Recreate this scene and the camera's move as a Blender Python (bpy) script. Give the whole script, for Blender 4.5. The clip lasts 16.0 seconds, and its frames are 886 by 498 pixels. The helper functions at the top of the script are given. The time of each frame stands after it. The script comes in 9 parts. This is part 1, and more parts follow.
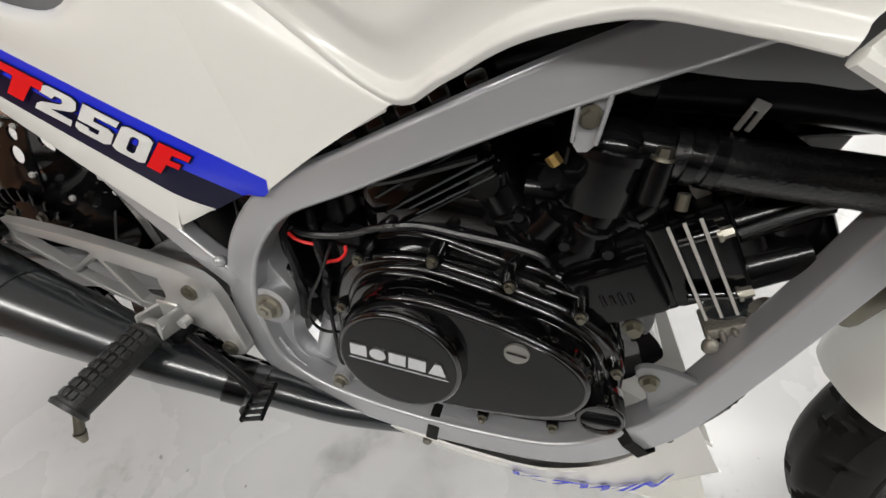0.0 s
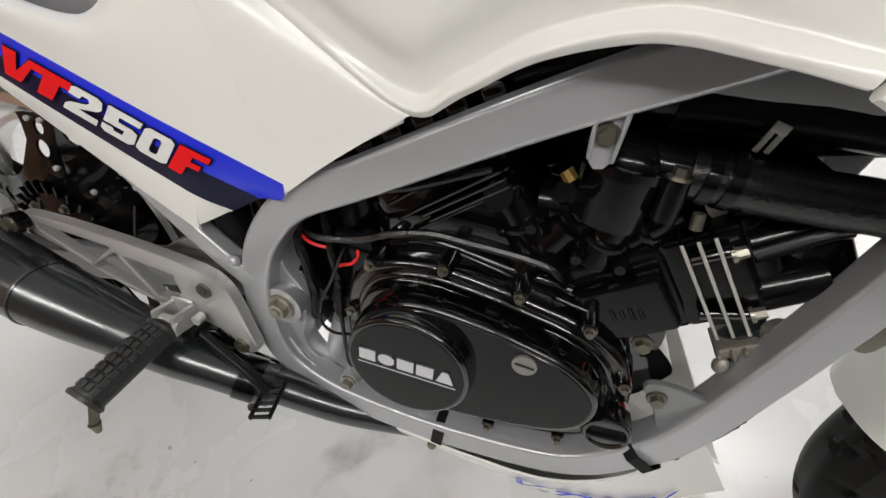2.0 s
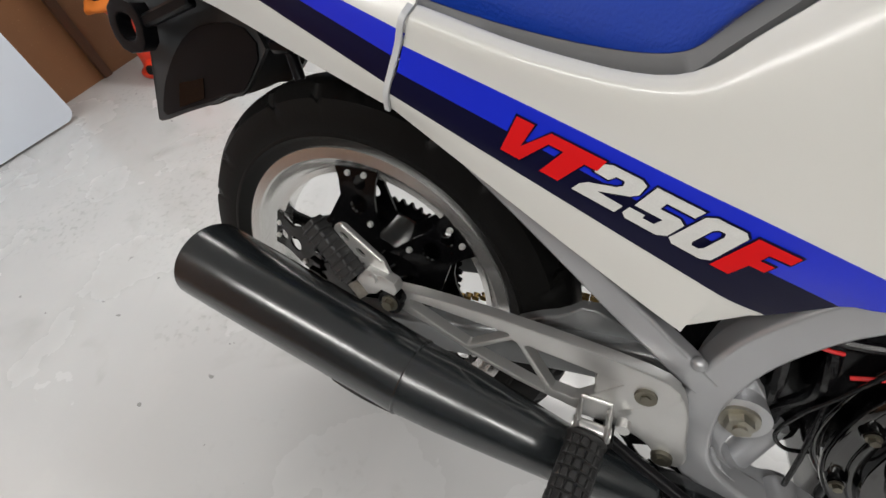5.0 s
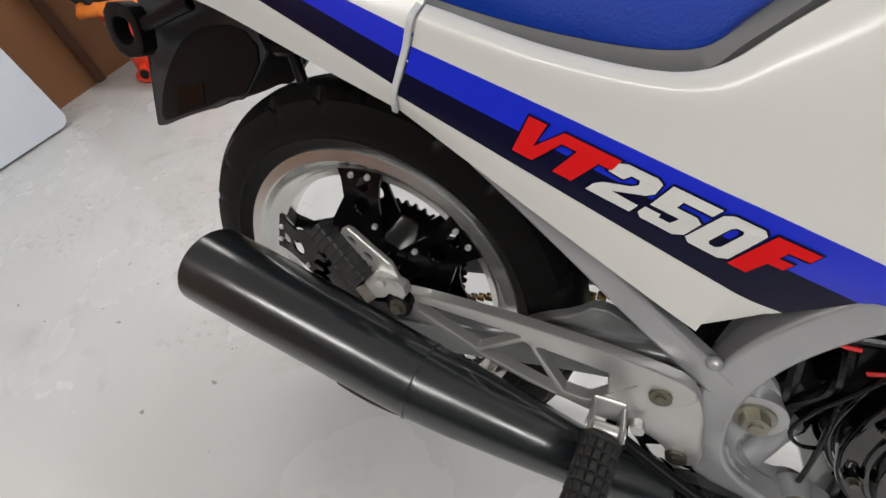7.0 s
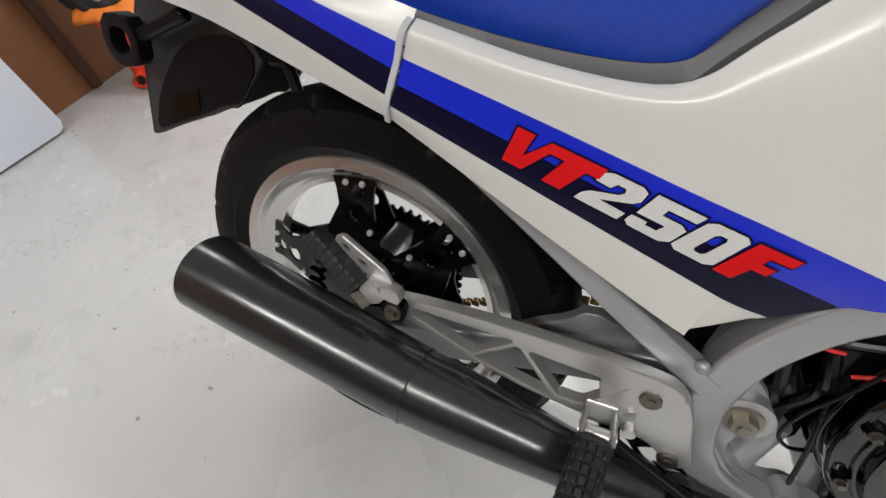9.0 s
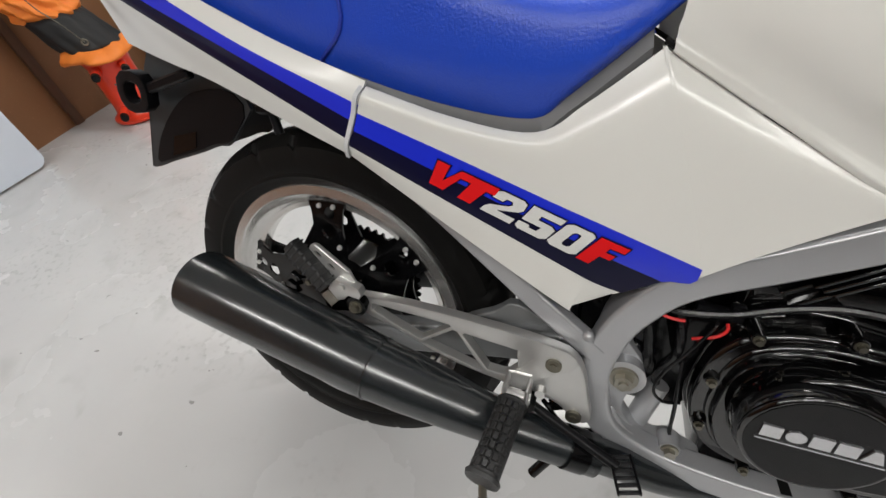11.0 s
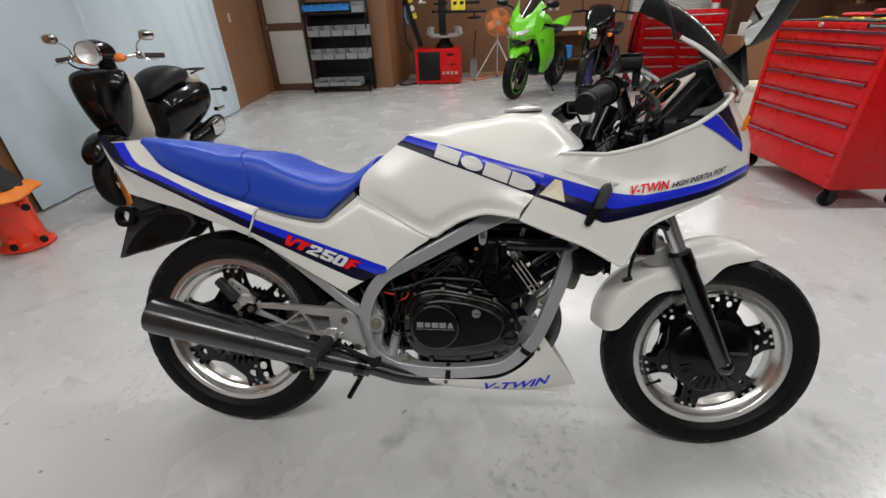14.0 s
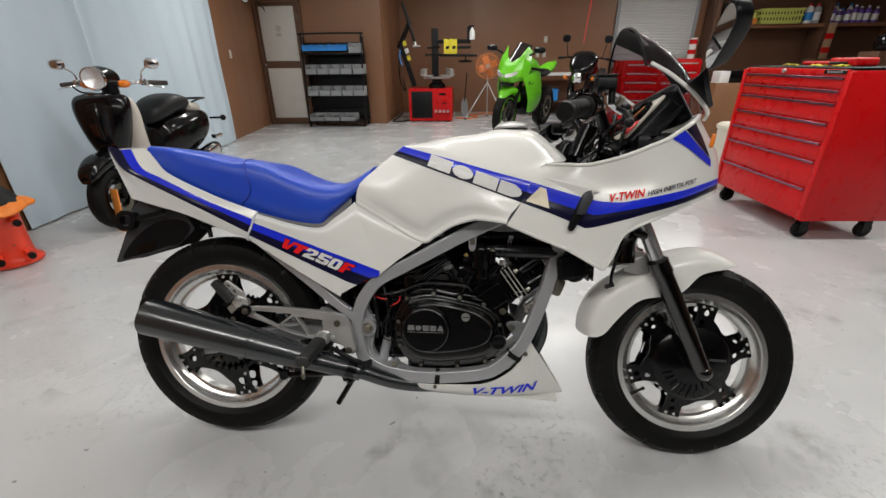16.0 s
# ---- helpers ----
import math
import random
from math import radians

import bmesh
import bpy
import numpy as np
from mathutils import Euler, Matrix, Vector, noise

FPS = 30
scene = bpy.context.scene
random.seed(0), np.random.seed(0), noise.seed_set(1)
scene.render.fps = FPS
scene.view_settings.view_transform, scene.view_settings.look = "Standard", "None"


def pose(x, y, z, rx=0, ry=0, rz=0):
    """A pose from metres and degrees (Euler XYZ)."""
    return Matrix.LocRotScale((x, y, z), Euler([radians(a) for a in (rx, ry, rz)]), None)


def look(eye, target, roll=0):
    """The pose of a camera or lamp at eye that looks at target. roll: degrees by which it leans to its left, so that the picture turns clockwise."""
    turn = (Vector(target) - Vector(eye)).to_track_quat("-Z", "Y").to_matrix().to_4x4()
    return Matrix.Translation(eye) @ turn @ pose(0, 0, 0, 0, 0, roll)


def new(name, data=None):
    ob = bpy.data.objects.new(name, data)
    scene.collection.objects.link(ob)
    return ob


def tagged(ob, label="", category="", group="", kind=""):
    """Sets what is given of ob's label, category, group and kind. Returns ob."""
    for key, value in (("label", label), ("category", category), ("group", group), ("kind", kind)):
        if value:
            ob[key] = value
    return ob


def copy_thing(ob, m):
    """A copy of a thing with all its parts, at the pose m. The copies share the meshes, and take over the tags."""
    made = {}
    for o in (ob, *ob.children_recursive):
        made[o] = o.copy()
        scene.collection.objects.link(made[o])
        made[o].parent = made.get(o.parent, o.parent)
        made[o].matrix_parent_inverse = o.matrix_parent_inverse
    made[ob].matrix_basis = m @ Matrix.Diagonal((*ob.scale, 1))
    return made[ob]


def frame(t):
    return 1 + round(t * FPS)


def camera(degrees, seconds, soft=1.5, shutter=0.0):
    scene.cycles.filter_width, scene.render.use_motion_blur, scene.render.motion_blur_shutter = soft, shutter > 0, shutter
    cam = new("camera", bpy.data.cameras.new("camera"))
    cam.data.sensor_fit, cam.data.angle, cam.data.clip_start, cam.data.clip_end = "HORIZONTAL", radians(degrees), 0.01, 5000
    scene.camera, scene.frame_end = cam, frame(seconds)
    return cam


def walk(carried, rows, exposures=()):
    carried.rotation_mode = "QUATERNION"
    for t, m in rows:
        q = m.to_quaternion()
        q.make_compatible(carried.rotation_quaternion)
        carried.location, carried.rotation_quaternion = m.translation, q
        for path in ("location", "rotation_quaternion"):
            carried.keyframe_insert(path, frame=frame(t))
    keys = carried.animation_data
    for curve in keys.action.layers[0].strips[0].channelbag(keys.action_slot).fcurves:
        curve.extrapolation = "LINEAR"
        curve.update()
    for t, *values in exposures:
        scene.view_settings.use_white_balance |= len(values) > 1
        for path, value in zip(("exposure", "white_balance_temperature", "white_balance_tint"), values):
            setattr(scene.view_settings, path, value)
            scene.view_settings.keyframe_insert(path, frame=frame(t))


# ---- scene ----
cam = camera(94.1, 16.0)
PATH = [
    (0, (0.713, -0.171, 0.794), (0.317, 1.04, -0.747), -2.8),
    (0.5, (0.709, -0.172, 0.797), (0.313, 1.036, -0.747), -2.7),
    (1, (0.706, -0.17, 0.799), (0.307, 1.036, -0.746), -2.7),
    (1.5, (0.707, -0.168, 0.801), (0.294, 1.034, -0.743), -2.6),
    (2, (0.71, -0.167, 0.801), (0.27, 1.029, -0.739), -2.4),
    (2.5, (0.716, -0.166, 0.805), (0.223, 1.016, -0.732), -2.7),
    (3, (0.712, -0.173, 0.81), (0.155, 0.987, -0.722), -3.8),
    (3.5, (0.63, -0.198, 0.824), (0.001, 0.933, -0.701), -6.2),
    (4, (0.459, -0.199, 0.823), (-0.231, 0.91, -0.692), -9.0),
    (4.5, (0.356, -0.189, 0.819), (-0.366, 0.907, -0.689), -11.4),
    (5, (0.321, -0.185, 0.812), (-0.419, 0.9, -0.695), -13.2),
    (7.5, (0.309, -0.184, 0.812), (-0.419, 0.904, -0.701), -14.0),
    (8, (0.311, -0.182, 0.814), (-0.415, 0.912, -0.696), -13.9),
    (10.5, (0.334, -0.207, 0.836), (-0.359, 0.972, -0.623), -12.3),
    (11, (0.392, -0.256, 0.875), (-0.266, 0.992, -0.544), -10.8),
    (11.5, (0.462, -0.324, 0.924), (-0.131, 1.014, -0.44), -9.0),
    (12, (0.54, -0.408, 0.968), (0.041, 1.027, -0.331), -7.1),
    (12.5, (0.598, -0.497, 1.026), (0.216, 1.044, -0.19), -5.0),
    (13, (0.643, -0.635, 1.081), (0.355, 0.981, -0.06), -3.8),
    (13.5, (0.684, -0.748, 1.12), (0.469, 0.936, 0.062), -2.7),
    (14, (0.734, -0.837, 1.124), (0.545, 0.893, 0.137), -2.4),
    (14.5, (0.754, -0.905, 1.097), (0.575, 0.859, 0.171), -1.9),
    (15, (0.743, -0.921, 1.076), (0.56, 0.872, 0.208), -1.7),
    (15.5, (0.741, -0.92, 1.074), (0.579, 0.888, 0.234), -1.2),
    (16, (0.734, -0.917, 1.075), (0.594, 0.897, 0.244), -0.7),
]
walk(cam, [(t, look(eye, target, roll)) for t, eye, target, roll in PATH], [(0.0, 0.38), (2.5, 0.36), (3.5, 0.3), (5.0, 0.12), (8.0, 0.08), (10.5, 0.09), (11.5, 0.07), (12.5, -0.07), (14.0, -0.12), (16.0, -0.11)])

# ---- light: fluorescent fittings on the ceiling of a closed room ----
world = bpy.data.worlds.new("room")
scene.world = world
world.use_nodes = True
world.node_tree.nodes["Background"].inputs["Color"].default_value = (0.9, 0.95, 1.0, 1)
world.node_tree.nodes["Background"].inputs["Strength"].default_value = 0.05
LAMPS = [(-0.9, -1.5, 20), (0.55, -1.5, 21), (2.0, -1.5, 21), (-0.9, 1.2, 17), (0.55, 1.2, 18), (2.0, 1.2, 19), (-1.3, 4.6, 32), (1.8, 4.0, 30), (4.6, 1.4, 30), (4.6, 4.0, 32), (0.9, 6.6, 32), (4.6, 6.7, 32)]
for x, y, watts in LAMPS:
    for turn, share in ((0, 1.0), (180, 0.22)):  # bare tubes light the room below and the ceiling above them
        data = bpy.data.lights.new("ceiling_tube", "AREA")
        data.shape, data.size, data.size_y = "RECTANGLE", 1.2, 0.16
        data.energy, data.color = watts * share, (1.0, 0.985, 0.95)
        lamp = new("ceiling_tube", data)
        lamp.matrix_basis = pose(x, y, 2.60, turn, 0, 0)
scene.view_settings.exposure = 0.0

# ---- tools ----
def part(name, bm, material, parent=None, label="", angle=38, recalc=True):
    """One bmesh as one mesh object under a thing or a part."""
    if recalc:
        bmesh.ops.recalc_face_normals(bm, faces=bm.faces)
    me = bpy.data.meshes.new(name)
    bm.to_mesh(me)
    bm.free()
    me.materials.append(material)
    if angle:
        me.shade_smooth()
        me.set_sharp_from_angle(angle=radians(angle))
    ob = new(name, me)
    ob.parent = parent
    if angle and len(me.polygons) > 60:  # flat faces stay flat beside their rounded edges
        even = ob.modifiers.new("even_normals", "WEIGHTED_NORMAL")
        even.keep_sharp = True
    if label:
        tagged(ob, label)
    return ob


def thing(name, m, label, category, group="", kind=""):
    """An empty at the base of a thing, which its parts hang under."""
    ob = new(name)
    ob.empty_display_size = 0.1
    ob.matrix_basis = m
    return tagged(ob, label, category, group, kind)


def box(bm, size, m=Matrix(), bevel=0.0, seg=2):
    made = bmesh.ops.create_cube(bm, size=1.0, matrix=m @ Matrix.Diagonal((*size, 1)))
    if bevel:
        vs = set(made["verts"])
        edges = [e for e in bm.edges if e.verts[0] in vs and e.verts[1] in vs]
        bmesh.ops.bevel(bm, geom=edges, offset=bevel, segments=seg, affect="EDGES", profile=0.5)
    return bm


def cyl(bm, r1, r2, depth, m=Matrix(), seg=24, caps=True):
    """A cone or cylinder along its own z, with its middle at m."""
    bmesh.ops.create_cone(bm, cap_ends=caps, segments=seg, radius1=r1, radius2=r2, depth=depth, matrix=m)
    return bm


def ball(bm, r, m=Matrix(), u=16, v=10):
    bmesh.ops.create_uvsphere(bm, u_segments=u, v_segments=v, radius=r, matrix=m)
    return bm


def at(x, y, z):
    return Matrix.Translation((x, y, z))


ALONG_Y = Euler((radians(90), 0, 0)).to_matrix().to_4x4()
ALONG_X = Euler((0, radians(90), 0)).to_matrix().to_4x4()


def between(a, b):
    """The pose whose z runs from a to b, at the middle of both, and their distance."""
    a, b = Vector(a), Vector(b)
    return Matrix.Translation((a + b) / 2) @ (b - a).to_track_quat("Z", "Y").to_matrix().to_4x4(), (b - a).length


def rod(bm, a, b, r, r2=None, seg=16):
    m, d = between(a, b)
    return cyl(bm, r, r if r2 is None else r2, d, m, seg)


def spline(points, n=6, closed=False):
    """A smooth line through the points."""
    p = [Vector(q) for q in points]
    if closed:
        p = [p[-1]] + p + [p[0], p[1]]
    else:
        p = [2 * p[0] - p[1]] + p + [2 * p[-1] - p[-2]]
    out = []
    for i in range(1, len(p) - 2):
        a, b, c, d = p[i - 1 : i + 3]
        for k in range(n):
            t = k / n
            out.append(0.5 * (2 * b + (c - a) * t + (2 * a - 5 * b + 4 * c - d) * t * t + (3 * b - a - 3 * c + d) * t**3))
    if not closed:
        out.append(p[-2])
    return out


def sweep(bm, path, profile, up=(0, 1, 0), closed=False, scale=None):
    """Sweeps a closed outline of (across, up) along a path."""
    path = [Vector(q) for q in path]
    n, rings = len(path), []
    for i, q in enumerate(path):
        a = path[i - 1] if i or closed else q
        b = path[(i + 1) % n] if i < n - 1 or closed else q
        t = (b - a).normalized()
        u = Vector(up)
        s = t.cross(u)
        s = s.normalized() if s.length > 1e-4 else t.orthogonal().normalized()
        u = s.cross(t)
        k = scale[i] if scale else 1.0
        rings.append([bm.verts.new(q + s * x * k + u * y * k) for x, y in profile])
    m = len(profile)
    for i in range(n if closed else n - 1):
        r, s = rings[i], rings[(i + 1) % n]
        for j in range(m):
            bm.faces.new((r[j], r[(j + 1) % m], s[(j + 1) % m], s[j]))
    if not closed:
        bm.faces.new(rings[0])
        bm.faces.new(rings[-1])
    return bm


def ring(r, n=12):
    return [(r * math.cos(2 * math.pi * k / n), r * math.sin(2 * math.pi * k / n)) for k in range(n)]


def rounded(w, h, r, n=3):
    """The outline of a rounded rectangle."""
    out = []
    for cx, cy, a in ((w / 2 - r, h / 2 - r, 0), (r - w / 2, h / 2 - r, 90), (r - w / 2, r - h / 2, 180), (w / 2 - r, r - h / 2, 270)):
        for k in range(n + 1):
            b = radians(a + 90 * k / n)
            out.append((cx + r * math.cos(b), cy + r * math.sin(b)))
    return out


def tube(bm, points, r, seg=10, smooth=5, scale=None):
    path = spline(points, smooth) if smooth else points
    return sweep(bm, path, ring(r, seg), up=(0.13, 0.2, 0.97), scale=scale)


def lathe(bm, profile, m=Matrix(), seg=48, closed=True):
    """Turns an outline of (radius, height) about z. closed: the outline closes on itself."""
    rings = []
    for r, h in profile:
        rings.append([bm.verts.new(m @ Vector((r * math.cos(2 * math.pi * k / seg), r * math.sin(2 * math.pi * k / seg), h))) for k in range(seg)])
    n = len(profile)
    for i in range(n if closed else n - 1):
        a, b = rings[i], rings[(i + 1) % n]
        for k in range(seg):
            bm.faces.new((a[k], a[(k + 1) % seg], b[(k + 1) % seg], b[k]))
    return bm


def slab(bm, outline, y0, y1, bevel=0.0, holes=()):
    """A plate from an outline of (x, z), between two y, with rounded edges."""
    loops = []
    for line in (outline, *holes):
        vs = [bm.verts.new((x, y0, z)) for x, z in line]
        loops.append([bm.edges.new((vs[i], vs[(i + 1) % len(vs)])) for i in range(len(vs))])
    if holes:
        made = bmesh.ops.triangle_fill(bm, use_beauty=True, edges=[e for l in loops for e in l])
        faces = [g for g in made["geom"] if isinstance(g, bmesh.types.BMFace)]
    else:
        faces = [bm.faces.new([v for v in vs])]
    out = bmesh.ops.extrude_face_region(bm, geom=faces)
    moved = [g for g in out["geom"] if isinstance(g, bmesh.types.BMVert)]
    for v in moved:
        v.co.y = y1
    bmesh.ops.recalc_face_normals(bm, faces=bm.faces)
    if bevel:
        rim = {e for f in out["geom"] if isinstance(f, bmesh.types.BMFace) for e in f.edges if len(e.link_faces) == 2 and e.calc_face_angle(0) > 0.8}
        bmesh.ops.bevel(bm, geom=list(rim), offset=bevel, segments=2, affect="EDGES", profile=0.5, clamp_overlap=True)
    return bm


def skin(rows, nu=5, nv=5):
    """A smooth grid of points through rows of points."""
    along = [spline(r, nu) for r in rows]
    cols = [spline([r[i] for r in along], nv) for i in range(len(along[0]))]
    return [[cols[i][j] for i in range(len(cols))] for j in range(len(cols[0]))]


def normals(grid):
    out = []
    for j in range(len(grid)):
        row = []
        for i in range(len(grid[0])):
            a = grid[j][min(i + 1, len(grid[0]) - 1)] - grid[j][max(i - 1, 0)]
            b = grid[min(j + 1, len(grid) - 1)][i] - grid[max(j - 1, 0)][i]
            n = a.cross(b)
            row.append(n.normalized() if n.length > 1e-9 else Vector((0, -1, 0)))
        out.append(row)
    return out


def sheet(bm, grid, thick=0.003, lift=0.0, flip=False, flat=False):
    """A grid as a shell: its outer face lifted by lift along the normals (flat: along y), and thick inwards."""
    ns = [[Vector((0, -1, 0))] * len(row) for row in grid] if flat else normals(grid)
    sign = -1 if flip else 1
    h, w = len(grid), len(grid[0])
    top = [[bm.verts.new(grid[j][i] + ns[j][i] * lift * sign) for i in range(w)] for j in range(h)]
    for j in range(h - 1):
        for i in range(w - 1):
            bm.faces.new((top[j][i], top[j][i + 1], top[j + 1][i + 1], top[j + 1][i]))
    if thick:
        low = [[bm.verts.new(grid[j][i] + ns[j][i] * (lift - thick) * sign) for i in range(w)] for j in range(h)]
        for j in range(h - 1):
            for i in range(w - 1):
                bm.faces.new((low[j][i], low[j + 1][i], low[j + 1][i + 1], low[j][i + 1]))
        edge = [(j, 0) for j in range(h)] + [(h - 1, i) for i in range(1, w)] + [(j, w - 1) for j in range(h - 2, -1, -1)] + [(0, i) for i in range(w - 2, 0, -1)]
        for k in range(len(edge)):
            (a, b), (c, d) = edge[k], edge[(k + 1) % len(edge)]
            bm.faces.new((top[a][b], top[c][d], low[c][d], low[a][b]))
    return bm


def mirrored(grid):
    return [[Vector((p.x, -p.y, p.z)) for p in row] for row in grid]


def both(grid):
    """A half body, whose last row runs along its middle, with its mirror image joined on."""
    other = mirrored(grid)
    return grid + other[-2::-1]


def surface_y(grids, x, z):
    """The y of a side surface over (x, z), by its nearest point and slope."""
    best = None
    for g in grids:
        for j, row in enumerate(g):
            for i, p in enumerate(row):
                d = (p.x - x) ** 2 + (p.z - z) ** 2
                if best is None or d < best[0]:
                    best = (d, g, j, i)
    _, g, j, i = best
    p, n = g[j][i], normals_at(g, j, i)
    return p.y - (n.x * (x - p.x) + n.z * (z - p.z)) / n.y if abs(n.y) > 0.2 else p.y


def normals_at(g, j, i):
    a = g[j][min(i + 1, len(g[0]) - 1)] - g[j][max(i - 1, 0)]
    b = g[min(j + 1, len(g) - 1)][i] - g[max(j - 1, 0)][i]
    n = a.cross(b)
    return n.normalized() if n.length > 1e-9 else Vector((0, -1, 0))


def lettering(text, height, shear=0.0, bold=0.0, width=0.1, space=1.0):
    """The flat outline of a word of that height and width: (x, y) in metres from its lower left, and faces."""
    cu = bpy.data.curves.new("word", "FONT")
    cu.body, cu.size, cu.shear, cu.offset, cu.space_character = text, 1.0, shear, bold, space
    ob = new("word", cu)
    bpy.context.view_layer.update()
    me = bpy.data.meshes.new_from_object(ob.evaluated_get(bpy.context.evaluated_depsgraph_get()))
    xy = [(v.co.x, v.co.y) for v in me.vertices]
    fs = [tuple(f.vertices) for f in me.polygons]
    bpy.data.objects.remove(ob), bpy.data.curves.remove(cu), bpy.data.meshes.remove(me)
    x0, y0 = min(p[0] for p in xy), min(p[1] for p in xy)
    k = height / (max(p[1] for p in xy) - y0)
    q = width / (max(p[0] for p in xy) - x0)
    return [((x - x0) * q, (y - y0) * k) for x, y in xy], fs


def decal(bm, word, corner, along, upward, grids, lift=0.0012, edge=0.0):
    """Lays flat lettering on a side surface: corner, and the (x, z) ways along and up it."""
    xy, fs = word
    vs = []
    for u, v in xy:
        x = corner[0] + along[0] * u + upward[0] * v
        z = corner[1] + along[1] * u + upward[1] * v
        vs.append(bm.verts.new((x, surface_y(grids, x, z) - lift, z)))
    for f in fs:
        try:
            bm.faces.new([vs[i] for i in f])
        except ValueError:
            pass
    return bm


def chaikin(line, n=2, closed=True):
    """Rounds the corners of an outline."""
    p = [tuple(q) for q in line]
    for _ in range(n):
        out = [] if closed else [p[0]]
        for i in range(len(p) if closed else len(p) - 1):
            a, b = p[i], p[(i + 1) % len(p)]
            out.append(tuple(0.75 * s + 0.25 * t for s, t in zip(a, b)))
            out.append(tuple(0.25 * s + 0.75 * t for s, t in zip(a, b)))
        if not closed:
            out.append(p[-1])
        p = out
    return p


def hexbolt(bm, x, y, z, r=0.007, h=0.006, washer=True, out=-1):
    """A flanged hexagon bolt whose axis is y, its head towards out."""
    if washer:
        cyl(bm, r * 1.45, r * 1.35, h * 0.35, at(x, y + out * h * 0.17, z) @ ALONG_Y, 20)
    cyl(bm, r, r * 0.94, h, at(x, y + out * h * 0.8, z) @ ALONG_Y @ pose(0, 0, 0, 0, 0, 17), 6)
    return bm

# ---- materials ----
def surface(name, color, rough=0.5, metal=0.0, grain=0.0, grain_size=200.0, mottle=0.0, mottle_size=4.0, bump=0.0, bump_size=150.0, coat=0.0, tint=None, stretch=None, rough_var=0.0, random_value=0.0, spec=0.5):
    """A procedural surface: base colour with fine grain and broad mottling, fine relief and varied gloss."""
    m = bpy.data.materials.new(name)
    m.use_nodes = True
    nt = m.node_tree
    n, link = nt.nodes, nt.links
    bsdf = n["Principled BSDF"]
    bsdf.inputs["Roughness"].default_value, bsdf.inputs["Metallic"].default_value = rough, metal
    bsdf.inputs["Coat Weight"].default_value = coat
    bsdf.inputs["Specular IOR Level"].default_value = spec
    bsdf.inputs["Coat Roughness"].default_value = 0.06
    co = n.new("ShaderNodeTexCoord").outputs["Object"]
    if stretch:
        mp = n.new("ShaderNodeMapping")
        mp.inputs["Scale"].default_value = stretch
        link.new(co, mp.inputs["Vector"])
        co = mp.outputs["Vector"]

    def noise_of(size, detail=4.0):
        t = n.new("ShaderNodeTexNoise")
        t.inputs["Scale"].default_value, t.inputs["Detail"].default_value = size, detail
        link.new(co, t.inputs["Vector"])
        return t.outputs["Fac"]

    def mixed(a, fac_out, low, high, other):
        r = n.new("ShaderNodeMapRange")
        r.inputs["From Min"].default_value, r.inputs["From Max"].default_value = 0.3, 0.7
        r.inputs["To Min"].default_value, r.inputs["To Max"].default_value = low, high
        link.new(fac_out, r.inputs["Value"])
        x = n.new("ShaderNodeMix")
        x.data_type = "RGBA"
        link.new(r.outputs["Result"], x.inputs["Factor"])
        if isinstance(a, tuple):
            x.inputs["A"].default_value = (*a, 1)
        else:
            link.new(a, x.inputs["A"])
        x.inputs["B"].default_value = (*other, 1)
        return x.outputs["Result"]

    out = color
    dark = tint or tuple(c * 0.55 for c in color)
    if mottle:
        out = mixed(out, noise_of(mottle_size, 6.0), 0.0, mottle, dark)
    if grain:
        out = mixed(out, noise_of(grain_size, 3.0), 0.0, grain, tuple(c * 0.4 for c in color))
    if random_value:
        info = n.new("ShaderNodeObjectInfo")
        hsv = n.new("ShaderNodeHueSaturation")
        r = n.new("ShaderNodeMapRange")
        r.inputs["To Min"].default_value, r.inputs["To Max"].default_value = 1 - random_value, 1 + random_value
        link.new(info.outputs["Random"], r.inputs["Value"])
        link.new(r.outputs["Result"], hsv.inputs["Value"])
        if isinstance(out, tuple):
            hsv.inputs["Color"].default_value = (*out, 1)
        else:
            link.new(out, hsv.inputs["Color"])
        out = hsv.outputs["Color"]
    if isinstance(out, tuple):
        bsdf.inputs["Base Color"].default_value = (*out, 1)
    else:
        link.new(out, bsdf.inputs["Base Color"])
    if rough_var:
        r = n.new("ShaderNodeMapRange")
        r.inputs["From Min"].default_value, r.inputs["From Max"].default_value = 0.3, 0.7
        r.inputs["To Min"].default_value, r.inputs["To Max"].default_value = max(0.02, rough - rough_var), min(1, rough + rough_var)
        link.new(noise_of(mottle_size * 3, 5.0), r.inputs["Value"])
        link.new(r.outputs["Result"], bsdf.inputs["Roughness"])
    if bump:
        b = n.new("ShaderNodeBump")
        b.inputs["Strength"].default_value, b.inputs["Distance"].default_value = bump, 0.002
        link.new(noise_of(bump_size, 4.0), b.inputs["Height"])
        link.new(b.outputs["Normal"], bsdf.inputs["Normal"])
    return m


# blacks below are deep: worn rubber and paint give back little light
WHITE = surface("white gloss paint", (0.72, 0.715, 0.68), 0.24, coat=0.1, mottle=0.03, mottle_size=3, rough_var=0.03)
BLUE = surface("blue stripe film", (0.012, 0.028, 0.62), 0.25, coat=0.1, mottle=0.1, mottle_size=5)
NAVY = surface("navy stripe film", (0.005, 0.005, 0.026), 0.3, spec=0.2, mottle=0.2, mottle_size=6)
RED = surface("red lettering", (0.70, 0.006, 0.008), 0.5, spec=0.2, mottle=0.08)
LETTER = surface("white lettering", (0.70, 0.70, 0.68), 0.3, mottle=0.12, mottle_size=90, grain=0.12, grain_size=900)
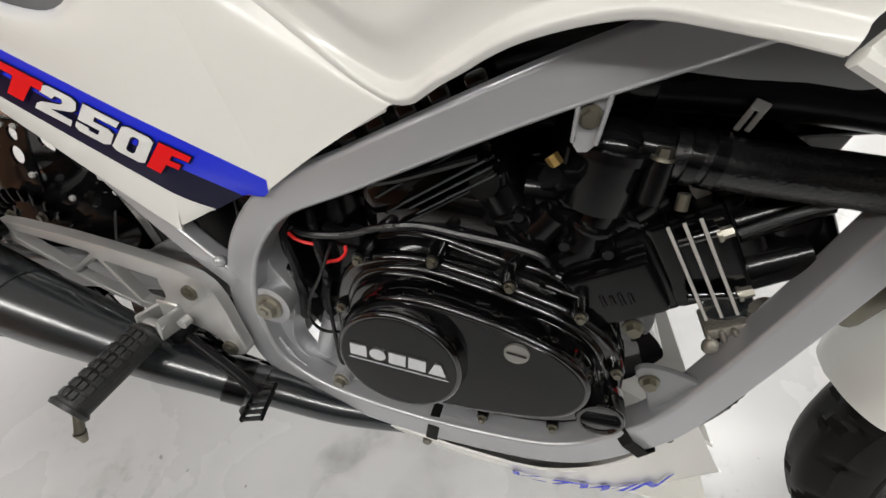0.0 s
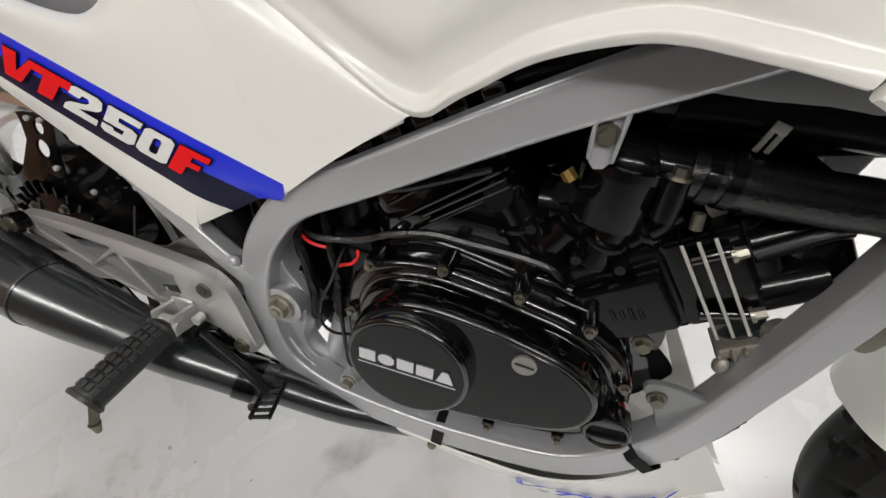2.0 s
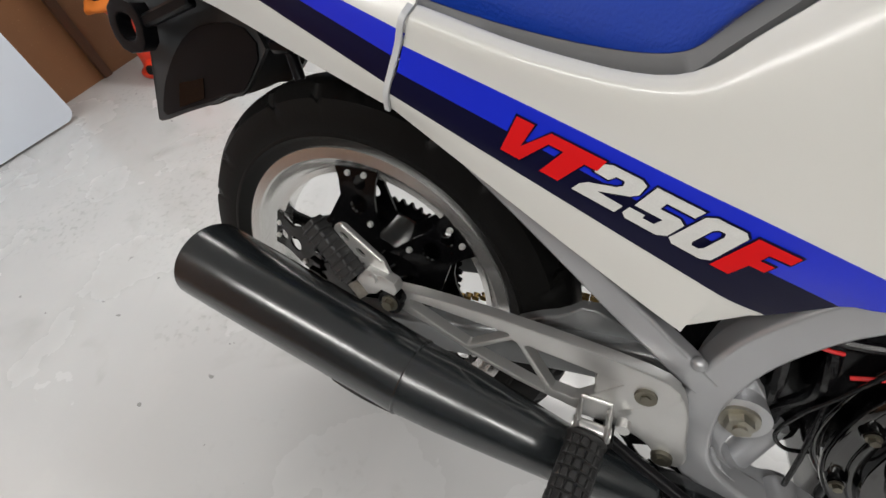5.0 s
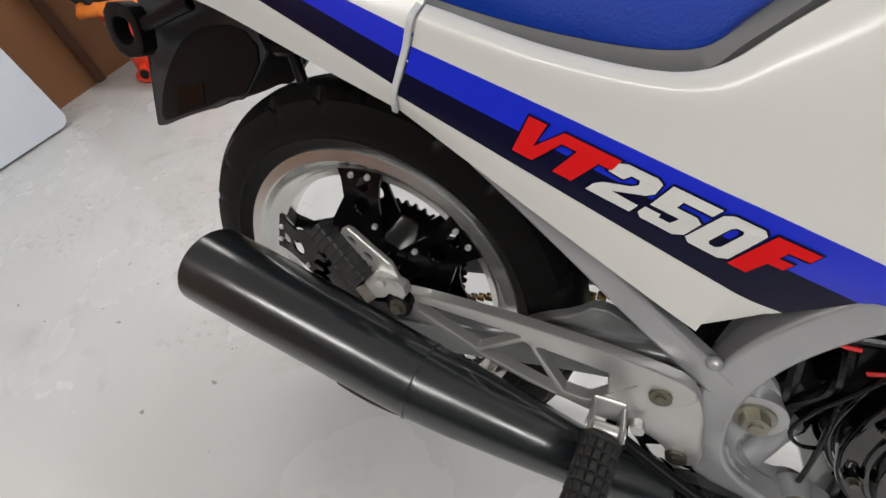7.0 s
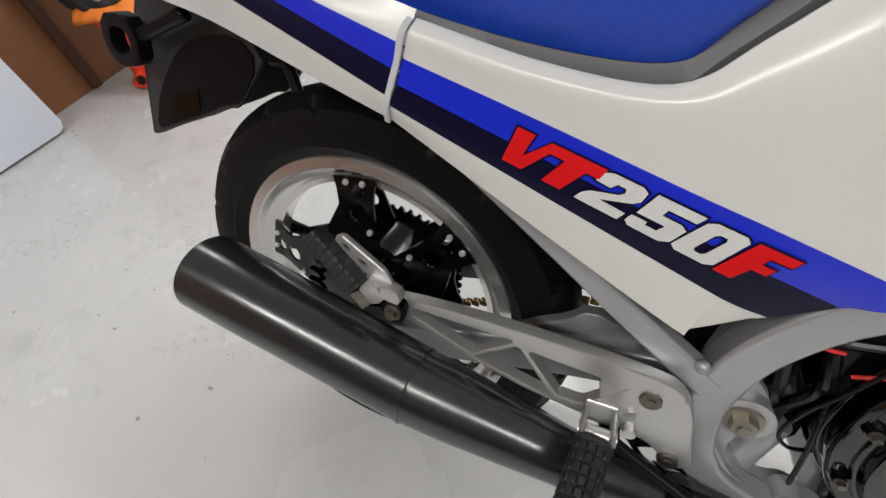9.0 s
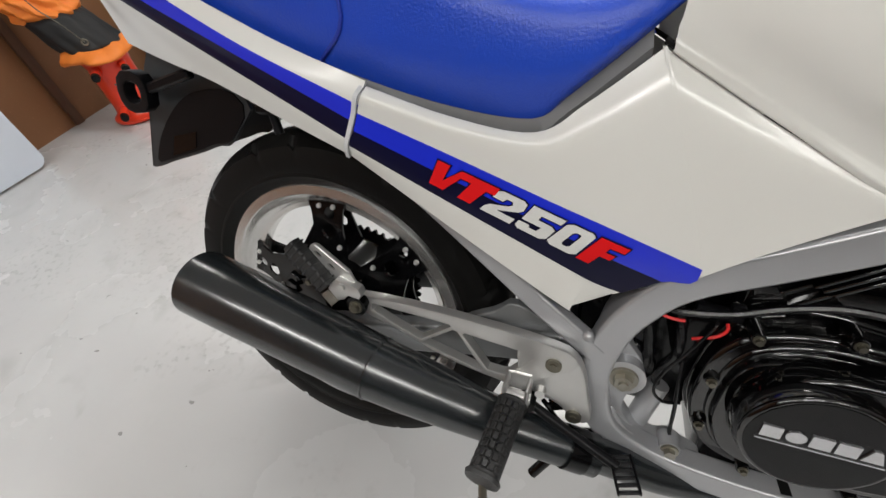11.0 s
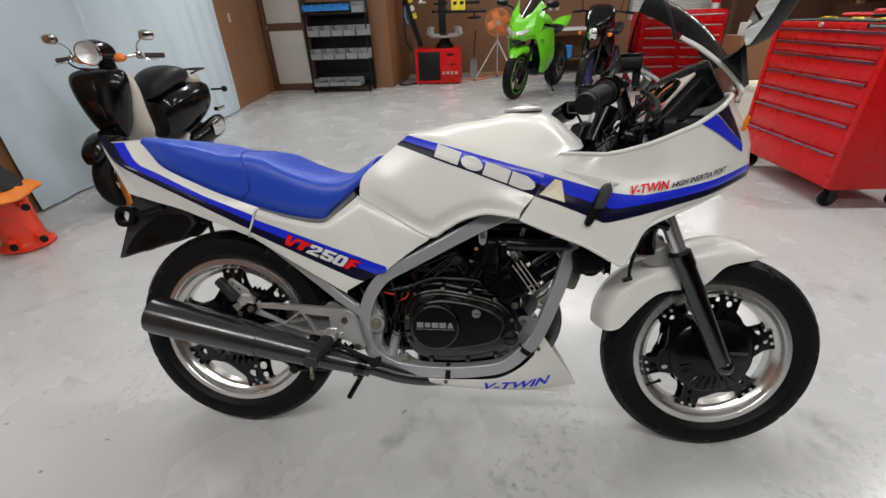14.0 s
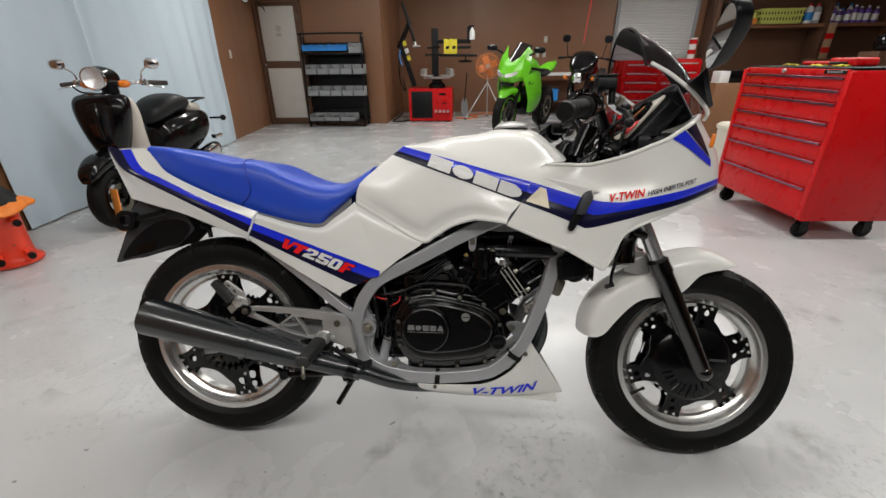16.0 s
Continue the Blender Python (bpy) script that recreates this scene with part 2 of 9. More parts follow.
JOINT = surface("pale joint strip", (0.60, 0.61, 0.62), 0.35, mottle=0.1, mottle_size=30)
CREAM = surface("cream lettering", (0.74, 0.66, 0.50), 0.35, mottle=0.15, mottle_size=40)
SILVER = surface("silver frame paint", (0.43, 0.435, 0.45), 0.30, metal=0.45, mottle=0.10, mottle_size=9, grain=0.05, grain_size=1500)
DARKSILVER = surface("dark grey swingarm and shaded silver paint", (0.22, 0.225, 0.23), 0.32, metal=0.4, mottle=0.2, mottle_size=12)
ALU = surface("brushed cast aluminium", (0.60, 0.597, 0.585), 0.34, metal=0.72, mottle=0.14, mottle_size=30, grain=0.06, grain_size=900)
RIM = surface("polished rim", (0.72, 0.715, 0.70), 0.22, metal=0.9, mottle=0.05, mottle_size=12)
RIVET = surface("bright rivets", (0.70, 0.70, 0.68), 0.35, metal=0.5, mottle=0.1, mottle_size=90)
NUT = surface("bright zinc", (0.36, 0.345, 0.30), 0.36, metal=0.85, mottle=0.35, mottle_size=90, tint=(0.20, 0.18, 0.12))
STEEL = surface("zinc bolts", (0.20, 0.188, 0.15), 0.4, metal=0.9, mottle=0.3, mottle_size=60, bump=0.06)
CHROME = surface("chrome", (0.78, 0.78, 0.78), 0.09, metal=1.0, mottle=0.06, mottle_size=30)
ENGINE = surface("gloss black engine paint", (0.002, 0.002, 0.0023), 0.07, coat=0.6, mottle=0.3, mottle_size=30, bump=0.02, bump_size=60, rough_var=0.03, spec=0.7)
COVER = surface("satin black cover", (0.0045, 0.0045, 0.005), 0.14, mottle=0.25, mottle_size=14, rough_var=0.03, spec=0.26)
CAST = surface("black casting", (0.003, 0.003, 0.0034), 0.15, mottle=0.3, mottle_size=40, bump=0.06, bump_size=120, spec=0.3)
PIPE = surface("black muffler paint", (0.016, 0.0195, 0.022), 0.22, coat=0.0, spec=0.9, mottle=0.25, mottle_size=8, grain=0.04, grain_size=600, rough_var=0.03)
RUBBER = surface("black rubber", (0.0062, 0.0062, 0.0062), 0.5, mottle=0.3, mottle_size=20, bump=0.12, bump_size=500, tint=(0.011, 0.011, 0.0105), spec=0.14)
WORN = surface("worn rubber", (0.020, 0.020, 0.0205), 0.42, mottle=0.4, mottle_size=40, bump=0.15, bump_size=400, tint=(0.045, 0.045, 0.045), spec=0.3)
TYRE = surface("tyre rubber", (0.0058, 0.0056, 0.0054), 0.46, mottle=0.4, mottle_size=12, bump=0.12, bump_size=300, tint=(0.010, 0.0097, 0.0094), spec=0.13)
PLASTIC = surface("black plastic", (0.006, 0.006, 0.007), 0.32, mottle=0.25, mottle_size=10, bump=0.06, bump_size=700, spec=0.14)
GREY_PLASTIC = surface("dark grey plastic", (0.034, 0.037, 0.04), 0.45, mottle=0.2, mottle_size=8, bump=0.08, bump_size=600)
VINYL = surface("blue vinyl", (0.012, 0.062, 0.50), 0.35, mottle=0.12, mottle_size=7, bump=0.35, bump_size=420, rough_var=0.06)
PIPING = surface("blue piping", (0.012, 0.035, 0.36), 0.5, mottle=0.1, bump=0.1)
SEATBASE = surface("grey seat base plastic", (0.20, 0.20, 0.205), 0.5, mottle=0.2, mottle_size=12, bump=0.05)
FINEDGE = surface("milled aluminium fin edges", (0.50, 0.48, 0.45), 0.45, metal=0.5, mottle=0.25, mottle_size=120, grain=0.15, grain_size=900)
COLLAR = surface("oxidised aluminium", (0.36, 0.34, 0.30), 0.5, metal=0.6, mottle=0.5, mottle_size=70, grain=0.3, grain_size=400, bump=0.6, bump_size=220, tint=(0.12, 0.10, 0.075))
HOSE = surface("coolant hose", (0.005, 0.005, 0.006), 0.22, mottle=0.3, mottle_size=25, bump=0.4, bump_size=320, spec=0.5)
CHAIN = surface("gold chain", (0.26, 0.17, 0.055), 0.4, metal=0.85, mottle=0.4, mottle_size=120)
WIRE_RED = surface("red wire", (0.7, 0.02, 0.02), 0.45, mottle=0.1)
FORK_TUBE = surface("fork tube chrome", (0.62, 0.62, 0.64), 0.16, metal=0.8, mottle=0.15, mottle_size=15)
AMBER = surface("amber lens", (0.85, 0.22, 0.02), 0.2, coat=0.4, mottle=0.1, mottle_size=40)


def glass(name, color, rough=0.02, alpha=1.0):
    m = bpy.data.materials.new(name)
    m.use_nodes = True
    b = m.node_tree.nodes["Principled BSDF"]
    b.inputs["Base Color"].default_value = (*color, 1)
    b.inputs["Roughness"].default_value = rough
    b.inputs["Transmission Weight"].default_value = alpha
    b.inputs["IOR"].default_value = 1.12
    return m


SMOKE = glass("smoked screen", (0.42, 0.36, 0.385))
CLEAR = glass("clear lens", (0.9, 0.92, 0.92))
MIRROR = surface("mirror", (0.82, 0.82, 0.82), 0.03, metal=1.0)


def floor_paint():
    """Grey floor paint with scuffs, small dark stains and chips."""
    m = bpy.data.materials.new("painted concrete floor")
    m.use_nodes = True
    nt = m.node_tree
    n, link = nt.nodes, nt.links
    bsdf = n["Principled BSDF"]
    co = n.new("ShaderNodeTexCoord").outputs["Object"]

    def noise_of(size, detail=5.0, distortion=0.0):
        t = n.new("ShaderNodeTexNoise")
        t.inputs["Scale"].default_value, t.inputs["Detail"].default_value, t.inputs["Distortion"].default_value = size, detail, distortion
        link.new(co, t.inputs["Vector"])
        return t.outputs["Fac"]

    def ramp(value, low, high, a=0.0, b=1.0):
        r = n.new("ShaderNodeMapRange")
        r.inputs["From Min"].default_value, r.inputs["From Max"].default_value = low, high
        r.inputs["To Min"].default_value, r.inputs["To Max"].default_value = a, b
        link.new(value, r.inputs["Value"])
        return r.outputs["Result"]

    def times(a, b):
        x = n.new("ShaderNodeMath")
        x.operation = "MULTIPLY"
        link.new(a, x.inputs[0])
        link.new(b, x.inputs[1])
        return x.outputs[0]

    def over(base, fac, color):
        x = n.new("ShaderNodeMix")
        x.data_type = "RGBA"
        link.new(fac, x.inputs["Factor"])
        if isinstance(base, tuple):
            x.inputs["A"].default_value = (*base, 1)
        else:
            link.new(base, x.inputs["A"])
        x.inputs["B"].default_value = (*color, 1)
        return x.outputs["Result"]

    out = over((0.535, 0.54, 0.545), ramp(noise_of(0.9, 6), 0.35, 0.7, 0, 0.45), (0.45, 0.45, 0.45))
    out = over(out, ramp(noise_of(4.0, 8, 0.4), 0.5, 0.75, 0, 0.35), (0.60, 0.60, 0.60))
    grime = times(ramp(noise_of(1.7, 5, 0.6), 0.53, 0.66), ramp(noise_of(48.0, 7), 0.53, 0.66))
    out = over(out, ramp(grime, 0.0, 1.0, 0, 0.30), (0.13, 0.125, 0.12))
    stain = times(ramp(noise_of(3.1, 3, 0.8), 0.62, 0.72), ramp(noise_of(14.0, 6), 0.4, 0.65))
    out = over(out, ramp(stain, 0.0, 1.0, 0, 0.60), (0.24, 0.235, 0.22))
    smudge = times(ramp(noise_of(2.3, 4, 1.2), 0.57, 0.70), ramp(noise_of(9.0, 5, 0.5), 0.35, 0.7))
    out = over(out, ramp(smudge, 0.0, 1.0, 0, 0.52), (0.30, 0.295, 0.285))
    chip = ramp(noise_of(26.0, 2, 0.3), 0.735, 0.75)
    out = over(out, ramp(chip, 0.0, 1.0, 0, 0.6), (0.12, 0.115, 0.11))
    link.new(out, bsdf.inputs["Base Color"])
    link.new(ramp(noise_of(2.5, 6), 0.3, 0.7, 0.17, 0.33), bsdf.inputs["Roughness"])
    b = n.new("ShaderNodeBump")
    b.inputs["Strength"].default_value, b.inputs["Distance"].default_value = 0.05, 0.004
    link.new(noise_of(38.0, 6), b.inputs["Height"])
    link.new(b.outputs["Normal"], bsdf.inputs["Normal"])
    return m


FLOOR = floor_paint()
PANEL = surface("brown wall panelling", (0.275, 0.128, 0.064), 0.42, mottle=0.3, mottle_size=1.4, grain=0.18, grain_size=60, stretch=(1, 1, 0.15), rough_var=0.08, bump=0.04)
DARKWOOD = surface("dark brown timber", (0.13, 0.062, 0.034), 0.5, mottle=0.35, mottle_size=3, grain=0.2, grain_size=80, stretch=(1, 1, 0.2))
PEG = surface("brown pegboard", (0.23, 0.105, 0.045), 0.5, mottle=0.2, mottle_size=3, grain=0.08, grain_size=150)
HOLE = surface("pegboard hole", (0.30, 0.17, 0.09), 0.8, mottle=0.1)
CURTAIN = surface("pale blue plastic sheet", (0.60, 0.71, 0.79), 0.5, mottle=0.25, mottle_size=1.6, stretch=(1, 1, 0.3), tint=(0.36, 0.43, 0.48), bump=0.06, bump_size=9)
CEIL = surface("white ceiling board", (0.72, 0.72, 0.70), 0.8, mottle=0.1, mottle_size=2)
DOORWHITE = surface("off-white door panel", (0.62, 0.60, 0.55), 0.45, mottle=0.15, mottle_size=4)
SHUTTER = surface("grey shutter slat", (0.62, 0.62, 0.61), 0.4, mottle=0.15, mottle_size=6)
TOOLRED = surface("red enamel", (0.60, 0.006, 0.008), 0.3, spec=0.3, mottle=0.15, mottle_size=4, rough_var=0.06)
BLOWER = surface("orange-red enamel", (0.80, 0.055, 0.02), 0.32, coat=0.2, mottle=0.15, mottle_size=10)
DUCT = surface("orange duct cloth", (0.85, 0.23, 0.03), 0.6, mottle=0.25, mottle_size=14, bump=0.3, bump_size=40)
BLACKCLOTH = surface("black cloth band", (0.012, 0.012, 0.013), 0.7, mottle=0.3, mottle_size=20, bump=0.3, bump_size=120)
BLACK = surface("black gloss paint", (0.003, 0.003, 0.0035), 0.12, spec=0.4, mottle=0.2, mottle_size=6)
BEIGE = surface("beige plastic", (0.55, 0.50, 0.44), 0.4, mottle=0.1, mottle_size=6)
SADDLE = surface("black scooter saddle", (0.012, 0.012, 0.013), 0.45, spec=0.3, mottle=0.2, mottle_size=10, bump=0.15, bump_size=300)
GREEN = surface("lime green paint", (0.16, 0.62, 0.02), 0.24, coat=0.4, mottle=0.1, mottle_size=5)
BIN_BLUE = surface("blue parts bin", (0.03, 0.27, 0.72), 0.4, mottle=0.12)
BIN_GREY = surface("grey parts bin", (0.30, 0.31, 0.32), 0.45, mottle=0.15)
RACK = surface("black rack steel", (0.005, 0.005, 0.0055), 0.4, mottle=0.2, spec=0.25)
HANDLE = surface("drawer trim", (0.30, 0.17, 0.25), 0.16, metal=0.85, mottle=0.2, mottle_size=30)
BINWHITE = surface("cream plastic bin", (0.66, 0.62, 0.52), 0.45, mottle=0.1, mottle_size=5)
FANORANGE = surface("orange fan cage", (0.70, 0.22, 0.06), 0.4, mottle=0.15)
YELLOW = surface("yellow cloth", (0.75, 0.62, 0.04), 0.7, mottle=0.15, mottle_size=20)
YELLOWBASKET = surface("yellow-green basket", (0.62, 0.66, 0.16), 0.5, mottle=0.1)
PURPLE = surface("purple bottle", (0.14, 0.07, 0.36), 0.35, mottle=0.15, random_value=0.35)
WHITEPLASTIC = surface("white plastic", (0.75, 0.75, 0.73), 0.4, mottle=0.08)
CARD = surface("cardboard", (0.42, 0.28, 0.16), 0.8, mottle=0.2, mottle_size=8)
BLUEWHEEL = surface("blue wheel paint", (0.02, 0.06, 0.30), 0.3, coat=0.3, mottle=0.1)
ORANGECARD = surface("orange board", (0.75, 0.25, 0.04), 0.5, mottle=0.1)

# ---- the room ----
def wall(name, a, b, z0, z1, thick, material, label):
    """A wall from a to b on plan; its thickness lies on the left of a to b."""
    a, b = Vector((*a, 0)), Vector((*b, 0))
    d = (b - a).normalized()
    n = Vector((-d.y, d.x, 0)) * thick
    bm = bmesh.new()
    low = [bm.verts.new((p.x, p.y, z0)) for p in (a, b, b + n, a + n)]
    high = [bm.verts.new((p.x, p.y, z1)) for p in (a, b, b + n, a + n)]
    bm.faces.new(low), bm.faces.new(high)
    for i in range(4):
        bm.faces.new((low[i], low[(i + 1) % 4], high[(i + 1) % 4], high[i]))
    return tagged(part(name, bm, material, angle=0), label, "wall", kind="structure")


H = 2.75
bm = bmesh.new()
box(bm, (14, 22, 0.2), at(2.0, -0.5, -0.1))
tagged(part("floor", bm, FLOOR, angle=0), "grey painted concrete floor with scuffs and stains", "floor", kind="structure")
bm = bmesh.new()
box(bm, (14, 22, 0.15), at(2.0, -0.5, H + 0.075))
tagged(part("ceiling", bm, CEIL, angle=0), "plain white ceiling", "ceiling", kind="structure")
wall("wall_left", (-3.16, 7.1), (-0.955, -10.1), 0, H, -0.15, PANEL, "brown panelled side wall")
wall("wall_door", (-1.07, 7.1), (-3.3, 7.1), 0, H, -0.15, PANEL, "brown panelled wall with a door")
wall("wall_return", (-0.92, 9.05), (-0.92, 7.1), 0, H, -0.15, PANEL, "brown panelled return wall")
wall("wall_back", (8.9, 9.05), (-0.92, 9.05), 0, H, -0.15, PANEL, "brown panelled back wall")
wall("wall_right", (8.9, -10.1), (8.9, 9.05), 0, H, -0.15, PANEL, "brown panelled wall")
# unseen wall, added far back and dark so that gloss blacks reflect little
wall("wall_behind", (-1.1, -10.1), (8.9, -10.1), 0, H, -0.15, DARKWOOD, "unseen dark wall added behind the camera")

# ---- the motorcycle, built upright and then leant on its stand ----
bike = thing("motorcycle", pose(0, 0, 0, -17, 0, 0), "white motorcycle with blue stripes and seat, leaning on its stand", "motorcycle")


def tyre_mesh(bm, c, big, rim, w, seg=384, every=8):
    """A tyre about y with slanting grooves across its crown."""
    h = big - rim
    outline = [(rim - 0.006, -0.62 * w), (rim + 0.01, -0.84 * w), (rim + 0.18 * h, -0.93 * w), (rim + 0.20 * h, -0.965 * w), (rim + 0.24 * h, -0.97 * w), (rim + 0.26 * h, -0.955 * w), (rim + 0.36 * h, -0.995 * w), (rim + 0.55 * h, -w), (rim + 0.75 * h, -0.92 * w), (big - 0.20 * h, -0.80 * w), (big - 0.09 * h, -0.62 * w), (big - 0.035 * h, -0.42 * w), (big - 0.008 * h, -0.2 * w), (big, 0)]
    full = outline + [(r, -y) for r, y in outline[-2::-1]]
    rings = []
    for r, y in full:
        row = []
        for k in range(seg):
            f = abs(y) / w
            cut = 0.0
            if 0.15 < f < 0.96 and r > rim + 0.5 * h and int(k + (14 * f if y < 0 else 14 * f + every)) % (2 * every) < 2 and (k // (2 * every) + (f > 0.7)) % 3:
                cut = 0.0065
            if f < 0.05:
                cut = 0.003
            a = 2 * math.pi * k / seg
            row.append(bm.verts.new((c[0] + (r - cut) * math.cos(a), c[1] + y, c[2] + (r - cut) * math.sin(a))))
        rings.append(row)
    for i in range(len(rings)):
        a, b = rings[i], rings[(i + 1) % len(rings)]
        for k in range(seg):
            bm.faces.new((a[k], a[(k + 1) % seg], b[(k + 1) % seg], b[k]))


def wheel(c, big, rim, w, spokes, turn, big_holes, label, splay=0.0, hub_bolt=(46, 0.092)):
    """Tyre, polished rim, bolted black spokes and hub. Returns the wheel's rim part."""
    bm = bmesh.new()
    tyre_mesh(bm, c, big, rim, w)
    tyre = part("tyre", bm, TYRE, bike, label, angle=32)
    m = at(*c) @ ALONG_Y
    bm = bmesh.new()
    half = 0.62 * w
    line = [(rim, half), (rim + 0.0015, half + 0.003), (rim - 0.001, half + 0.0065), (rim - 0.015, half + 0.0068), (rim - 0.018, half + 0.004), (rim - 0.021, half - 0.003), (rim - 0.027, half - 0.010), (rim - 0.031, 0.016), (rim - 0.035, 0.0125), (rim - 0.043, 0.0115), (rim - 0.043, 0)]
    line = line + [(r, -y) for r, y in line[-2::-1]]
    back = [(rim - 0.012, -half + 0.004), (rim - 0.024, -0.4 * half), (rim - 0.024, 0.4 * half), (rim - 0.012, half - 0.004)]
    lathe(bm, line + back, m, 128)
    rim_ob = part("rim", bm, RIM, bike, "polished aluminium rim", angle=30)
    inner = rim - 0.036
    def polar(a, r):
        return (r * math.cos(radians(a)), r * math.sin(radians(a)))

    half_plate = [(58, 0.078), (48 + splay, 0.108), (40 + splay, inner - 0.032), (39.5 + splay, inner - 0.012), (40 + splay, inner + 0.004), (20 + splay, inner + 0.004), (20.5 + splay, inner - 0.012), (20 + splay, inner - 0.034), (12, 0.128), (5, 0.120)]
    outline = [polar(a, r) for a, r in half_plate] + [polar(-a, r) for a, r in half_plate[::-1]] + [polar(a, 0.06) for a in (-40, -20, 0, 20, 40)]
    holes = []
    for a, r, hr in [(q * a, r, hr) for q in (-1, 1) for a, r, hr in big_holes] + [(0, 0.096, 0.010)]:
        x, z = polar(a, r)
        holes.append([(x + hr * math.cos(2 * math.pi * q / 12), z + hr * math.sin(2 * math.pi * q / 12)) for q in range(12)])
    for k in range(spokes):
        for side in (-1, 1):
            turnm = at(*c) @ Matrix.Rotation(-radians(turn + 360 * k / spokes + (0 if side < 0 else 3)), 4, "Y")
            bm = bmesh.new()
            slab(bm, outline, -0.002, 0.002, holes=holes)
            for v in bm.verts:  # the plates lean outwards from rim to hub
                far = min(1.0, max(0.0, (inner - math.hypot(v.co.x, v.co.z)) / (inner - 0.09)))
                v.co.y += side * (0.0135 + 0.020 * far)
            bmesh.ops.transform(bm, matrix=turnm, verts=bm.verts)
            part("spoke", bm, CAST, rim_ob, "black pierced spoke plate with two feet")
            if side < 0:
                for a, r in ((34 + splay, inner - 0.005), (26 + splay, inner - 0.005), (-34 - splay, inner - 0.005), (-26 - splay, inner - 0.005), hub_bolt, (-hub_bolt[0], hub_bolt[1])):
                    bm = bmesh.new()
                    x, z = polar(a, r)
                    far = min(1.0, max(0.0, (inner - r) / (inner - 0.09)))
                    cyl(bm, 0.0046, 0.0036, 0.0045, at(x, -0.0165 - 0.020 * far, z) @ ALONG_Y, 10)
                    bmesh.ops.transform(bm, matrix=turnm, verts=bm.verts)
                    part("rivet", bm, RIVET, rim_ob)
    return rim_ob


# wheels
REAR, FRONT = (0.0015, 0.0, 0.3200), (1.364, 0.012, 0.288)
wheel(REAR, 0.3055, 0.226, 0.046, 3, 6, ((36.5, 0.174, 0.0100), (36, 0.145, 0.0130)), "black road tyre, rear", 5.0, (45, 0.122))
wheel(FRONT, 0.284, 0.206, 0.047, 3, 46, ((30, 0.150, 0.0085), (34, 0.122, 0.0075)), "black road tyre, front")
bm = bmesh.new()
lathe(bm, [(0.012, -0.054), (0.03, -0.054), (0.045, -0.047), (0.080, -0.044), (0.100, -0.041), (0.108, -0.036), (0.110, -0.028), (0.108, 0.030), (0.06, 0.045), (0.012, 0.05)], at(*REAR) @ ALONG_Y, 56)
for k in range(28):
    a = 2 * math.pi * k / 28
    box(bm, (0.020, 0.010, 0.0045), at(*REAR) @ Matrix.Rotation(a, 4, "Y") @ at(0.091, -0.042, 0), 0.0012, 1)
part("hub", bm, CAST, bike, "ribbed black rear hub")
for k in range(6):
    a = radians(8 + 60 * k)
    bm = bmesh.new()
    hexbolt(bm, REAR[0] + 0.068 * math.cos(a), -0.046, REAR[2] + 0.068 * math.sin(a), 0.0055, 0.005)
    part("hub_bolt", bm, STEEL, bike)
bm = bmesh.new()
teeth = []
for k in range(44 * 4):
    a = 2 * math.pi * k / (44 * 4)
    r = 0.108 + (0.005 if k % 4 in (0, 1) else -0.002)
    teeth.append((REAR[0] + r * math.cos(a), REAR[2] + r * math.sin(a)))
slab(bm, teeth, 0.062, 0.067, holes=[[(REAR[0] + 0.07 * math.cos(2 * math.pi * q / 24), REAR[2] + 0.07 * math.sin(2 * math.pi * q / 24)) for q in range(24)]])
part("sprocket", bm, CAST, bike, "dark toothed rear sprocket")
links = []
for k in range(20):
    links.append((0.21 + 0.0135 * k, 0.065, REAR[2] + 0.136 + 0.0020 * k))
for k in range(29):
    links.append((0.085 + 0.0135 * k, 0.065, 0.262 + 0.0046 * k))
bm = bmesh.new()
for q in links:
    for s in (-0.005, 0.005):
        box(bm, (0.0125, 0.0018, 0.0085), at(q[0], q[1] + s, q[2]), 0.001, 1)
    cyl(bm, 0.004, 0.004, 0.012, at(*q) @ ALONG_Y, 8)
tagged(part("chain", bm, CHAIN, bike), "gold drive chain", kind="stuff")
# the front brake is closed in a drum-like housing
bm = bmesh.new()
lathe(bm, [(0.012, -0.062), (0.05, -0.064), (0.088, -0.058), (0.103, -0.046), (0.108, -0.03), (0.108, 0.035), (0.09, 0.05), (0.012, 0.055)], at(*FRONT) @ ALONG_Y, 56)
for k in range(9):
    a = radians(200 + 14 * k)
    box(bm, (0.030, 0.004, 0.005), at(*FRONT) @ Matrix.Rotation(-a, 4, "Y") @ at(0.078, -0.062, 0), 0.0015, 1)
brake = part("brake_housing", bm, CAST, bike, "black enclosed front brake housing")
bm = bmesh.new()
box(bm, (0.046, 0.002, 0.007), at(1.410, -0.0625, 0.316) @ pose(0, 0, 0, 0, 2, 0), 0.0006, 1)
part("badge", bm, GREY_PLASTIC, brake)
bm = bmesh.new()
lathe(bm, [(0.110, -0.020), (0.120, -0.020), (0.120, -0.014), (0.110, -0.014)], at(*FRONT) @ ALONG_Y, 56)
part("brake_ring", bm, CHROME, brake)
bm = bmesh.new()
cyl(bm, 0.011, 0.010, 0.014, at(FRONT[0], -0.085, FRONT[2]) @ ALONG_Y, 6)
cyl(bm, 0.008, 0.008, 0.2, at(*FRONT) @ ALONG_Y, 16)
part("axle", bm, STEEL, bike)
bm = bmesh.new()
rod(bm, (1.203, -0.020, 0.190), (1.228, -0.034, 0.213), 0.0035)
rod(bm, (1.228, -0.034, 0.213), (1.233, -0.036, 0.217), 0.0048)
part("valve", bm, RUBBER, bike)

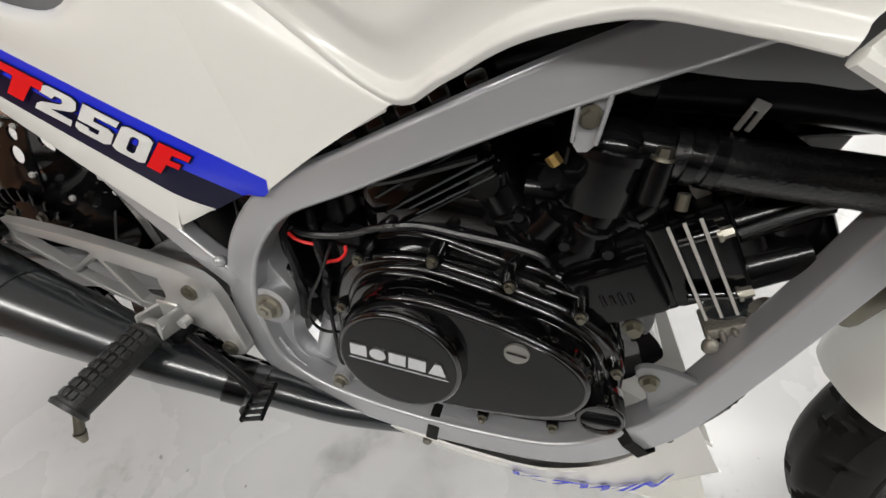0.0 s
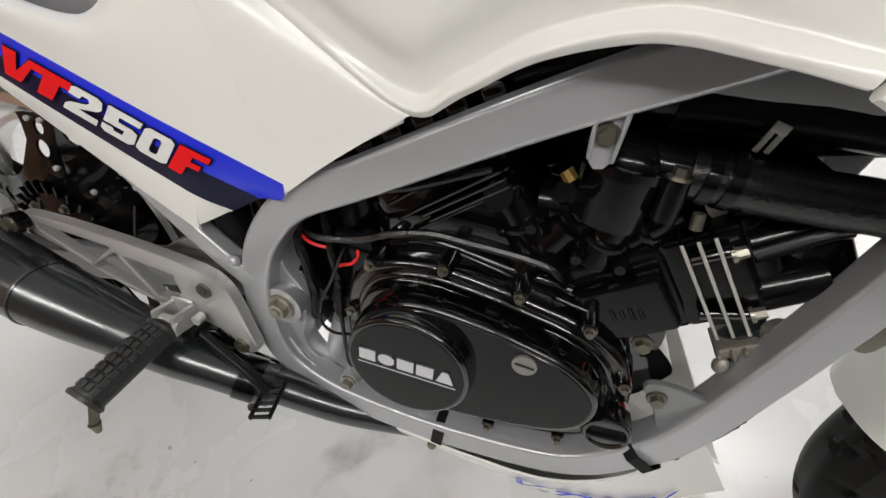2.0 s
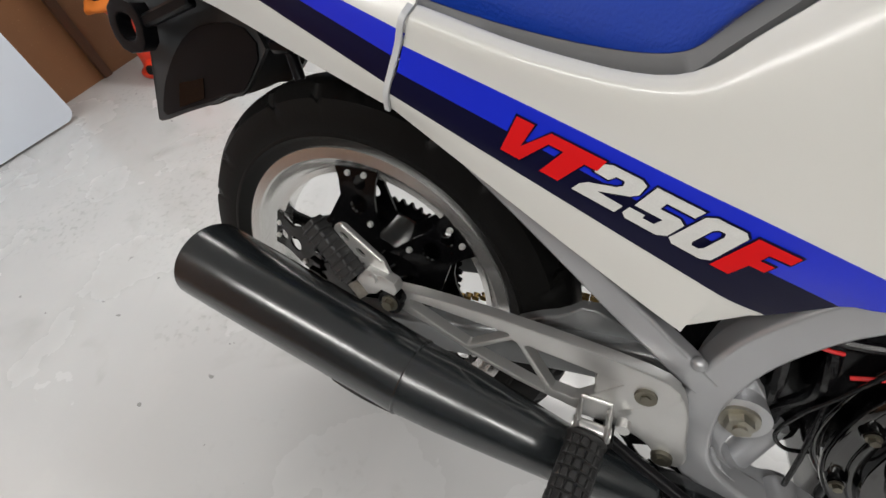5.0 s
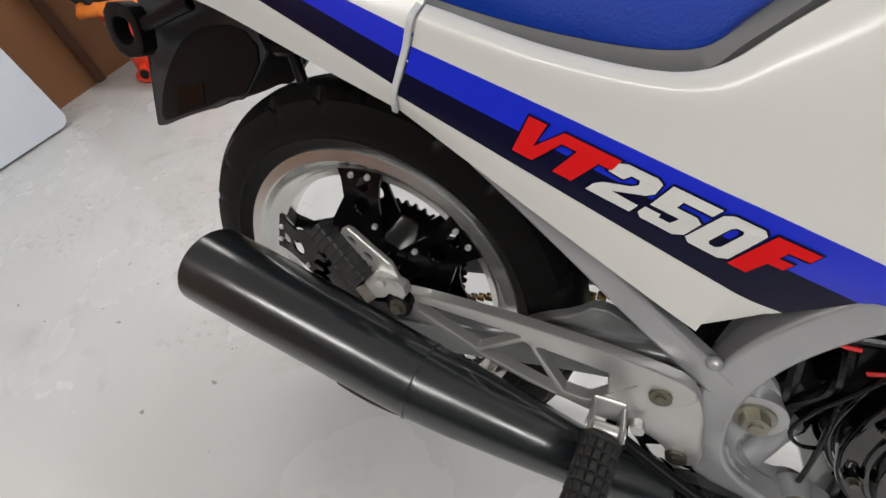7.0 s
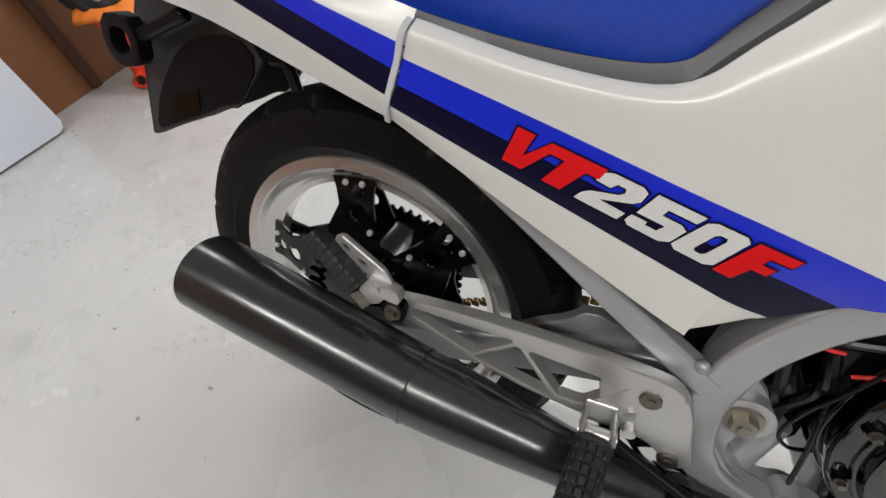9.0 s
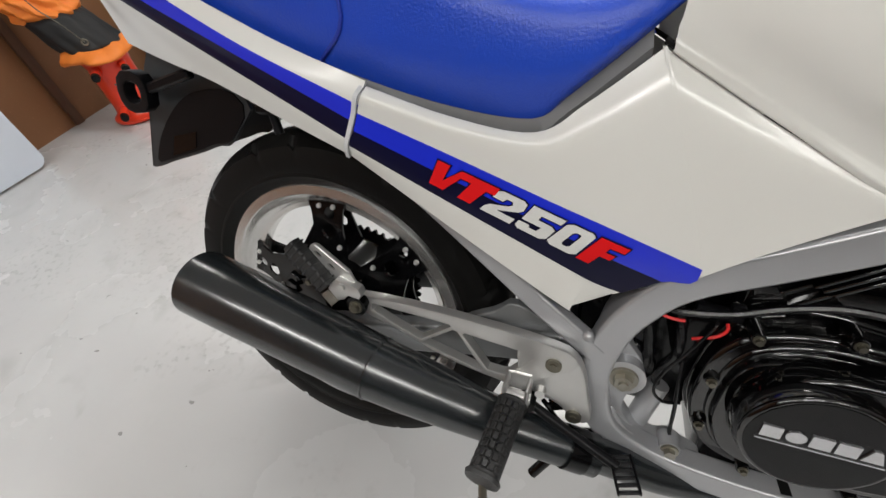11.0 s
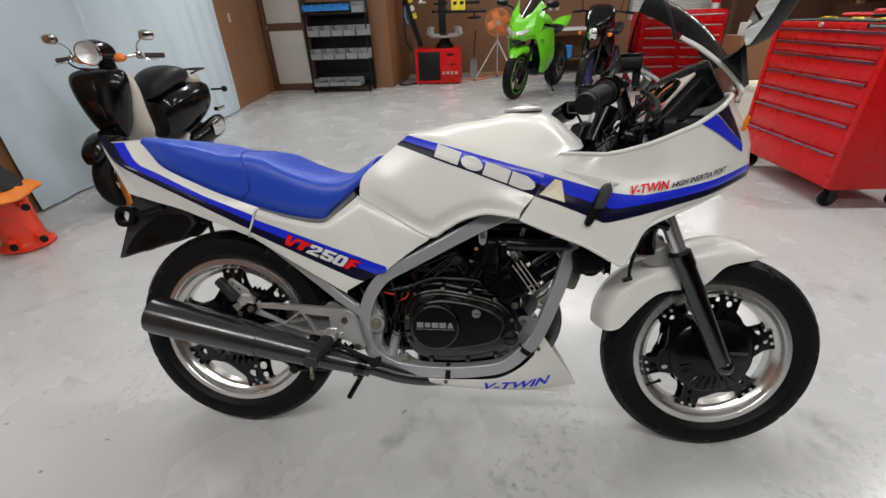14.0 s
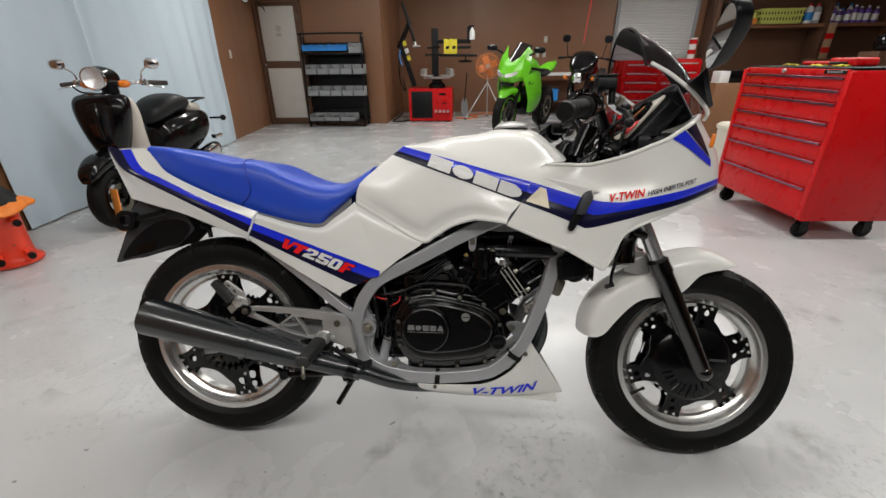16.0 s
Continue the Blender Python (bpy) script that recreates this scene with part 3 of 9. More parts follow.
# frame: a loop of square tube on each side
LOOP = [(0.86, 0.725), (0.80, 0.696), (0.717, 0.656), (0.646, 0.618), (0.556, 0.568), (0.49, 0.532), (0.456, 0.497), (0.432, 0.45), (0.4225, 0.387), (0.439, 0.315), (0.487, 0.277), (0.565, 0.261), (0.67, 0.260), (0.785, 0.279), (0.845, 0.325), (0.884, 0.375), (0.934, 0.500), (0.963, 0.614), (0.985, 0.701)]
HALF = {0: 0.090, 14: 0.101, 15: 0.094, 16: 0.078, 17: 0.074, 18: 0.070}  # half widths where the loop leaves its plane
for s in (-1, 1):
    bm = bmesh.new()
    path = spline([(x, s * (HALF.get(i, 0.104)), z) for i, (x, z) in enumerate(LOOP)], 7)
    sweep(bm, path, rounded(0.034, 0.031, 0.0045, 3))
    frame_ob = part("frame_tube", bm, SILVER, bike, "silver square-section frame loop", angle=45)
    bm = bmesh.new()
    plate = chaikin([(0.425, 0.492), (0.4505, 0.4835), (0.4485, 0.461), (0.4490, 0.436), (0.459, 0.4235), (0.4745, 0.404), (0.4690, 0.3745), (0.459, 0.330), (0.470, 0.309), (0.489, 0.291), (0.507, 0.284), (0.523, 0.294), (0.541, 0.281), (0.562, 0.272), (0.565, 0.262), (0.48, 0.258), (0.425, 0.315), (0.410, 0.40)], 2)
    slab(bm, plate, s * 0.074, s * 0.098, 0.0045)
    part("pivot_plate", bm, SILVER, frame_ob, "silver cast swingarm pivot plate")
    bm = bmesh.new()
    cyl(bm, 0.024 if s > 0 else 0.021, 0.021 if s > 0 else 0.024, 0.024, at(0.4525, s * 0.1035, 0.3940) @ ALONG_Y, 32)
    part("boss", bm, SILVER, frame_ob)
    bm = bmesh.new()
    cyl(bm, 0.0165, 0.0155, 0.004, at(0.4525, s * 0.1165, 0.3940) @ ALONG_Y, 28)
    cyl(bm, 0.0115, 0.0108, 0.010, at(0.4525, s * 0.1215, 0.3940) @ ALONG_Y, 6)
    cyl(bm, 0.0055, 0.005, 0.003, at(0.4525, s * 0.1275, 0.3940) @ ALONG_Y, 12)
    part("pivot_bolt", bm, NUT, frame_ob, "zinc-plated swingarm pivot nut")
    bm = bmesh.new()
    hexbolt(bm, 0.524, s * 0.107, 0.287, 0.0072, 0.007, out=s)
    part("mount_bolt", bm, NUT, frame_ob)
    bm = bmesh.new()
    rod(bm, (0.524, s * 0.085, 0.287), (0.524, s * 0.107, 0.287), 0.0135, 0.0115, 28)
    part("mount_boss", bm, SILVER, frame_ob)
    bm = bmesh.new()
    slab(bm, chaikin([(0.829, 0.408), (0.834, 0.418), (0.850, 0.421), (0.880, 0.416), (0.896, 0.408), (0.884, 0.376), (0.866, 0.354), (0.855, 0.366), (0.846, 0.390)], 2), s * 0.094, s * 0.100, 0.002)
    box(bm, (0.005, 0.022, 0.060), at(0.882, s * 0.088, 0.388) @ pose(0, 0, 0, 0, 24, 0), 0.002, 1)
    part("engine_bracket", bm, DARKSILVER, frame_ob, "silver front engine bracket")
    bm = bmesh.new()
    hexbolt(bm, 0.845, s * 0.100, 0.402, 0.0065, 0.006, out=s)
    part("bracket_bolt", bm, STEEL, frame_ob)
    bm = bmesh.new()
    sweep(bm, spline([(0.420, s * 0.110, 0.420), (0.36, s * 0.110, 0.466), (0.28, s * 0.104, 0.528), (0.2, s * 0.094, 0.585), (0.12, s * 0.085, 0.64), (-0.02, s * 0.08, 0.71)], 5), rounded(0.025, 0.020, 0.004, 3))
    part("seat_rail", bm, SILVER, frame_ob, "silver seat rail tube", angle=45)
    bm = bmesh.new()
    ball(bm, 0.0065, at(0.407, s * 0.120, 0.447), 12, 8)
    part("weld", bm, SILVER, frame_ob)
    bm = bmesh.new()
    tube(bm, [(0.46, s * 0.085, 0.530), (0.36, s * 0.09, 0.60), (0.1, s * 0.09, 0.68), (-0.12, s * 0.07, 0.76)], 0.011, 8)
    part("upper_rail", bm, PLASTIC, frame_ob)
    # swingarm
    bm = bmesh.new()
    sweep(bm, spline([(0.44, s * 0.076, 0.392), (0.36, s * 0.078, 0.386), (0.27, s * 0.080, 0.372), (0.16, s * 0.084, 0.350), (-0.035, s * 0.086, 0.316)], 4), rounded(0.052, 0.028, 0.008, 3))
    slab(bm, chaikin([(0.235, 0.385), (0.262, 0.404), (0.290, 0.418), (0.312, 0.440), (0.350, 0.424), (0.39, 0.408), (0.39, 0.38)], 1), s * 0.062, s * 0.076, 0.003)
    part("swingarm", bm, DARKSILVER, bike, "dark grey square-section swingarm", angle=45)
bm = bmesh.new()
for (ax, az), (bx, bz) in (((0.86, 0.725), (1.06, 0.80)),):
    for s in (-1, 1):
        rod(bm, (ax, s * 0.08, az), (bx, s * 0.03, bz), 0.018)
rod(bm, (1.045, 0, 0.88), (1.105, 0, 0.70), 0.03)
for s in (-1, 1):
    slab(bm, [(0.80, 0.70), (1.0, 0.70), (1.09, 0.76), (1.07, 0.84), (0.92, 0.77)], s * 0.060, s * 0.067, 0.0)
part("head_frame", bm, SILVER, bike, "silver steering head gusset")

# weld bead where loop and pivot plate meet
random.seed(4)
bm = bmesh.new()
for q in spline([(0.449, -0.1085, 0.335), (0.462, -0.1085, 0.312), (0.482, -0.1085, 0.294), (0.505, -0.1085, 0.283), (0.53, -0.1085, 0.278)], 9):
    ball(bm, random.uniform(0.0022, 0.0036), Matrix.Translation(q) @ Matrix.Diagonal((1.2, 0.7, 1, 1)), 8, 6)
part("weld_bead", bm, SILVER, bike, "rippled weld bead")

# body panels
TANK = [
    [(0.428, -0.120, 0.733), (0.518, -0.125, 0.680), (0.602, -0.130, 0.634), (0.641, -0.137, 0.651), (0.684, -0.147, 0.678), (0.738, -0.159, 0.695), (0.783, -0.177, 0.694), (0.816, -0.189, 0.690)],
    [(0.428, -0.120, 0.736), (0.518, -0.126, 0.684), (0.602, -0.133, 0.639), (0.641, -0.140, 0.656), (0.684, -0.150, 0.683), (0.738, -0.162, 0.700), (0.783, -0.179, 0.698), (0.817, -0.190, 0.694)],
    [(0.428, -0.120, 0.739), (0.518, -0.126, 0.688), (0.602, -0.128, 0.645), (0.640, -0.134, 0.662), (0.683, -0.144, 0.689), (0.738, -0.156, 0.706), (0.783, -0.175, 0.703), (0.818, -0.189, 0.698)],
    [(0.428, -0.119, 0.743), (0.518, -0.126, 0.693), (0.602, -0.126, 0.650), (0.640, -0.131, 0.667), (0.683, -0.141, 0.694), (0.738, -0.153, 0.711), (0.783, -0.172, 0.708), (0.819, -0.187, 0.702)],
    [(0.429, -0.119, 0.755), (0.519, -0.129, 0.706), (0.601, -0.131, 0.664), (0.640, -0.136, 0.681), (0.682, -0.145, 0.706), (0.738, -0.157, 0.721), (0.785, -0.174, 0.716), (0.823, -0.187, 0.709)],
    [(0.441, -0.115, 0.789), (0.522, -0.140, 0.750), (0.597, -0.146, 0.705), (0.640, -0.150, 0.714), (0.681, -0.155, 0.730), (0.739, -0.164, 0.738), (0.790, -0.176, 0.730), (0.832, -0.187, 0.722)],
    [(0.525, -0.115, 0.859), (0.575, -0.125, 0.841), (0.623, -0.135, 0.823), (0.671, -0.143, 0.806), (0.717, -0.150, 0.790), (0.763, -0.160, 0.773), (0.808, -0.170, 0.757), (0.851, -0.178, 0.741)],
    [(0.538, -0.112, 0.869), (0.587, -0.122, 0.853), (0.636, -0.132, 0.838), (0.683, -0.140, 0.823), (0.729, -0.148, 0.809), (0.775, -0.158, 0.795), (0.819, -0.168, 0.781), (0.863, -0.177, 0.767)],
    [(0.552, -0.108, 0.881), (0.601, -0.118, 0.867), (0.649, -0.128, 0.854), (0.696, -0.136, 0.841), (0.741, -0.144, 0.828), (0.786, -0.154, 0.815), (0.830, -0.165, 0.803), (0.873, -0.174, 0.791)],
    [(0.553, -0.095, 0.885), (0.609, -0.105, 0.885), (0.674, -0.115, 0.872), (0.718, -0.122, 0.864), (0.783, -0.120, 0.869), (0.824, -0.135, 0.847), (0.864, -0.147, 0.832), (0.906, -0.147, 0.834)],
    [(0.547, -0.050, 0.890), (0.610, -0.065, 0.898), (0.673, -0.075, 0.907), (0.746, -0.075, 0.914), (0.797, -0.072, 0.923), (0.855, -0.080, 0.914), (0.898, -0.085, 0.899), (0.964, -0.105, 0.846)],
    [(0.541, 0.000, 0.893), (0.596, 0.000, 0.902), (0.669, 0.000, 0.916), (0.754, 0.000, 0.926), (0.796, 0.000, 0.940), (0.855, 0.000, 0.944), (0.909, 0.000, 0.930), (0.985, 0.000, 0.868)],
]
NU, NV = 6, 5
tank_half = skin(TANK, NU, NV)
bm = bmesh.new()
sheet(bm, both(tank_half), 0.004)
tank = part("tank", bm, WHITE, bike, "white fuel tank cover with a sculpted flank", angle=60, recalc=True)
for side in (0, 1):
    for name, a, b, material in (("navy_stripe", 6, 7, NAVY), ("blue_stripe", 7, 8, BLUE)):
        g = tank_half[a * NV : b * NV + 1]
        bm = bmesh.new()
        sheet(bm, mirrored(g) if side else g, 0.0016, 0.0008, flip=bool(side))
        part(name, bm, material, tank)
bm = bmesh.new()
tube(bm, [(p.x, p.y + 0.002, p.z + 0.001) for p in tank_half[0][::2]], 0.0020, 12, 3)
part("tank_lip", bm, WHITE, tank, "rolled lower lip of the tank cover")
bm = bmesh.new()
lathe(bm, [(0.0, 0.0), (0.047, 0.0), (0.047, 0.006), (0.040, 0.012), (0.036, 0.012), (0.034, 0.018), (0.0, 0.019)], at(0.835, 0.0, 0.938) @ pose(0, 0, 0, 0, -2, 0), 40, closed=False)
cap = part("filler_cap", bm, ALU, tank, "polished filler cap")

SEAT = [
    [(-0.169, -0.085, 0.872), (-0.109, -0.100, 0.806), (-0.023, -0.110, 0.773), (0.059, -0.115, 0.739), (0.161, -0.120, 0.707), (0.252, -0.123, 0.686), (0.326, -0.123, 0.679), (0.355, -0.119, 0.698), (0.412, -0.110, 0.748)],
    [(-0.169, -0.080, 0.880), (-0.079, -0.115, 0.837), (0.007, -0.125, 0.807), (0.103, -0.132, 0.777), (0.198, -0.138, 0.748), (0.284, -0.142, 0.729), (0.352, -0.140, 0.727), (0.396, -0.132, 0.745), (0.452, -0.108, 0.790)],
    [(-0.176, -0.060, 0.886), (-0.087, -0.100, 0.874), (0.001, -0.110, 0.860), (0.085, -0.118, 0.841), (0.170, -0.122, 0.834), (0.245, -0.125, 0.803), (0.331, -0.120, 0.778), (0.397, -0.110, 0.783), (0.466, -0.085, 0.828)],
    [(-0.19, 0.000, 0.889), (-0.12, 0.000, 0.884), (-0.02, 0.000, 0.872), (0.07, 0.000, 0.851), (0.15, 0.000, 0.846), (0.24, 0.000, 0.812), (0.33, 0.000, 0.790), (0.40, 0.000, 0.793), (0.470, 0.000, 0.836)],
]
seat_half = skin(SEAT, 6, 5)
bm = bmesh.new()
sheet(bm, both(seat_half), 0.012)
seat = part("seat", bm, VINYL, bike, "blue vinyl two-up seat with a stepped rider's hollow", angle=60)
bm = bmesh.new()
edge = seat_half[0]
tube(bm, [(p.x, p.y + 0.004, p.z - 0.001) for p in edge[::3]], 0.0032, 8, 2)
part("seat_edge", bm, PIPING, seat)
for s in (-1, 1):  # grey base that shows between cushion and panels
    bm = bmesh.new()
    sheet(bm, [[Vector((p.x, s * (abs(p.y) - 0.004), p.z)) for p in edge], [Vector((p.x + 0.001, s * (abs(p.y) - 0.002), p.z - 0.012)) for p in edge], [Vector((p.x + 0.002, s * (abs(p.y) - 0.012), p.z - 0.030)) for p in edge]], 0.003)
    part("seat_base", bm, SEATBASE, seat, "grey plastic seat base")
for k in (21,):
    col = [row[k] for row in both(seat_half)]
    bm = bmesh.new()
    sweep(bm, [Vector((p.x + 0.02 * (p.z - 0.8), p.y * 1.004, p.z + 0.0005)) for p in col], ring(0.0022 if k == 21 else 0.003, 8), up=(1, 0, 0))
    part("seam_piping", bm, PIPING, seat)

TAIL = [
    [(-0.238, -0.072, 0.738), (-0.143, -0.096, 0.718), (-0.059, -0.110, 0.699), (0.046, -0.124, 0.664), (0.141, -0.135, 0.632)],
    [(-0.287, -0.080, 0.873), (-0.232, -0.104, 0.822), (-0.167, -0.118, 0.791), (-0.042, -0.132, 0.737), (0.144, -0.144, 0.653)],
    [(-0.250, -0.081, 0.873), (-0.200, -0.104, 0.819), (-0.136, -0.118, 0.790), (-0.008, -0.132, 0.738), (0.153, -0.144, 0.671)],
    [(-0.219, -0.081, 0.874), (-0.171, -0.104, 0.821), (-0.104, -0.118, 0.793), (0.020, -0.132, 0.739), (0.161, -0.143, 0.687)],
    [(-0.172, -0.082, 0.877), (-0.132, -0.099, 0.841), (-0.083, -0.114, 0.804), (0.050, -0.125, 0.747), (0.169, -0.137, 0.708)],
]
tail_half = skin(TAIL, 7, 5)
SIDE = [
    [(0.141, -0.135, 0.632), (0.260, -0.133, 0.558), (0.3735, -0.1300, 0.4890), (0.3835, -0.1290, 0.4900), (0.4230, -0.1245, 0.5125), (0.509, -0.1237, 0.5685), (0.5995, -0.1265, 0.6255)],
    [(0.144, -0.144, 0.647), (0.260, -0.141, 0.593), (0.371, -0.1360, 0.541), (0.402, -0.1325, 0.526), (0.428, -0.1255, 0.5155), (0.512, -0.125, 0.571), (0.600, -0.128, 0.627)],
    [(0.153, -0.144, 0.662), (0.258, -0.141, 0.620), (0.368, -0.138, 0.576), (0.402, -0.136, 0.561), (0.460, -0.125, 0.536), (0.526, -0.126, 0.581), (0.601, -0.129, 0.629)],
    [(0.159, -0.143, 0.679), (0.256, -0.140, 0.644), (0.355, -0.137, 0.607), (0.402, -0.135, 0.590), (0.488, -0.126, 0.556), (0.540, -0.127, 0.591), (0.602, -0.129, 0.630)],
    [(0.166, -0.146, 0.695), (0.255, -0.145, 0.669), (0.339, -0.142, 0.655), (0.384, -0.138, 0.668), (0.440, -0.129, 0.690), (0.523, -0.128, 0.653), (0.605, -0.130, 0.632)],
    [(0.169, -0.138, 0.703), (0.255, -0.137, 0.679), (0.331, -0.134, 0.669), (0.371, -0.127, 0.694), (0.422, -0.115, 0.735), (0.516, -0.121, 0.679), (0.607, -0.127, 0.632)],
]
# extra columns keep the stripes straight up to the corner at the frame
SIDE = [[*row[:4], Vector(row[3]).lerp(Vector(row[4]), 0.94), row[4], Vector(row[4]).lerp(Vector(row[5]), 0.06), *row[5:]] for row in SIDE]
side_half = skin(SIDE, 6, 5)
for s, flip in ((-1, False), (1, True)):
    for name, grid, label in (("tail_panel", tail_half, "white tail panel with curved stripes"), ("side_panel", side_half, "white side panel with blue and navy stripe")):
        g = mirrored(grid) if flip else grid
        bm = bmesh.new()
        sheet(bm, g, 0.0025, flip=flip, flat=name == "side_panel")
        pan = part(name, bm, WHITE, bike, label, angle=55)
        for nm, a, b, material in (("navy_stripe", 1, 2, NAVY), ("blue_stripe", 2, 3, BLUE)):
            rows = g[a * 5 : b * 5 + 1]
            if name == "side_panel":
                rows = [r[: 6 * 5 + 1] for r in rows]
            bm = bmesh.new()
            sheet(bm, rows, 0.0014, 0.0007, flip=flip, flat=name == "side_panel")
            part(nm, bm, material, pan)
    # black tube for the shade in the gap between side panel and tank
    bm = bmesh.new()
    tube(bm, [(p.x + 0.002, s * (abs(p.y) - 0.001), p.z + 0.0035) for p in side_half[-1][30::2]], 0.0028, 8, 2)
    part("seam_gap", bm, RUBBER, bike)
    # the pale strip that covers the joint between tail and side panel
    bm = bmesh.new()
    joint = [row[0] for row in side_half]
    ja, jb = joint[0], joint[-1]
    joint = [Vector((ja.x + (jb.x - ja.x) * (p.z - ja.z) / (jb.z - ja.z), p.y, p.z)) for p in joint]
    sweep(bm, [Vector((p.x - 0.004, s * (abs(p.y) + 0.0015), p.z)) for p in joint], rounded(0.0052, 0.003, 0.001, 2))
    part("joint_strip", bm, JOINT, bike)
bm = bmesh.new()
top = [Vector(q) for q in ((-0.287, -0.080, 0.873), (-0.250, -0.081, 0.876), (-0.219, -0.081, 0.878), (-0.172, -0.082, 0.879))]
grid = [[Vector((p.x, p.y * k, p.z + 0.004 * (1 - k * k))) for p in top] for k in (1.0, 0.9, 0.6, 0.2, -0.2, -0.6, -0.9, -1.0)]
sheet(bm, grid, 0.003)
part("tail_top", bm, WHITE, bike)
bm = bmesh.new()
sheet(bm, [[Vector((x - 0.004 + 0.012 * abs(k), 0.08 * k * (1 if z > 0.85 else 0.9), z)) for k in (-1, -0.5, 0, 0.5, 1)] for x, z in ((-0.232, 0.740), (-0.262, 0.81), (-0.284, 0.872))], 0.006)
part("tail_lamp", bm, AMBER, bike, "red-amber tail lamp")

# lettering on the side panel: slanted block figures, u along the stripe in metres, v from foot to head
def filled(outline, holes=()):
    """The flat area of an outline with holes: points and faces."""
    bm = bmesh.new()
    edges = []
    for line in (outline, *holes):
        vs = [bm.verts.new((u, v, 0)) for u, v in line]
        edges += [bm.edges.new((vs[i], vs[(i + 1) % len(vs)])) for i in range(len(vs))]
    bmesh.ops.triangle_fill(bm, use_beauty=True, edges=edges)
    bm.verts.index_update()
    out = [(v.co.x, v.co.y) for v in bm.verts], [tuple(v.index for v in f.verts) for f in bm.faces]
    bm.free()
    return out


def grown(line, e, ev):
    """An outline pushed outwards by e along u and ev along v."""
    area = sum(line[i - 1][0] * line[i][1] - line[i][0] * line[i - 1][1] for i in range(len(line)))
    w = 1 if area > 0 else -1
    out = []
    for i, (x, y) in enumerate(line):
        ns = []
        for (ax_, ay_), (bx_, by_) in ((line[i - 1], (x, y)), ((x, y), line[(i + 1) % len(line)])):
            dx, dy = (bx_ - ax_) / e, (by_ - ay_) / ev
            d = math.hypot(dx, dy)
            ns.append((w * dy / d, -w * dx / d))
        k = 1 / max(0.45, 1 + ns[0][0] * ns[1][0] + ns[0][1] * ns[1][1])
        out.append((x + e * k * (ns[0][0] + ns[1][0]), y + ev * k * (ns[0][1] + ns[1][1])))
    return out


FIGURES = {
    "VT": ([(0, 1), (0.0134, 1), (0.0172, 0.34), (0.0258, 1), (0.066, 1), (0.0668, 0.70), (0.0575, 0.70), (0.0545, 0), (0.0400, 0), (0.0412, 0.73), (0.0300, 0.73), (0.0240, 0), (0.0085, 0)], ()),
    "2": ([(0.0655, 0.66), (0.0662, 0.92), (0.0705, 1), (0.0910, 1), (0.0965, 0.92), (0.0985, 0.66), (0.0955, 0.53), (0.0785, 0.26), (0.0985, 0.24), (0.0985, 0), (0.0655, 0), (0.0660, 0.22), (0.0695, 0.36), (0.0845, 0.58), (0.0865, 0.68), (0.0845, 0.79), (0.0785, 0.79), (0.0768, 0.64)], ()),
    "5": ([(0.1015, 1), (0.1345, 1), (0.1340, 0.78), (0.1145, 0.78), (0.1150, 0.61), (0.1290, 0.61), (0.1345, 0.52), (0.1350, 0.12), (0.1300, 0), (0.1065, 0), (0.1020, 0.10), (0.1018, 0.30), (0.1130, 0.30), (0.1140, 0.21), (0.1220, 0.21), (0.1230, 0.40), (0.1025, 0.40)], ()),
    "0": ([(0.1375, 0.90), (0.1420, 1), (0.1615, 1), (0.1660, 0.90), (0.1672, 0.10), (0.1625, 0), (0.1415, 0), (0.1365, 0.10)], ([(0.1480, 0.72), (0.1500, 0.79), (0.1545, 0.79), (0.1560, 0.72), (0.1562, 0.27), (0.1545, 0.20), (0.1500, 0.20), (0.1480, 0.27)],)),
    "F": ([(0.1695, 1), (0.1975, 1), (0.1978, 0.79), (0.1838, 0.78), (0.1840, 0.60), (0.1940, 0.60), (0.1940, 0.40), (0.1835, 0.40), (0.1828, 0), (0.1695, 0)], ()),
}
ax, up = Vector((0.934, -0.357)), Vector((0.0199, 0.0232))
right_side = [o for o in bike.children if o.name.startswith("side_panel")][0]
o0 = (0.2236, 0.6165)


def tapered(word):
    """The figures grow a little taller along the word."""
    return [(u, 1 - (1 - v) * (0.88 + 0.85 * u)) for u, v in word[0]], word[1]


for text, (outline, gaps) in FIGURES.items():
    bm = bmesh.new()
    decal(bm, tapered(filled(outline, gaps)), o0, ax, up, [side_half], 0.0030)
    word = part("figure", bm, RED if text in ("VT", "F") else LETTER, right_side, angle=0)
    bm = bmesh.new()
    decal(bm, tapered(filled(grown(outline, 0.0013, 0.045), [[(u + (0.0013 if u < 0.152 else -0.0013), v + (0.045 if v < 0.5 else -0.045)) for u, v in g] for g in gaps])), o0, ax, up, [side_half], 0.0022)
    part("figure_edge", bm, NAVY, word, angle=0)

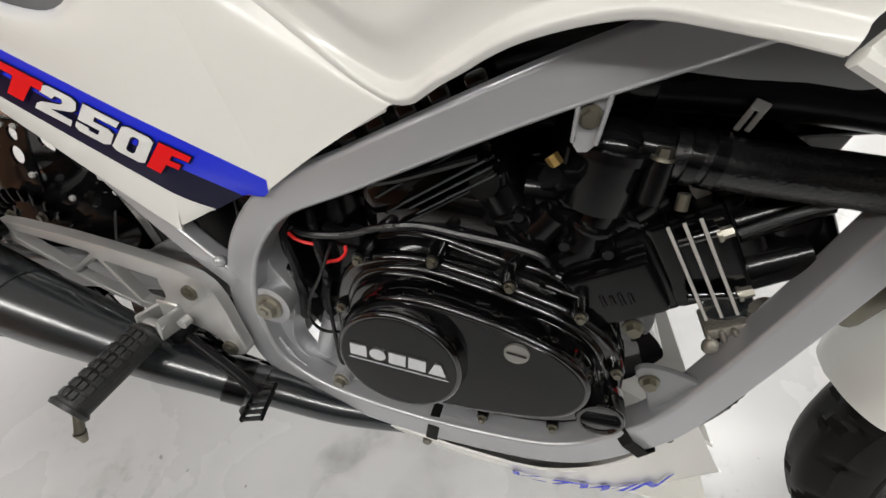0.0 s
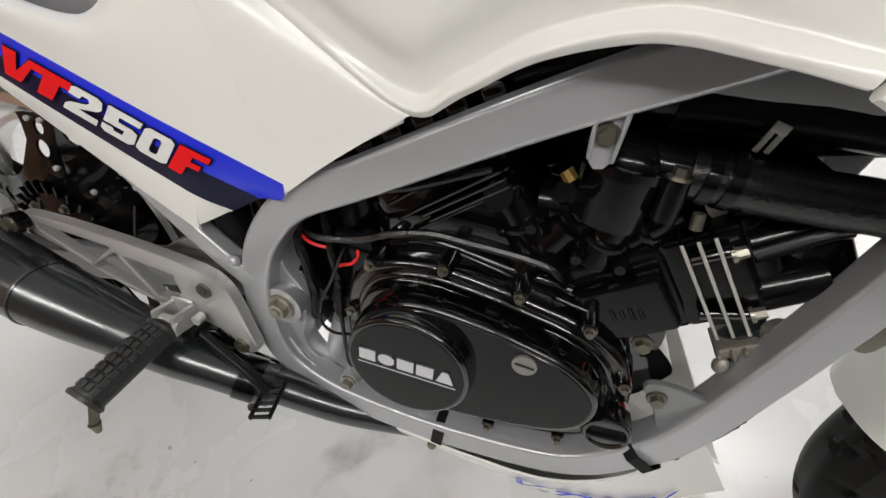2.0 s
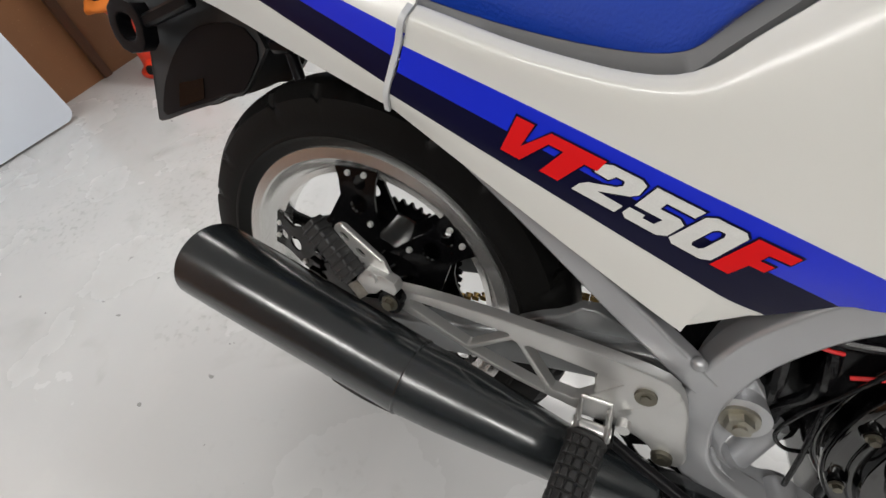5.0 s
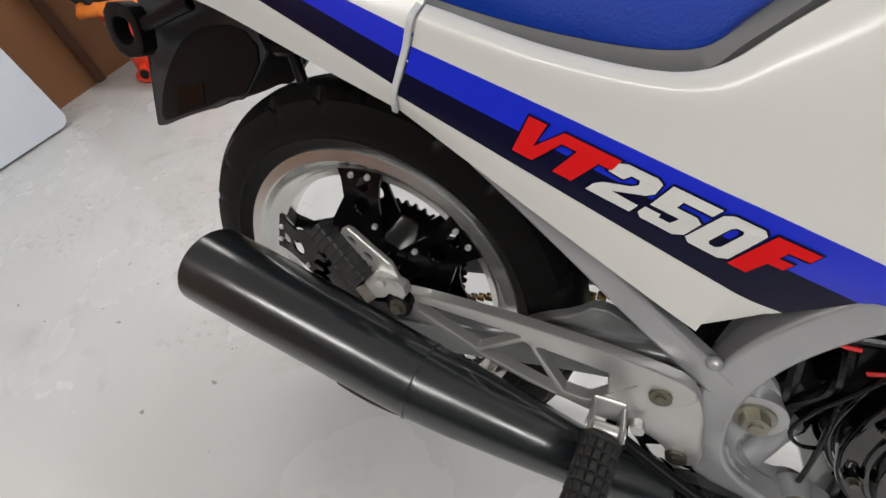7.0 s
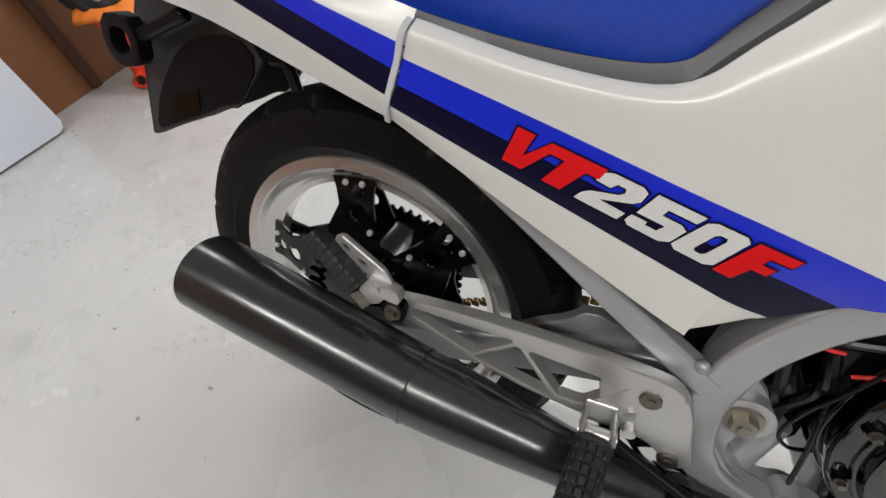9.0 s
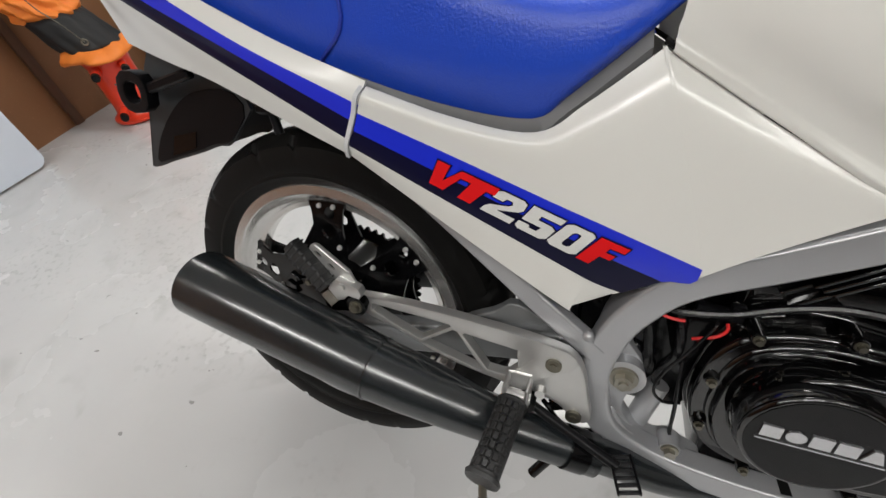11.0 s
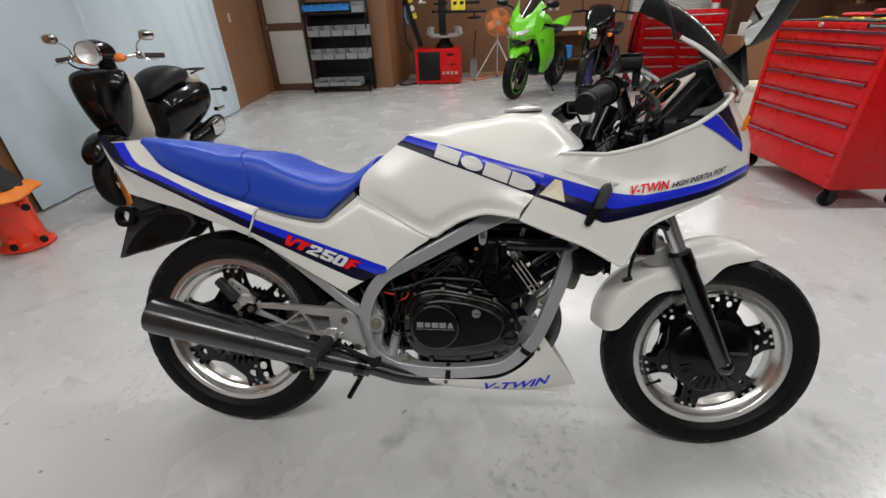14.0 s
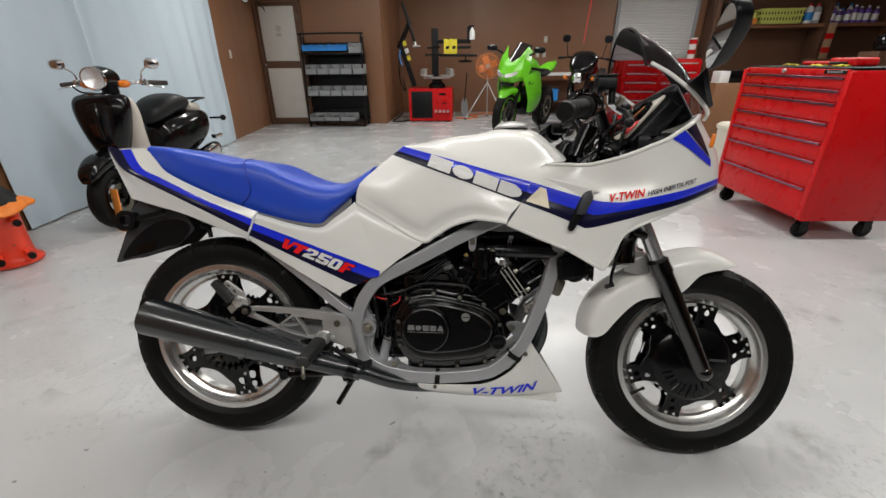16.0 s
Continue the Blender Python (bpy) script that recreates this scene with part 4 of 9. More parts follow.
# half fairing
FAIR = [
    [(0.819, -0.189, 0.690), (0.891, -0.187, 0.659), (0.967, -0.185, 0.629), (1.040, -0.183, 0.588), (1.058, -0.180, 0.590), (1.077, -0.184, 0.631), (1.101, -0.185, 0.676), (1.205, -0.162, 0.721), (1.340, -0.078, 0.768), (1.392, 0.000, 0.775)],
    [(0.850, -0.188, 0.741), (0.902, -0.191, 0.723), (0.956, -0.192, 0.702), (0.989, -0.193, 0.688), (1.010, -0.195, 0.684), (1.077, -0.198, 0.701), (1.142, -0.193, 0.720), (1.235, -0.165, 0.745), (1.346, -0.078, 0.776), (1.398, 0.000, 0.784)],
    [(0.863, -0.177, 0.767), (0.916, -0.185, 0.747), (0.968, -0.190, 0.730), (1.000, -0.193, 0.720), (1.026, -0.195, 0.715), (1.081, -0.198, 0.725), (1.147, -0.193, 0.738), (1.236, -0.165, 0.758), (1.348, -0.078, 0.789), (1.400, 0.000, 0.797)],
    [(0.873, -0.174, 0.791), (0.928, -0.182, 0.774), (0.987, -0.188, 0.757), (1.032, -0.192, 0.747), (1.079, -0.196, 0.745), (1.113, -0.197, 0.751), (1.160, -0.192, 0.760), (1.239, -0.165, 0.777), (1.348, -0.078, 0.804), (1.400, 0.000, 0.813)],
    [(0.883, -0.163, 0.813), (0.935, -0.170, 0.806), (1.000, -0.177, 0.799), (1.050, -0.181, 0.794), (1.100, -0.184, 0.797), (1.137, -0.184, 0.805), (1.182, -0.178, 0.816), (1.251, -0.150, 0.840), (1.338, -0.075, 0.871), (1.388, 0.000, 0.886)],
    [(0.909, -0.147, 0.834), (0.957, -0.160, 0.833), (1.003, -0.172, 0.832), (1.052, -0.182, 0.842), (1.102, -0.188, 0.858), (1.145, -0.187, 0.876), (1.180, -0.182, 0.891), (1.236, -0.158, 0.926), (1.290, -0.090, 0.958), (1.325, 0.000, 0.972)],
]
fair_half = skin(FAIR, 6, 5)


# corners (x, z) of the wedges beside the headlamp
WEDGE = [(1.185, 0.894), (1.222, 0.912), (1.325, 0.852), (1.325, 0.834)]
WEDGE2 = [(1.226, 0.914), (1.262, 0.934), (1.290, 0.905), (1.325, 0.855)]


def fairing_side(s):
    flip = s > 0
    g = mirrored(fair_half) if flip else fair_half
    bm = bmesh.new()
    sheet(bm, g, 0.004, flip=flip)
    fair = part("fairing", bm, WHITE, bike, "white half fairing with blue and navy stripe", angle=55)
    for nm, a, b, material in (("navy_stripe", 1, 2, NAVY), ("blue_stripe", 2, 3, BLUE)):
        bm = bmesh.new()
        sheet(bm, [r[:-2] for r in g[a * 5 : b * 5 + 1]], 0.0016, 0.0008, flip=flip)
        part(nm, bm, material, fair)
    bm = bmesh.new()
    tube(bm, [(p.x, p.y, p.z) for p in g[0][::3]], 0.0045, 8, 2)
    tube(bm, [(p.x, p.y, p.z) for p in g[-1][::3]], 0.005, 8, 2)
    part("fairing_lip", bm, WHITE, fair)
    # dark and blue wedge beside the headlamp
    for nm, corners, material in (("blue_wedge", WEDGE, BLUE), ("dark_wedge", WEDGE2, NAVY)):
        bm = bmesh.new()
        rows = []
        for j in range(9):
            a = (Vector(corners[0]).lerp(Vector(corners[3]), j / 8), Vector(corners[1]).lerp(Vector(corners[2]), j / 8))
            rows.append([])
            for i in range(9):
                q = a[0].lerp(a[1], i / 8)
                y = surface_y([fair_half], q.x, q.y) - 0.0022
                rows[-1].append(Vector((q.x, -y if flip else y, q.y)))
        sheet(bm, rows, 0.0)
        part(nm, bm, material, fair, "panel beside the headlamp")
    return fair


fairing = fairing_side(-1)
fairing_side(1)
word = lettering("V-TWIN", 0.0195, 0.2, 0.030, 0.080)
word2 = lettering("HIGH INERTIA PORT", 0.0112, 0.25, 0.026, 0.136)
bm = bmesh.new()
decal(bm, word, (1.052, 0.7445), (0.985, 0.172), (0.05, 0.998), [fair_half], 0.0055)
part("letters_red", bm, RED, fairing, angle=0)
bm = bmesh.new()
decal(bm, word2, (1.1355, 0.7600), (0.97, 0.245), (0.05, 0.998), [fair_half], 0.0055)
part("letters_navy", bm, NAVY, fairing, angle=0)
# maker's mark on tank and fairing as plain shapes
def mark(outline, corner, along, upward, grids, material, parent, lift):
    bm = bmesh.new()
    vs = []
    for u, v in outline:
        x, z = corner[0] + along[0] * u + upward[0] * v, corner[1] + along[1] * u + upward[1] * v
        vs.append(bm.verts.new((x, surface_y(grids, x, z) - lift, z)))
    mid = sum((v.co for v in vs), Vector()) / len(vs)
    n = len(vs)
    for f in (0.72, 0.42, 0.15):
        inner = []
        for v in vs[:n]:
            q = mid.lerp(v.co, f)
            inner.append(bm.verts.new((q.x, surface_y(grids, q.x, q.z) - lift, q.z)))
        outer = vs[-n:]
        for i in range(n):
            bm.faces.new((outer[i], outer[(i + 1) % n], inner[(i + 1) % n], inner[i]))
        vs = vs + inner
    bm.faces.new(vs[-n:])
    return part("maker_mark", bm, material, parent, angle=0)


def block(w, h, n=5):
    side = [k / n for k in range(n)]
    return [(w * k, 0) for k in side] + [(w, h * k) for k in side] + [(w * (1 - k), h) for k in side] + [(0, h * (1 - k)) for k in side]


def oval(w, h, n=18):
    return [(w / 2 + w / 2 * math.cos(2 * math.pi * k / n), h / 2 + h / 2 * math.sin(2 * math.pi * k / n)) for k in range(n)]


ma, mu = (0.940, -0.342), (0.30, 0.954)
for k, (shape, off) in enumerate(((block(0.060, 0.031), 0.0), (oval(0.054, 0.031), 0.064), (block(0.060, 0.031), 0.122), ([(0, 0), (0.036, 0), (0.053, 0.007), (0.058, 0.0155), (0.053, 0.024), (0.036, 0.031), (0, 0.031), (0, 0.0155)], 0.186))):
    mark(shape, (0.6175 + ma[0] * off, 0.8305 + ma[1] * off), ma, mu, [tank_half], LETTER, tank, 0.0032)
mark([(0, 0), (0.058, 0), (0.037, 0.042), (0.022, 0.042)], (0.8600, 0.7455), (0.955, -0.295), mu, [fair_half], CREAM, fairing, 0.0032)

# ---- engine ----
def mound(bm, outline, levels):
    """A raised cover: an outline shrunk about its middle level by level: (scale, y)."""
    cx = sum(p[0] for p in outline) / len(outline)
    cz = sum(p[1] for p in outline) / len(outline)
    rings = [[bm.verts.new((cx + (x - cx) * k, y, cz + (z - cz) * k)) for x, z in outline] for k, y in levels]
    n = len(outline)
    for a, b in zip(rings, rings[1:]):
        for i in range(n):
            bm.faces.new((a[i], a[(i + 1) % n], b[(i + 1) % n], b[i]))
    bm.faces.new(rings[0]), bm.faces.new(rings[-1])
    return bm


def terrace(bm, outline, levels):
    """A raised cover: an outline drawn inwards level by level: (inset, y)."""
    n = len(outline)
    area = sum(outline[i][0] * outline[(i + 1) % n][1] - outline[(i + 1) % n][0] * outline[i][1] for i in range(n))
    turn = 1 if area > 0 else -1
    inward = []
    for i in range(n):
        a, b = outline[i - 1], outline[(i + 1) % n]
        d = Vector((b[0] - a[0], b[1] - a[1])).normalized()
        inward.append((-d.y * turn, d.x * turn))
    rings = [[bm.verts.new((x + k * u, y, z + k * v)) for (x, z), (u, v) in zip(outline, inward)] for k, y in levels]
    for a, b in zip(rings, rings[1:]):
        for i in range(n):
            bm.faces.new((a[i], a[(i + 1) % n], b[(i + 1) % n], b[i]))
    bm.faces.new(rings[0]), bm.faces.new(rings[-1])


CASE = chaikin([(0.528, 0.400), (0.534, 0.445), (0.556, 0.482), (0.590, 0.496), (0.628, 0.497), (0.672, 0.488), (0.705, 0.484), (0.74, 0.481), (0.770, 0.470), (0.800, 0.446), (0.824, 0.405), (0.830, 0.354), (0.80, 0.313), (0.72, 0.290), (0.62, 0.282), (0.555, 0.298), (0.526, 0.350)], 3)
FLANGE = chaikin([(0.527, 0.400), (0.534, 0.442), (0.553, 0.469), (0.588, 0.482), (0.621, 0.486), (0.650, 0.483), (0.689, 0.477), (0.721, 0.470), (0.755, 0.463), (0.788, 0.448), (0.812, 0.424), (0.824, 0.390), (0.826, 0.354), (0.80, 0.316), (0.72, 0.293), (0.62, 0.285), (0.556, 0.301), (0.529, 0.352)], 3)
bm = bmesh.new()
terrace(bm, CASE, [(0.0, 0.10), (0.0, -0.071), (0.0012, -0.0740), (0.0035, -0.0748), (0.030, -0.0755)])
box(bm, (0.26, 0.16, 0.075), at(0.685, 0.0, 0.272), 0.02, 3)
box(bm, (0.20, 0.13, 0.09), at(0.64, 0.0, 0.50), 0.02, 2)
slab(bm, chaikin([(0.79, 0.465), (0.832, 0.440), (0.864, 0.410), (0.856, 0.392), (0.835, 0.352), (0.79, 0.352)], 2), -0.066, 0.05, 0.006)
crankcase = part("crankcase", bm, ENGINE, bike, "gloss black crankcase")
bm = bmesh.new()
terrace(bm, FLANGE, [(0.0, -0.076), (0.0, -0.0985), (0.0010, -0.1003), (0.0028, -0.1010), (0.0145, -0.1030), (0.0160, -0.1040), (0.0170, -0.1065), (0.0185, -0.1130), (0.0200, -0.1150), (0.030, -0.1165)])
cover = part("clutch_cover", bm, ENGINE, bike, "gloss black clutch cover")
OVAL = chaikin([(0.562, 0.400), (0.566, 0.432), (0.588, 0.458), (0.620, 0.470), (0.665, 0.467), (0.715, 0.458), (0.757, 0.445), (0.786, 0.420), (0.789, 0.392), (0.770, 0.366), (0.720, 0.352), (0.66, 0.342), (0.60, 0.340), (0.568, 0.362)], 3)
bm = bmesh.new()
mound(bm, OVAL, [(1.075, -0.110), (1.068, -0.118), (1.045, -0.1275), (1.018, -0.1345), (1.008, -0.1378), (0.997, -0.1388)])
dome = part("cover_dome", bm, ENGINE, cover, "gloss black raised dome of the clutch cover", angle=40)
bm = bmesh.new()
mound(bm, OVAL, [(0.985, -0.138), (0.985, -0.1396), (0.975, -0.1402)])
part("cover_face", bm, COVER, dome, "satin black oval face")
ROUND = [(0.617 + 0.0585 * math.cos(2 * math.pi * k / 56), 0.4045 + 0.0565 * math.sin(2 * math.pi * k / 56)) for k in range(56)]
bm = bmesh.new()
mound(bm, ROUND, [(1.12, -0.128), (1.105, -0.138), (1.07, -0.146), (1.03, -0.1515), (1.008, -0.1542), (0.985, -0.155)])
disc = part("round_cover", bm, ENGINE, cover, "gloss black round clutch cap", angle=40)
bm = bmesh.new()
mound(bm, ROUND, [(0.97, -0.1545), (0.97, -0.1556), (0.96, -0.156)])
part("round_face", bm, COVER, disc, "satin black round face")
for k, w in enumerate((0.0165, 0.0165, 0.0165, 0.0165, 0.0165)):
    bm = bmesh.new()
    x = 0.571 + 0.0192 * k
    outline = [(x, 0.4055), (x + w, 0.4055), (x + w, 0.4195), (x, 0.4195)]
    if k == 1:
        outline = [(x + w / 2 + w / 2 * math.cos(2 * math.pi * q / 16), 0.4125 + 0.007 * math.sin(2 * math.pi * q / 16)) for q in range(16)]
    if k == 4:
        outline = [(x, 0.4055), (x + w, 0.4055), (x + w * 0.68, 0.4195), (x + w * 0.32, 0.4195)]
    slab(bm, outline, -0.1555, -0.1578, 0.0)
    part("maker_mark", bm, FORK_TUBE, disc)
bm = bmesh.new()
box(bm, (0.098, 0.002, 0.0012), at(0.618, -0.1566, 0.4010))
part("mark_line", bm, FORK_TUBE, disc)
bm = bmesh.new()
cyl(bm, 0.0115, 0.011, 0.004, at(0.721, -0.1405, 0.440) @ ALONG_Y, 28)
plug = part("inspection_plug", bm, surface("dull grey plug", (0.26, 0.25, 0.235), 0.42, metal=0.6, mottle=0.25, mottle_size=90), cover, "slotted aluminium inspection plug")
bm = bmesh.new()
box(bm, (0.017, 0.0012, 0.0018), at(0.721, -0.1428, 0.440) @ pose(0, 0, 0, 0, 4, 0))
part("slot", bm, CAST, plug)
# rounded beads along the rims of the cover
def shrunk(line, k, y):
    cx, cz = sum(p[0] for p in line) / len(line), sum(p[1] for p in line) / len(line)
    return [Vector((cx + (x - cx) * k, y, cz + (z - cz) * k)) for x, z in line]


for line, k, y, r in ((CASE, 0.985, -0.0700, 0.0055), (FLANGE, 0.975, -0.0950, 0.0065), (FLANGE, 0.890, -0.1015, 0.0048), (OVAL, 0.995, -0.1350, 0.0045), (ROUND, 0.985, -0.1515, 0.0040)):
    bm = bmesh.new()
    sweep(bm, shrunk(line, k, y), ring(r, 10), up=(0, 1, 0), closed=True)
    part("cover_bead", bm, ENGINE, cover, angle=60)
# raised bosses round the cover's rim, each with a bolt
for x, z in ((0.560, 0.478), (0.633, 0.493), (0.704, 0.484), (0.768, 0.467), (0.813, 0.412), (0.821, 0.358), (0.775, 0.309), (0.70, 0.292), (0.60, 0.291), (0.541, 0.345), (0.537, 0.412)):
    bm = bmesh.new()
    cyl(bm, 0.0078, 0.0068, 0.025, at(x, -0.0955, z) @ ALONG_Y, 28)
    part("boss", bm, ENGINE, cover)
    bm = bmesh.new()
    hexbolt(bm, x, -0.109, z, 0.0038, 0.0042)
    part("cover_bolt", bm, STEEL, cover)
for a, b, y in (((0.568, 0.484), (0.585, 0.490), -0.0755), ((0.640, 0.492), (0.690, 0.4815), -0.0755), ((0.735, 0.478), (0.764, 0.472), -0.088)):
    bm = bmesh.new()
    rod(bm, (a[0], y, a[1]), (b[0], y, b[1]), 0.0025, seg=10)
    part("cover_rib", bm, ENGINE, cover)
bm = bmesh.new()
lathe(bm, [(0.0, -0.02), (0.0215, -0.02), (0.0225, -0.016), (0.0225, 0.008), (0.0205, 0.0115), (0.018, 0.012), (0.0165, 0.0095), (0.0, 0.0095)], at(0.808, -0.122, 0.371) @ ALONG_Y @ Matrix.Rotation(math.pi, 4, "X") @ Matrix.Rotation(math.pi, 4, "X"), 40, closed=False)
cap = part("oil_filler_cap", bm, ENGINE, bike, "black finger-grip oil filler cap")
bm = bmesh.new()
box(bm, (0.036, 0.008, 0.0075), at(0.808, -0.133, 0.371) @ pose(0, 0, 0, 0, -8, 0), 0.0028, 2)
part("grip_bar", bm, COVER, cap)
bm = bmesh.new()
slab(bm, chaikin([(0.800, 0.480), (0.835, 0.470), (0.838, 0.44), (0.828, 0.42), (0.80, 0.43)], 2), -0.075, -0.05, 0.004)
part("side_lug", bm, ENGINE, crankcase)
bm = bmesh.new()
hexbolt(bm, 0.822, -0.074, 0.440, 0.007, 0.007)
part("lug_bolt", bm, STEEL, crankcase)

# front cylinder: its axis rises forwards
AX = Matrix(((0.812, 0.0, -0.584, 0), (0, 1, 0, 0), (0.584, 0, 0.812, 0), (0, 0, 0, 1)))
bm = bmesh.new()
box(bm, (0.11, 0.14, 0.100), at(0.790, 0.0, 0.480) @ AX, 0.012, 2)
box(bm, (0.075, 0.02, 0.06), at(0.795, -0.078, 0.480) @ AX, 0.006, 2)
front_cyl = part("front_cylinder", bm, CAST, bike, "gloss black front cylinder with silver-edged fins")
bm = bmesh.new()
rows = [0.044, 0.036, 0.050, 0.040]
for k, w in enumerate(rows):
    box(bm, (0.0035, 0.002, w * 0.3), at(0.786 + 0.007 * k, -0.0885, 0.474 + 0.003 * k) @ AX, 0.0008, 1)
part("cast_mark", bm, CAST, front_cyl)
for k in range(3):
    c = (0.8408 + 0.0096 * k, 0.0, 0.5155 + 0.0060 * k)
    bm = bmesh.new()
    box(bm, (0.0030, 0.172, 0.098), at(*c) @ AX, 0.001, 1)
    fin = part("fin", bm, CAST, front_cyl)
    bm = bmesh.new()
    box(bm, (0.0028, 0.0014, 0.098), at(c[0], -0.0872, c[2]) @ AX, 0.0005, 1)
    part("fin_edge", bm, FINEDGE, fin, "bare aluminium fin edge")
bm = bmesh.new()
box(bm, (0.060, 0.145, 0.090), at(0.850, 0.0, 0.523) @ AX, 0.006, 2)
box(bm, (0.030, 0.120, 0.100), at(0.880, 0.0, 0.541) @ AX, 0.008, 2)
box(bm, (0.050, 0.104, 0.110), at(0.912, 0.0, 0.561) @ AX, 0.014, 3)
rod(bm, (0.868, -0.050, 0.495), (0.930, -0.048, 0.536), 0.022, 0.019, 24)
rod(bm, (0.868, -0.052, 0.552), (0.918, -0.050, 0.586), 0.018, 0.016, 24)
part("front_head", bm, CAST, front_cyl, "black front cylinder head")
for a, b in (((0.826, 0.540), (0.850, 0.556)), ((0.850, 0.492), (0.884, 0.5035))):
    bm = bmesh.new()
    rod(bm, (a[0], -0.079, a[1]), (b[0], -0.079, b[1]), 0.0052, seg=14)
    part("head_stud", bm, ENGINE, front_cyl)
for x, z in ((0.8533, 0.555), (0.8876, 0.5055)):
    bm = bmesh.new()
    m = at(x, -0.080, z) @ AX @ ALONG_X
    cyl(bm, 0.0066, 0.0066, 0.003, m @ at(0, 0, -0.003), 20)
    cyl(bm, 0.0050, 0.0046, 0.009, m @ at(0, 0, 0.002), 6)
    part("head_nut", bm, NUT, front_cyl, "zinc head nut")
bm = bmesh.new()
lathe(bm, [(0.0, 0.0035), (0.006, 0.0035), (0.0075, 0.0025), (0.0105, 0.0025), (0.0118, 0.004), (0.0140, 0.003), (0.0145, 0.0), (0.0145, -0.012), (0.0, -0.012)], at(0.924, -0.068, 0.478) @ pose(0, 0, 0, 74, 0, 14), 32, closed=False)
part("horn_disc", bm, COLLAR, front_cyl, "small weathered silver cap below the front head")
bm = bmesh.new()
box(bm, (0.032, 0.034, 0.012), at(0.897, -0.058, 0.459) @ AX, 0.003, 2)
for k in range(4):
    box(bm, (0.0052, 0.040 - 0.003 * (k % 2), 0.017 - 0.002 * k), at(0.886 + 0.0078 * k, -0.060, 0.4465 + 0.0068 * k) @ AX @ pose(0, 0, 0, 0, 7 * (k % 2) - 3, 0), 0.002, 1)
ball(bm, 0.0070, at(0.8865, -0.079, 0.4425) @ Matrix.Diagonal((1.0, 0.9, 1.25, 1)), 12, 8)
part("exhaust_collar", bm, COLLAR, front_cyl, "oxidised aluminium exhaust collar")

# rear cylinder leans back
AR = Matrix(((0.80, 0.0, -0.60, 0), (0, 1, 0, 0), (0.60, 0, 0.80, 0), (0, 0, 0, 1)))
bm = bmesh.new()
box(bm, (0.12, 0.12, 0.12), at(0.635, 0.0, 0.535) @ AR, 0.012, 2)
box(bm, (0.12, 0.15, 0.075), at(0.578, 0.0, 0.612) @ AR, 0.015, 2)
rear_cyl = part("rear_cylinder", bm, CAST, bike, "gloss black rear cylinder")
for k in range(4):
    bm = bmesh.new()
    box(bm, (0.122, 0.15, 0.0035), at(0.634 - 0.0105 * k, 0.0, 0.536 + 0.014 * k) @ AR, 0.001, 1)
    fin = part("fin", bm, ENGINE, rear_cyl)
    if k < 3:
        bm = bmesh.new()
        box(bm, (0.115, 0.001, 0.0016), at(0.634 - 0.0105 * k, -0.0754, 0.536 + 0.014 * k) @ AR)
        part("fin_edge", bm, GREY_PLASTIC, fin)
# carburettors, airbox and the dark inside between the cylinders
bm = bmesh.new()
for s in (-1, 1):
    cyl(bm, 0.028, 0.03, 0.07, at(0.745, s * 0.045, 0.585), 24)
    box(bm, (0.05, 0.05, 0.04), at(0.745, s * 0.045, 0.535), 0.008, 2)
    rod(bm, (0.70, s * 0.045, 0.55), (0.80, s * 0.045, 0.55), 0.022)
box(bm, (0.20, 0.14, 0.07), at(0.74, 0.0, 0.665), 0.02, 2)
part("carburettor", bm, CAST, bike, "black carburettors and airbox between the cylinders")
bm = bmesh.new()
box(bm, (0.17, 0.12, 0.045), at(0.86, 0.0, 0.685), 0.015, 2)
tube(bm, [(0.78, -0.055, 0.648), (0.86, -0.060, 0.652), (0.97, -0.055, 0.648)], 0.016, 12)
part("coil_tray", bm, PLASTIC, bike)
bm = bmesh.new()
for k in (0, 1):
    box(bm, (0.0040, 0.0022, 0.015), at(0.8325 + 0.0066 * k, -0.080, 0.638) @ pose(0, 0, 0, 0, 16, 0), 0.0009, 2)
box(bm, (0.0106, 0.0022, 0.007), at(0.8385, -0.0802, 0.6475) @ pose(0, 0, 0, 0, 16, 0), 0.0009, 2)
part("cable_clip", bm, ALU, bike, "bent aluminium cable clip")
bm = bmesh.new()
cyl(bm, 0.020, 0.020, 0.008, at(0.845, -0.05, 0.585) @ ALONG_Y, 28)
dial = part("coolant_plug", bm, ALU, bike, "round aluminium plug behind the hose")
bm = bmesh.new()
cyl(bm, 0.009, 0.009, 0.006, at(0.845, -0.0555, 0.585) @ ALONG_Y, 20)
part("plug_centre", bm, CAST, dial)

# airbox and far-side mass that close the bay
bm = bmesh.new()
box(bm, (0.34, 0.05, 0.17), at(0.63, 0.045, 0.605) @ pose(0, 0, 0, 0, -28, 0), 0.012, 2)
box(bm, (0.30, 0.05, 0.10), at(0.86, 0.045, 0.64) @ pose(0, 0, 0, 0, -12, 0), 0.012, 2)
part("airbox", bm, CAST, bike, "black airbox under the tank")
bm = bmesh.new()
box(bm, (0.14, 0.05, 0.24), at(0.50, 0.06, 0.42), 0.02, 2)
part("sprocket_cover", bm, CAST, bike, "black sprocket cover on the far side")

# darker paint puts the shade under the tank into the gusset's colour
bm = bmesh.new()
slab(bm, [(0.745, 0.664), (0.80, 0.661), (0.885, 0.659), (0.93, 0.672), (0.93, 0.72), (0.84, 0.72), (0.76, 0.69)], -0.066, -0.072, 0.002)
part("head_gusset", bm, DARKSILVER, bike, "silver gusset under the tank")

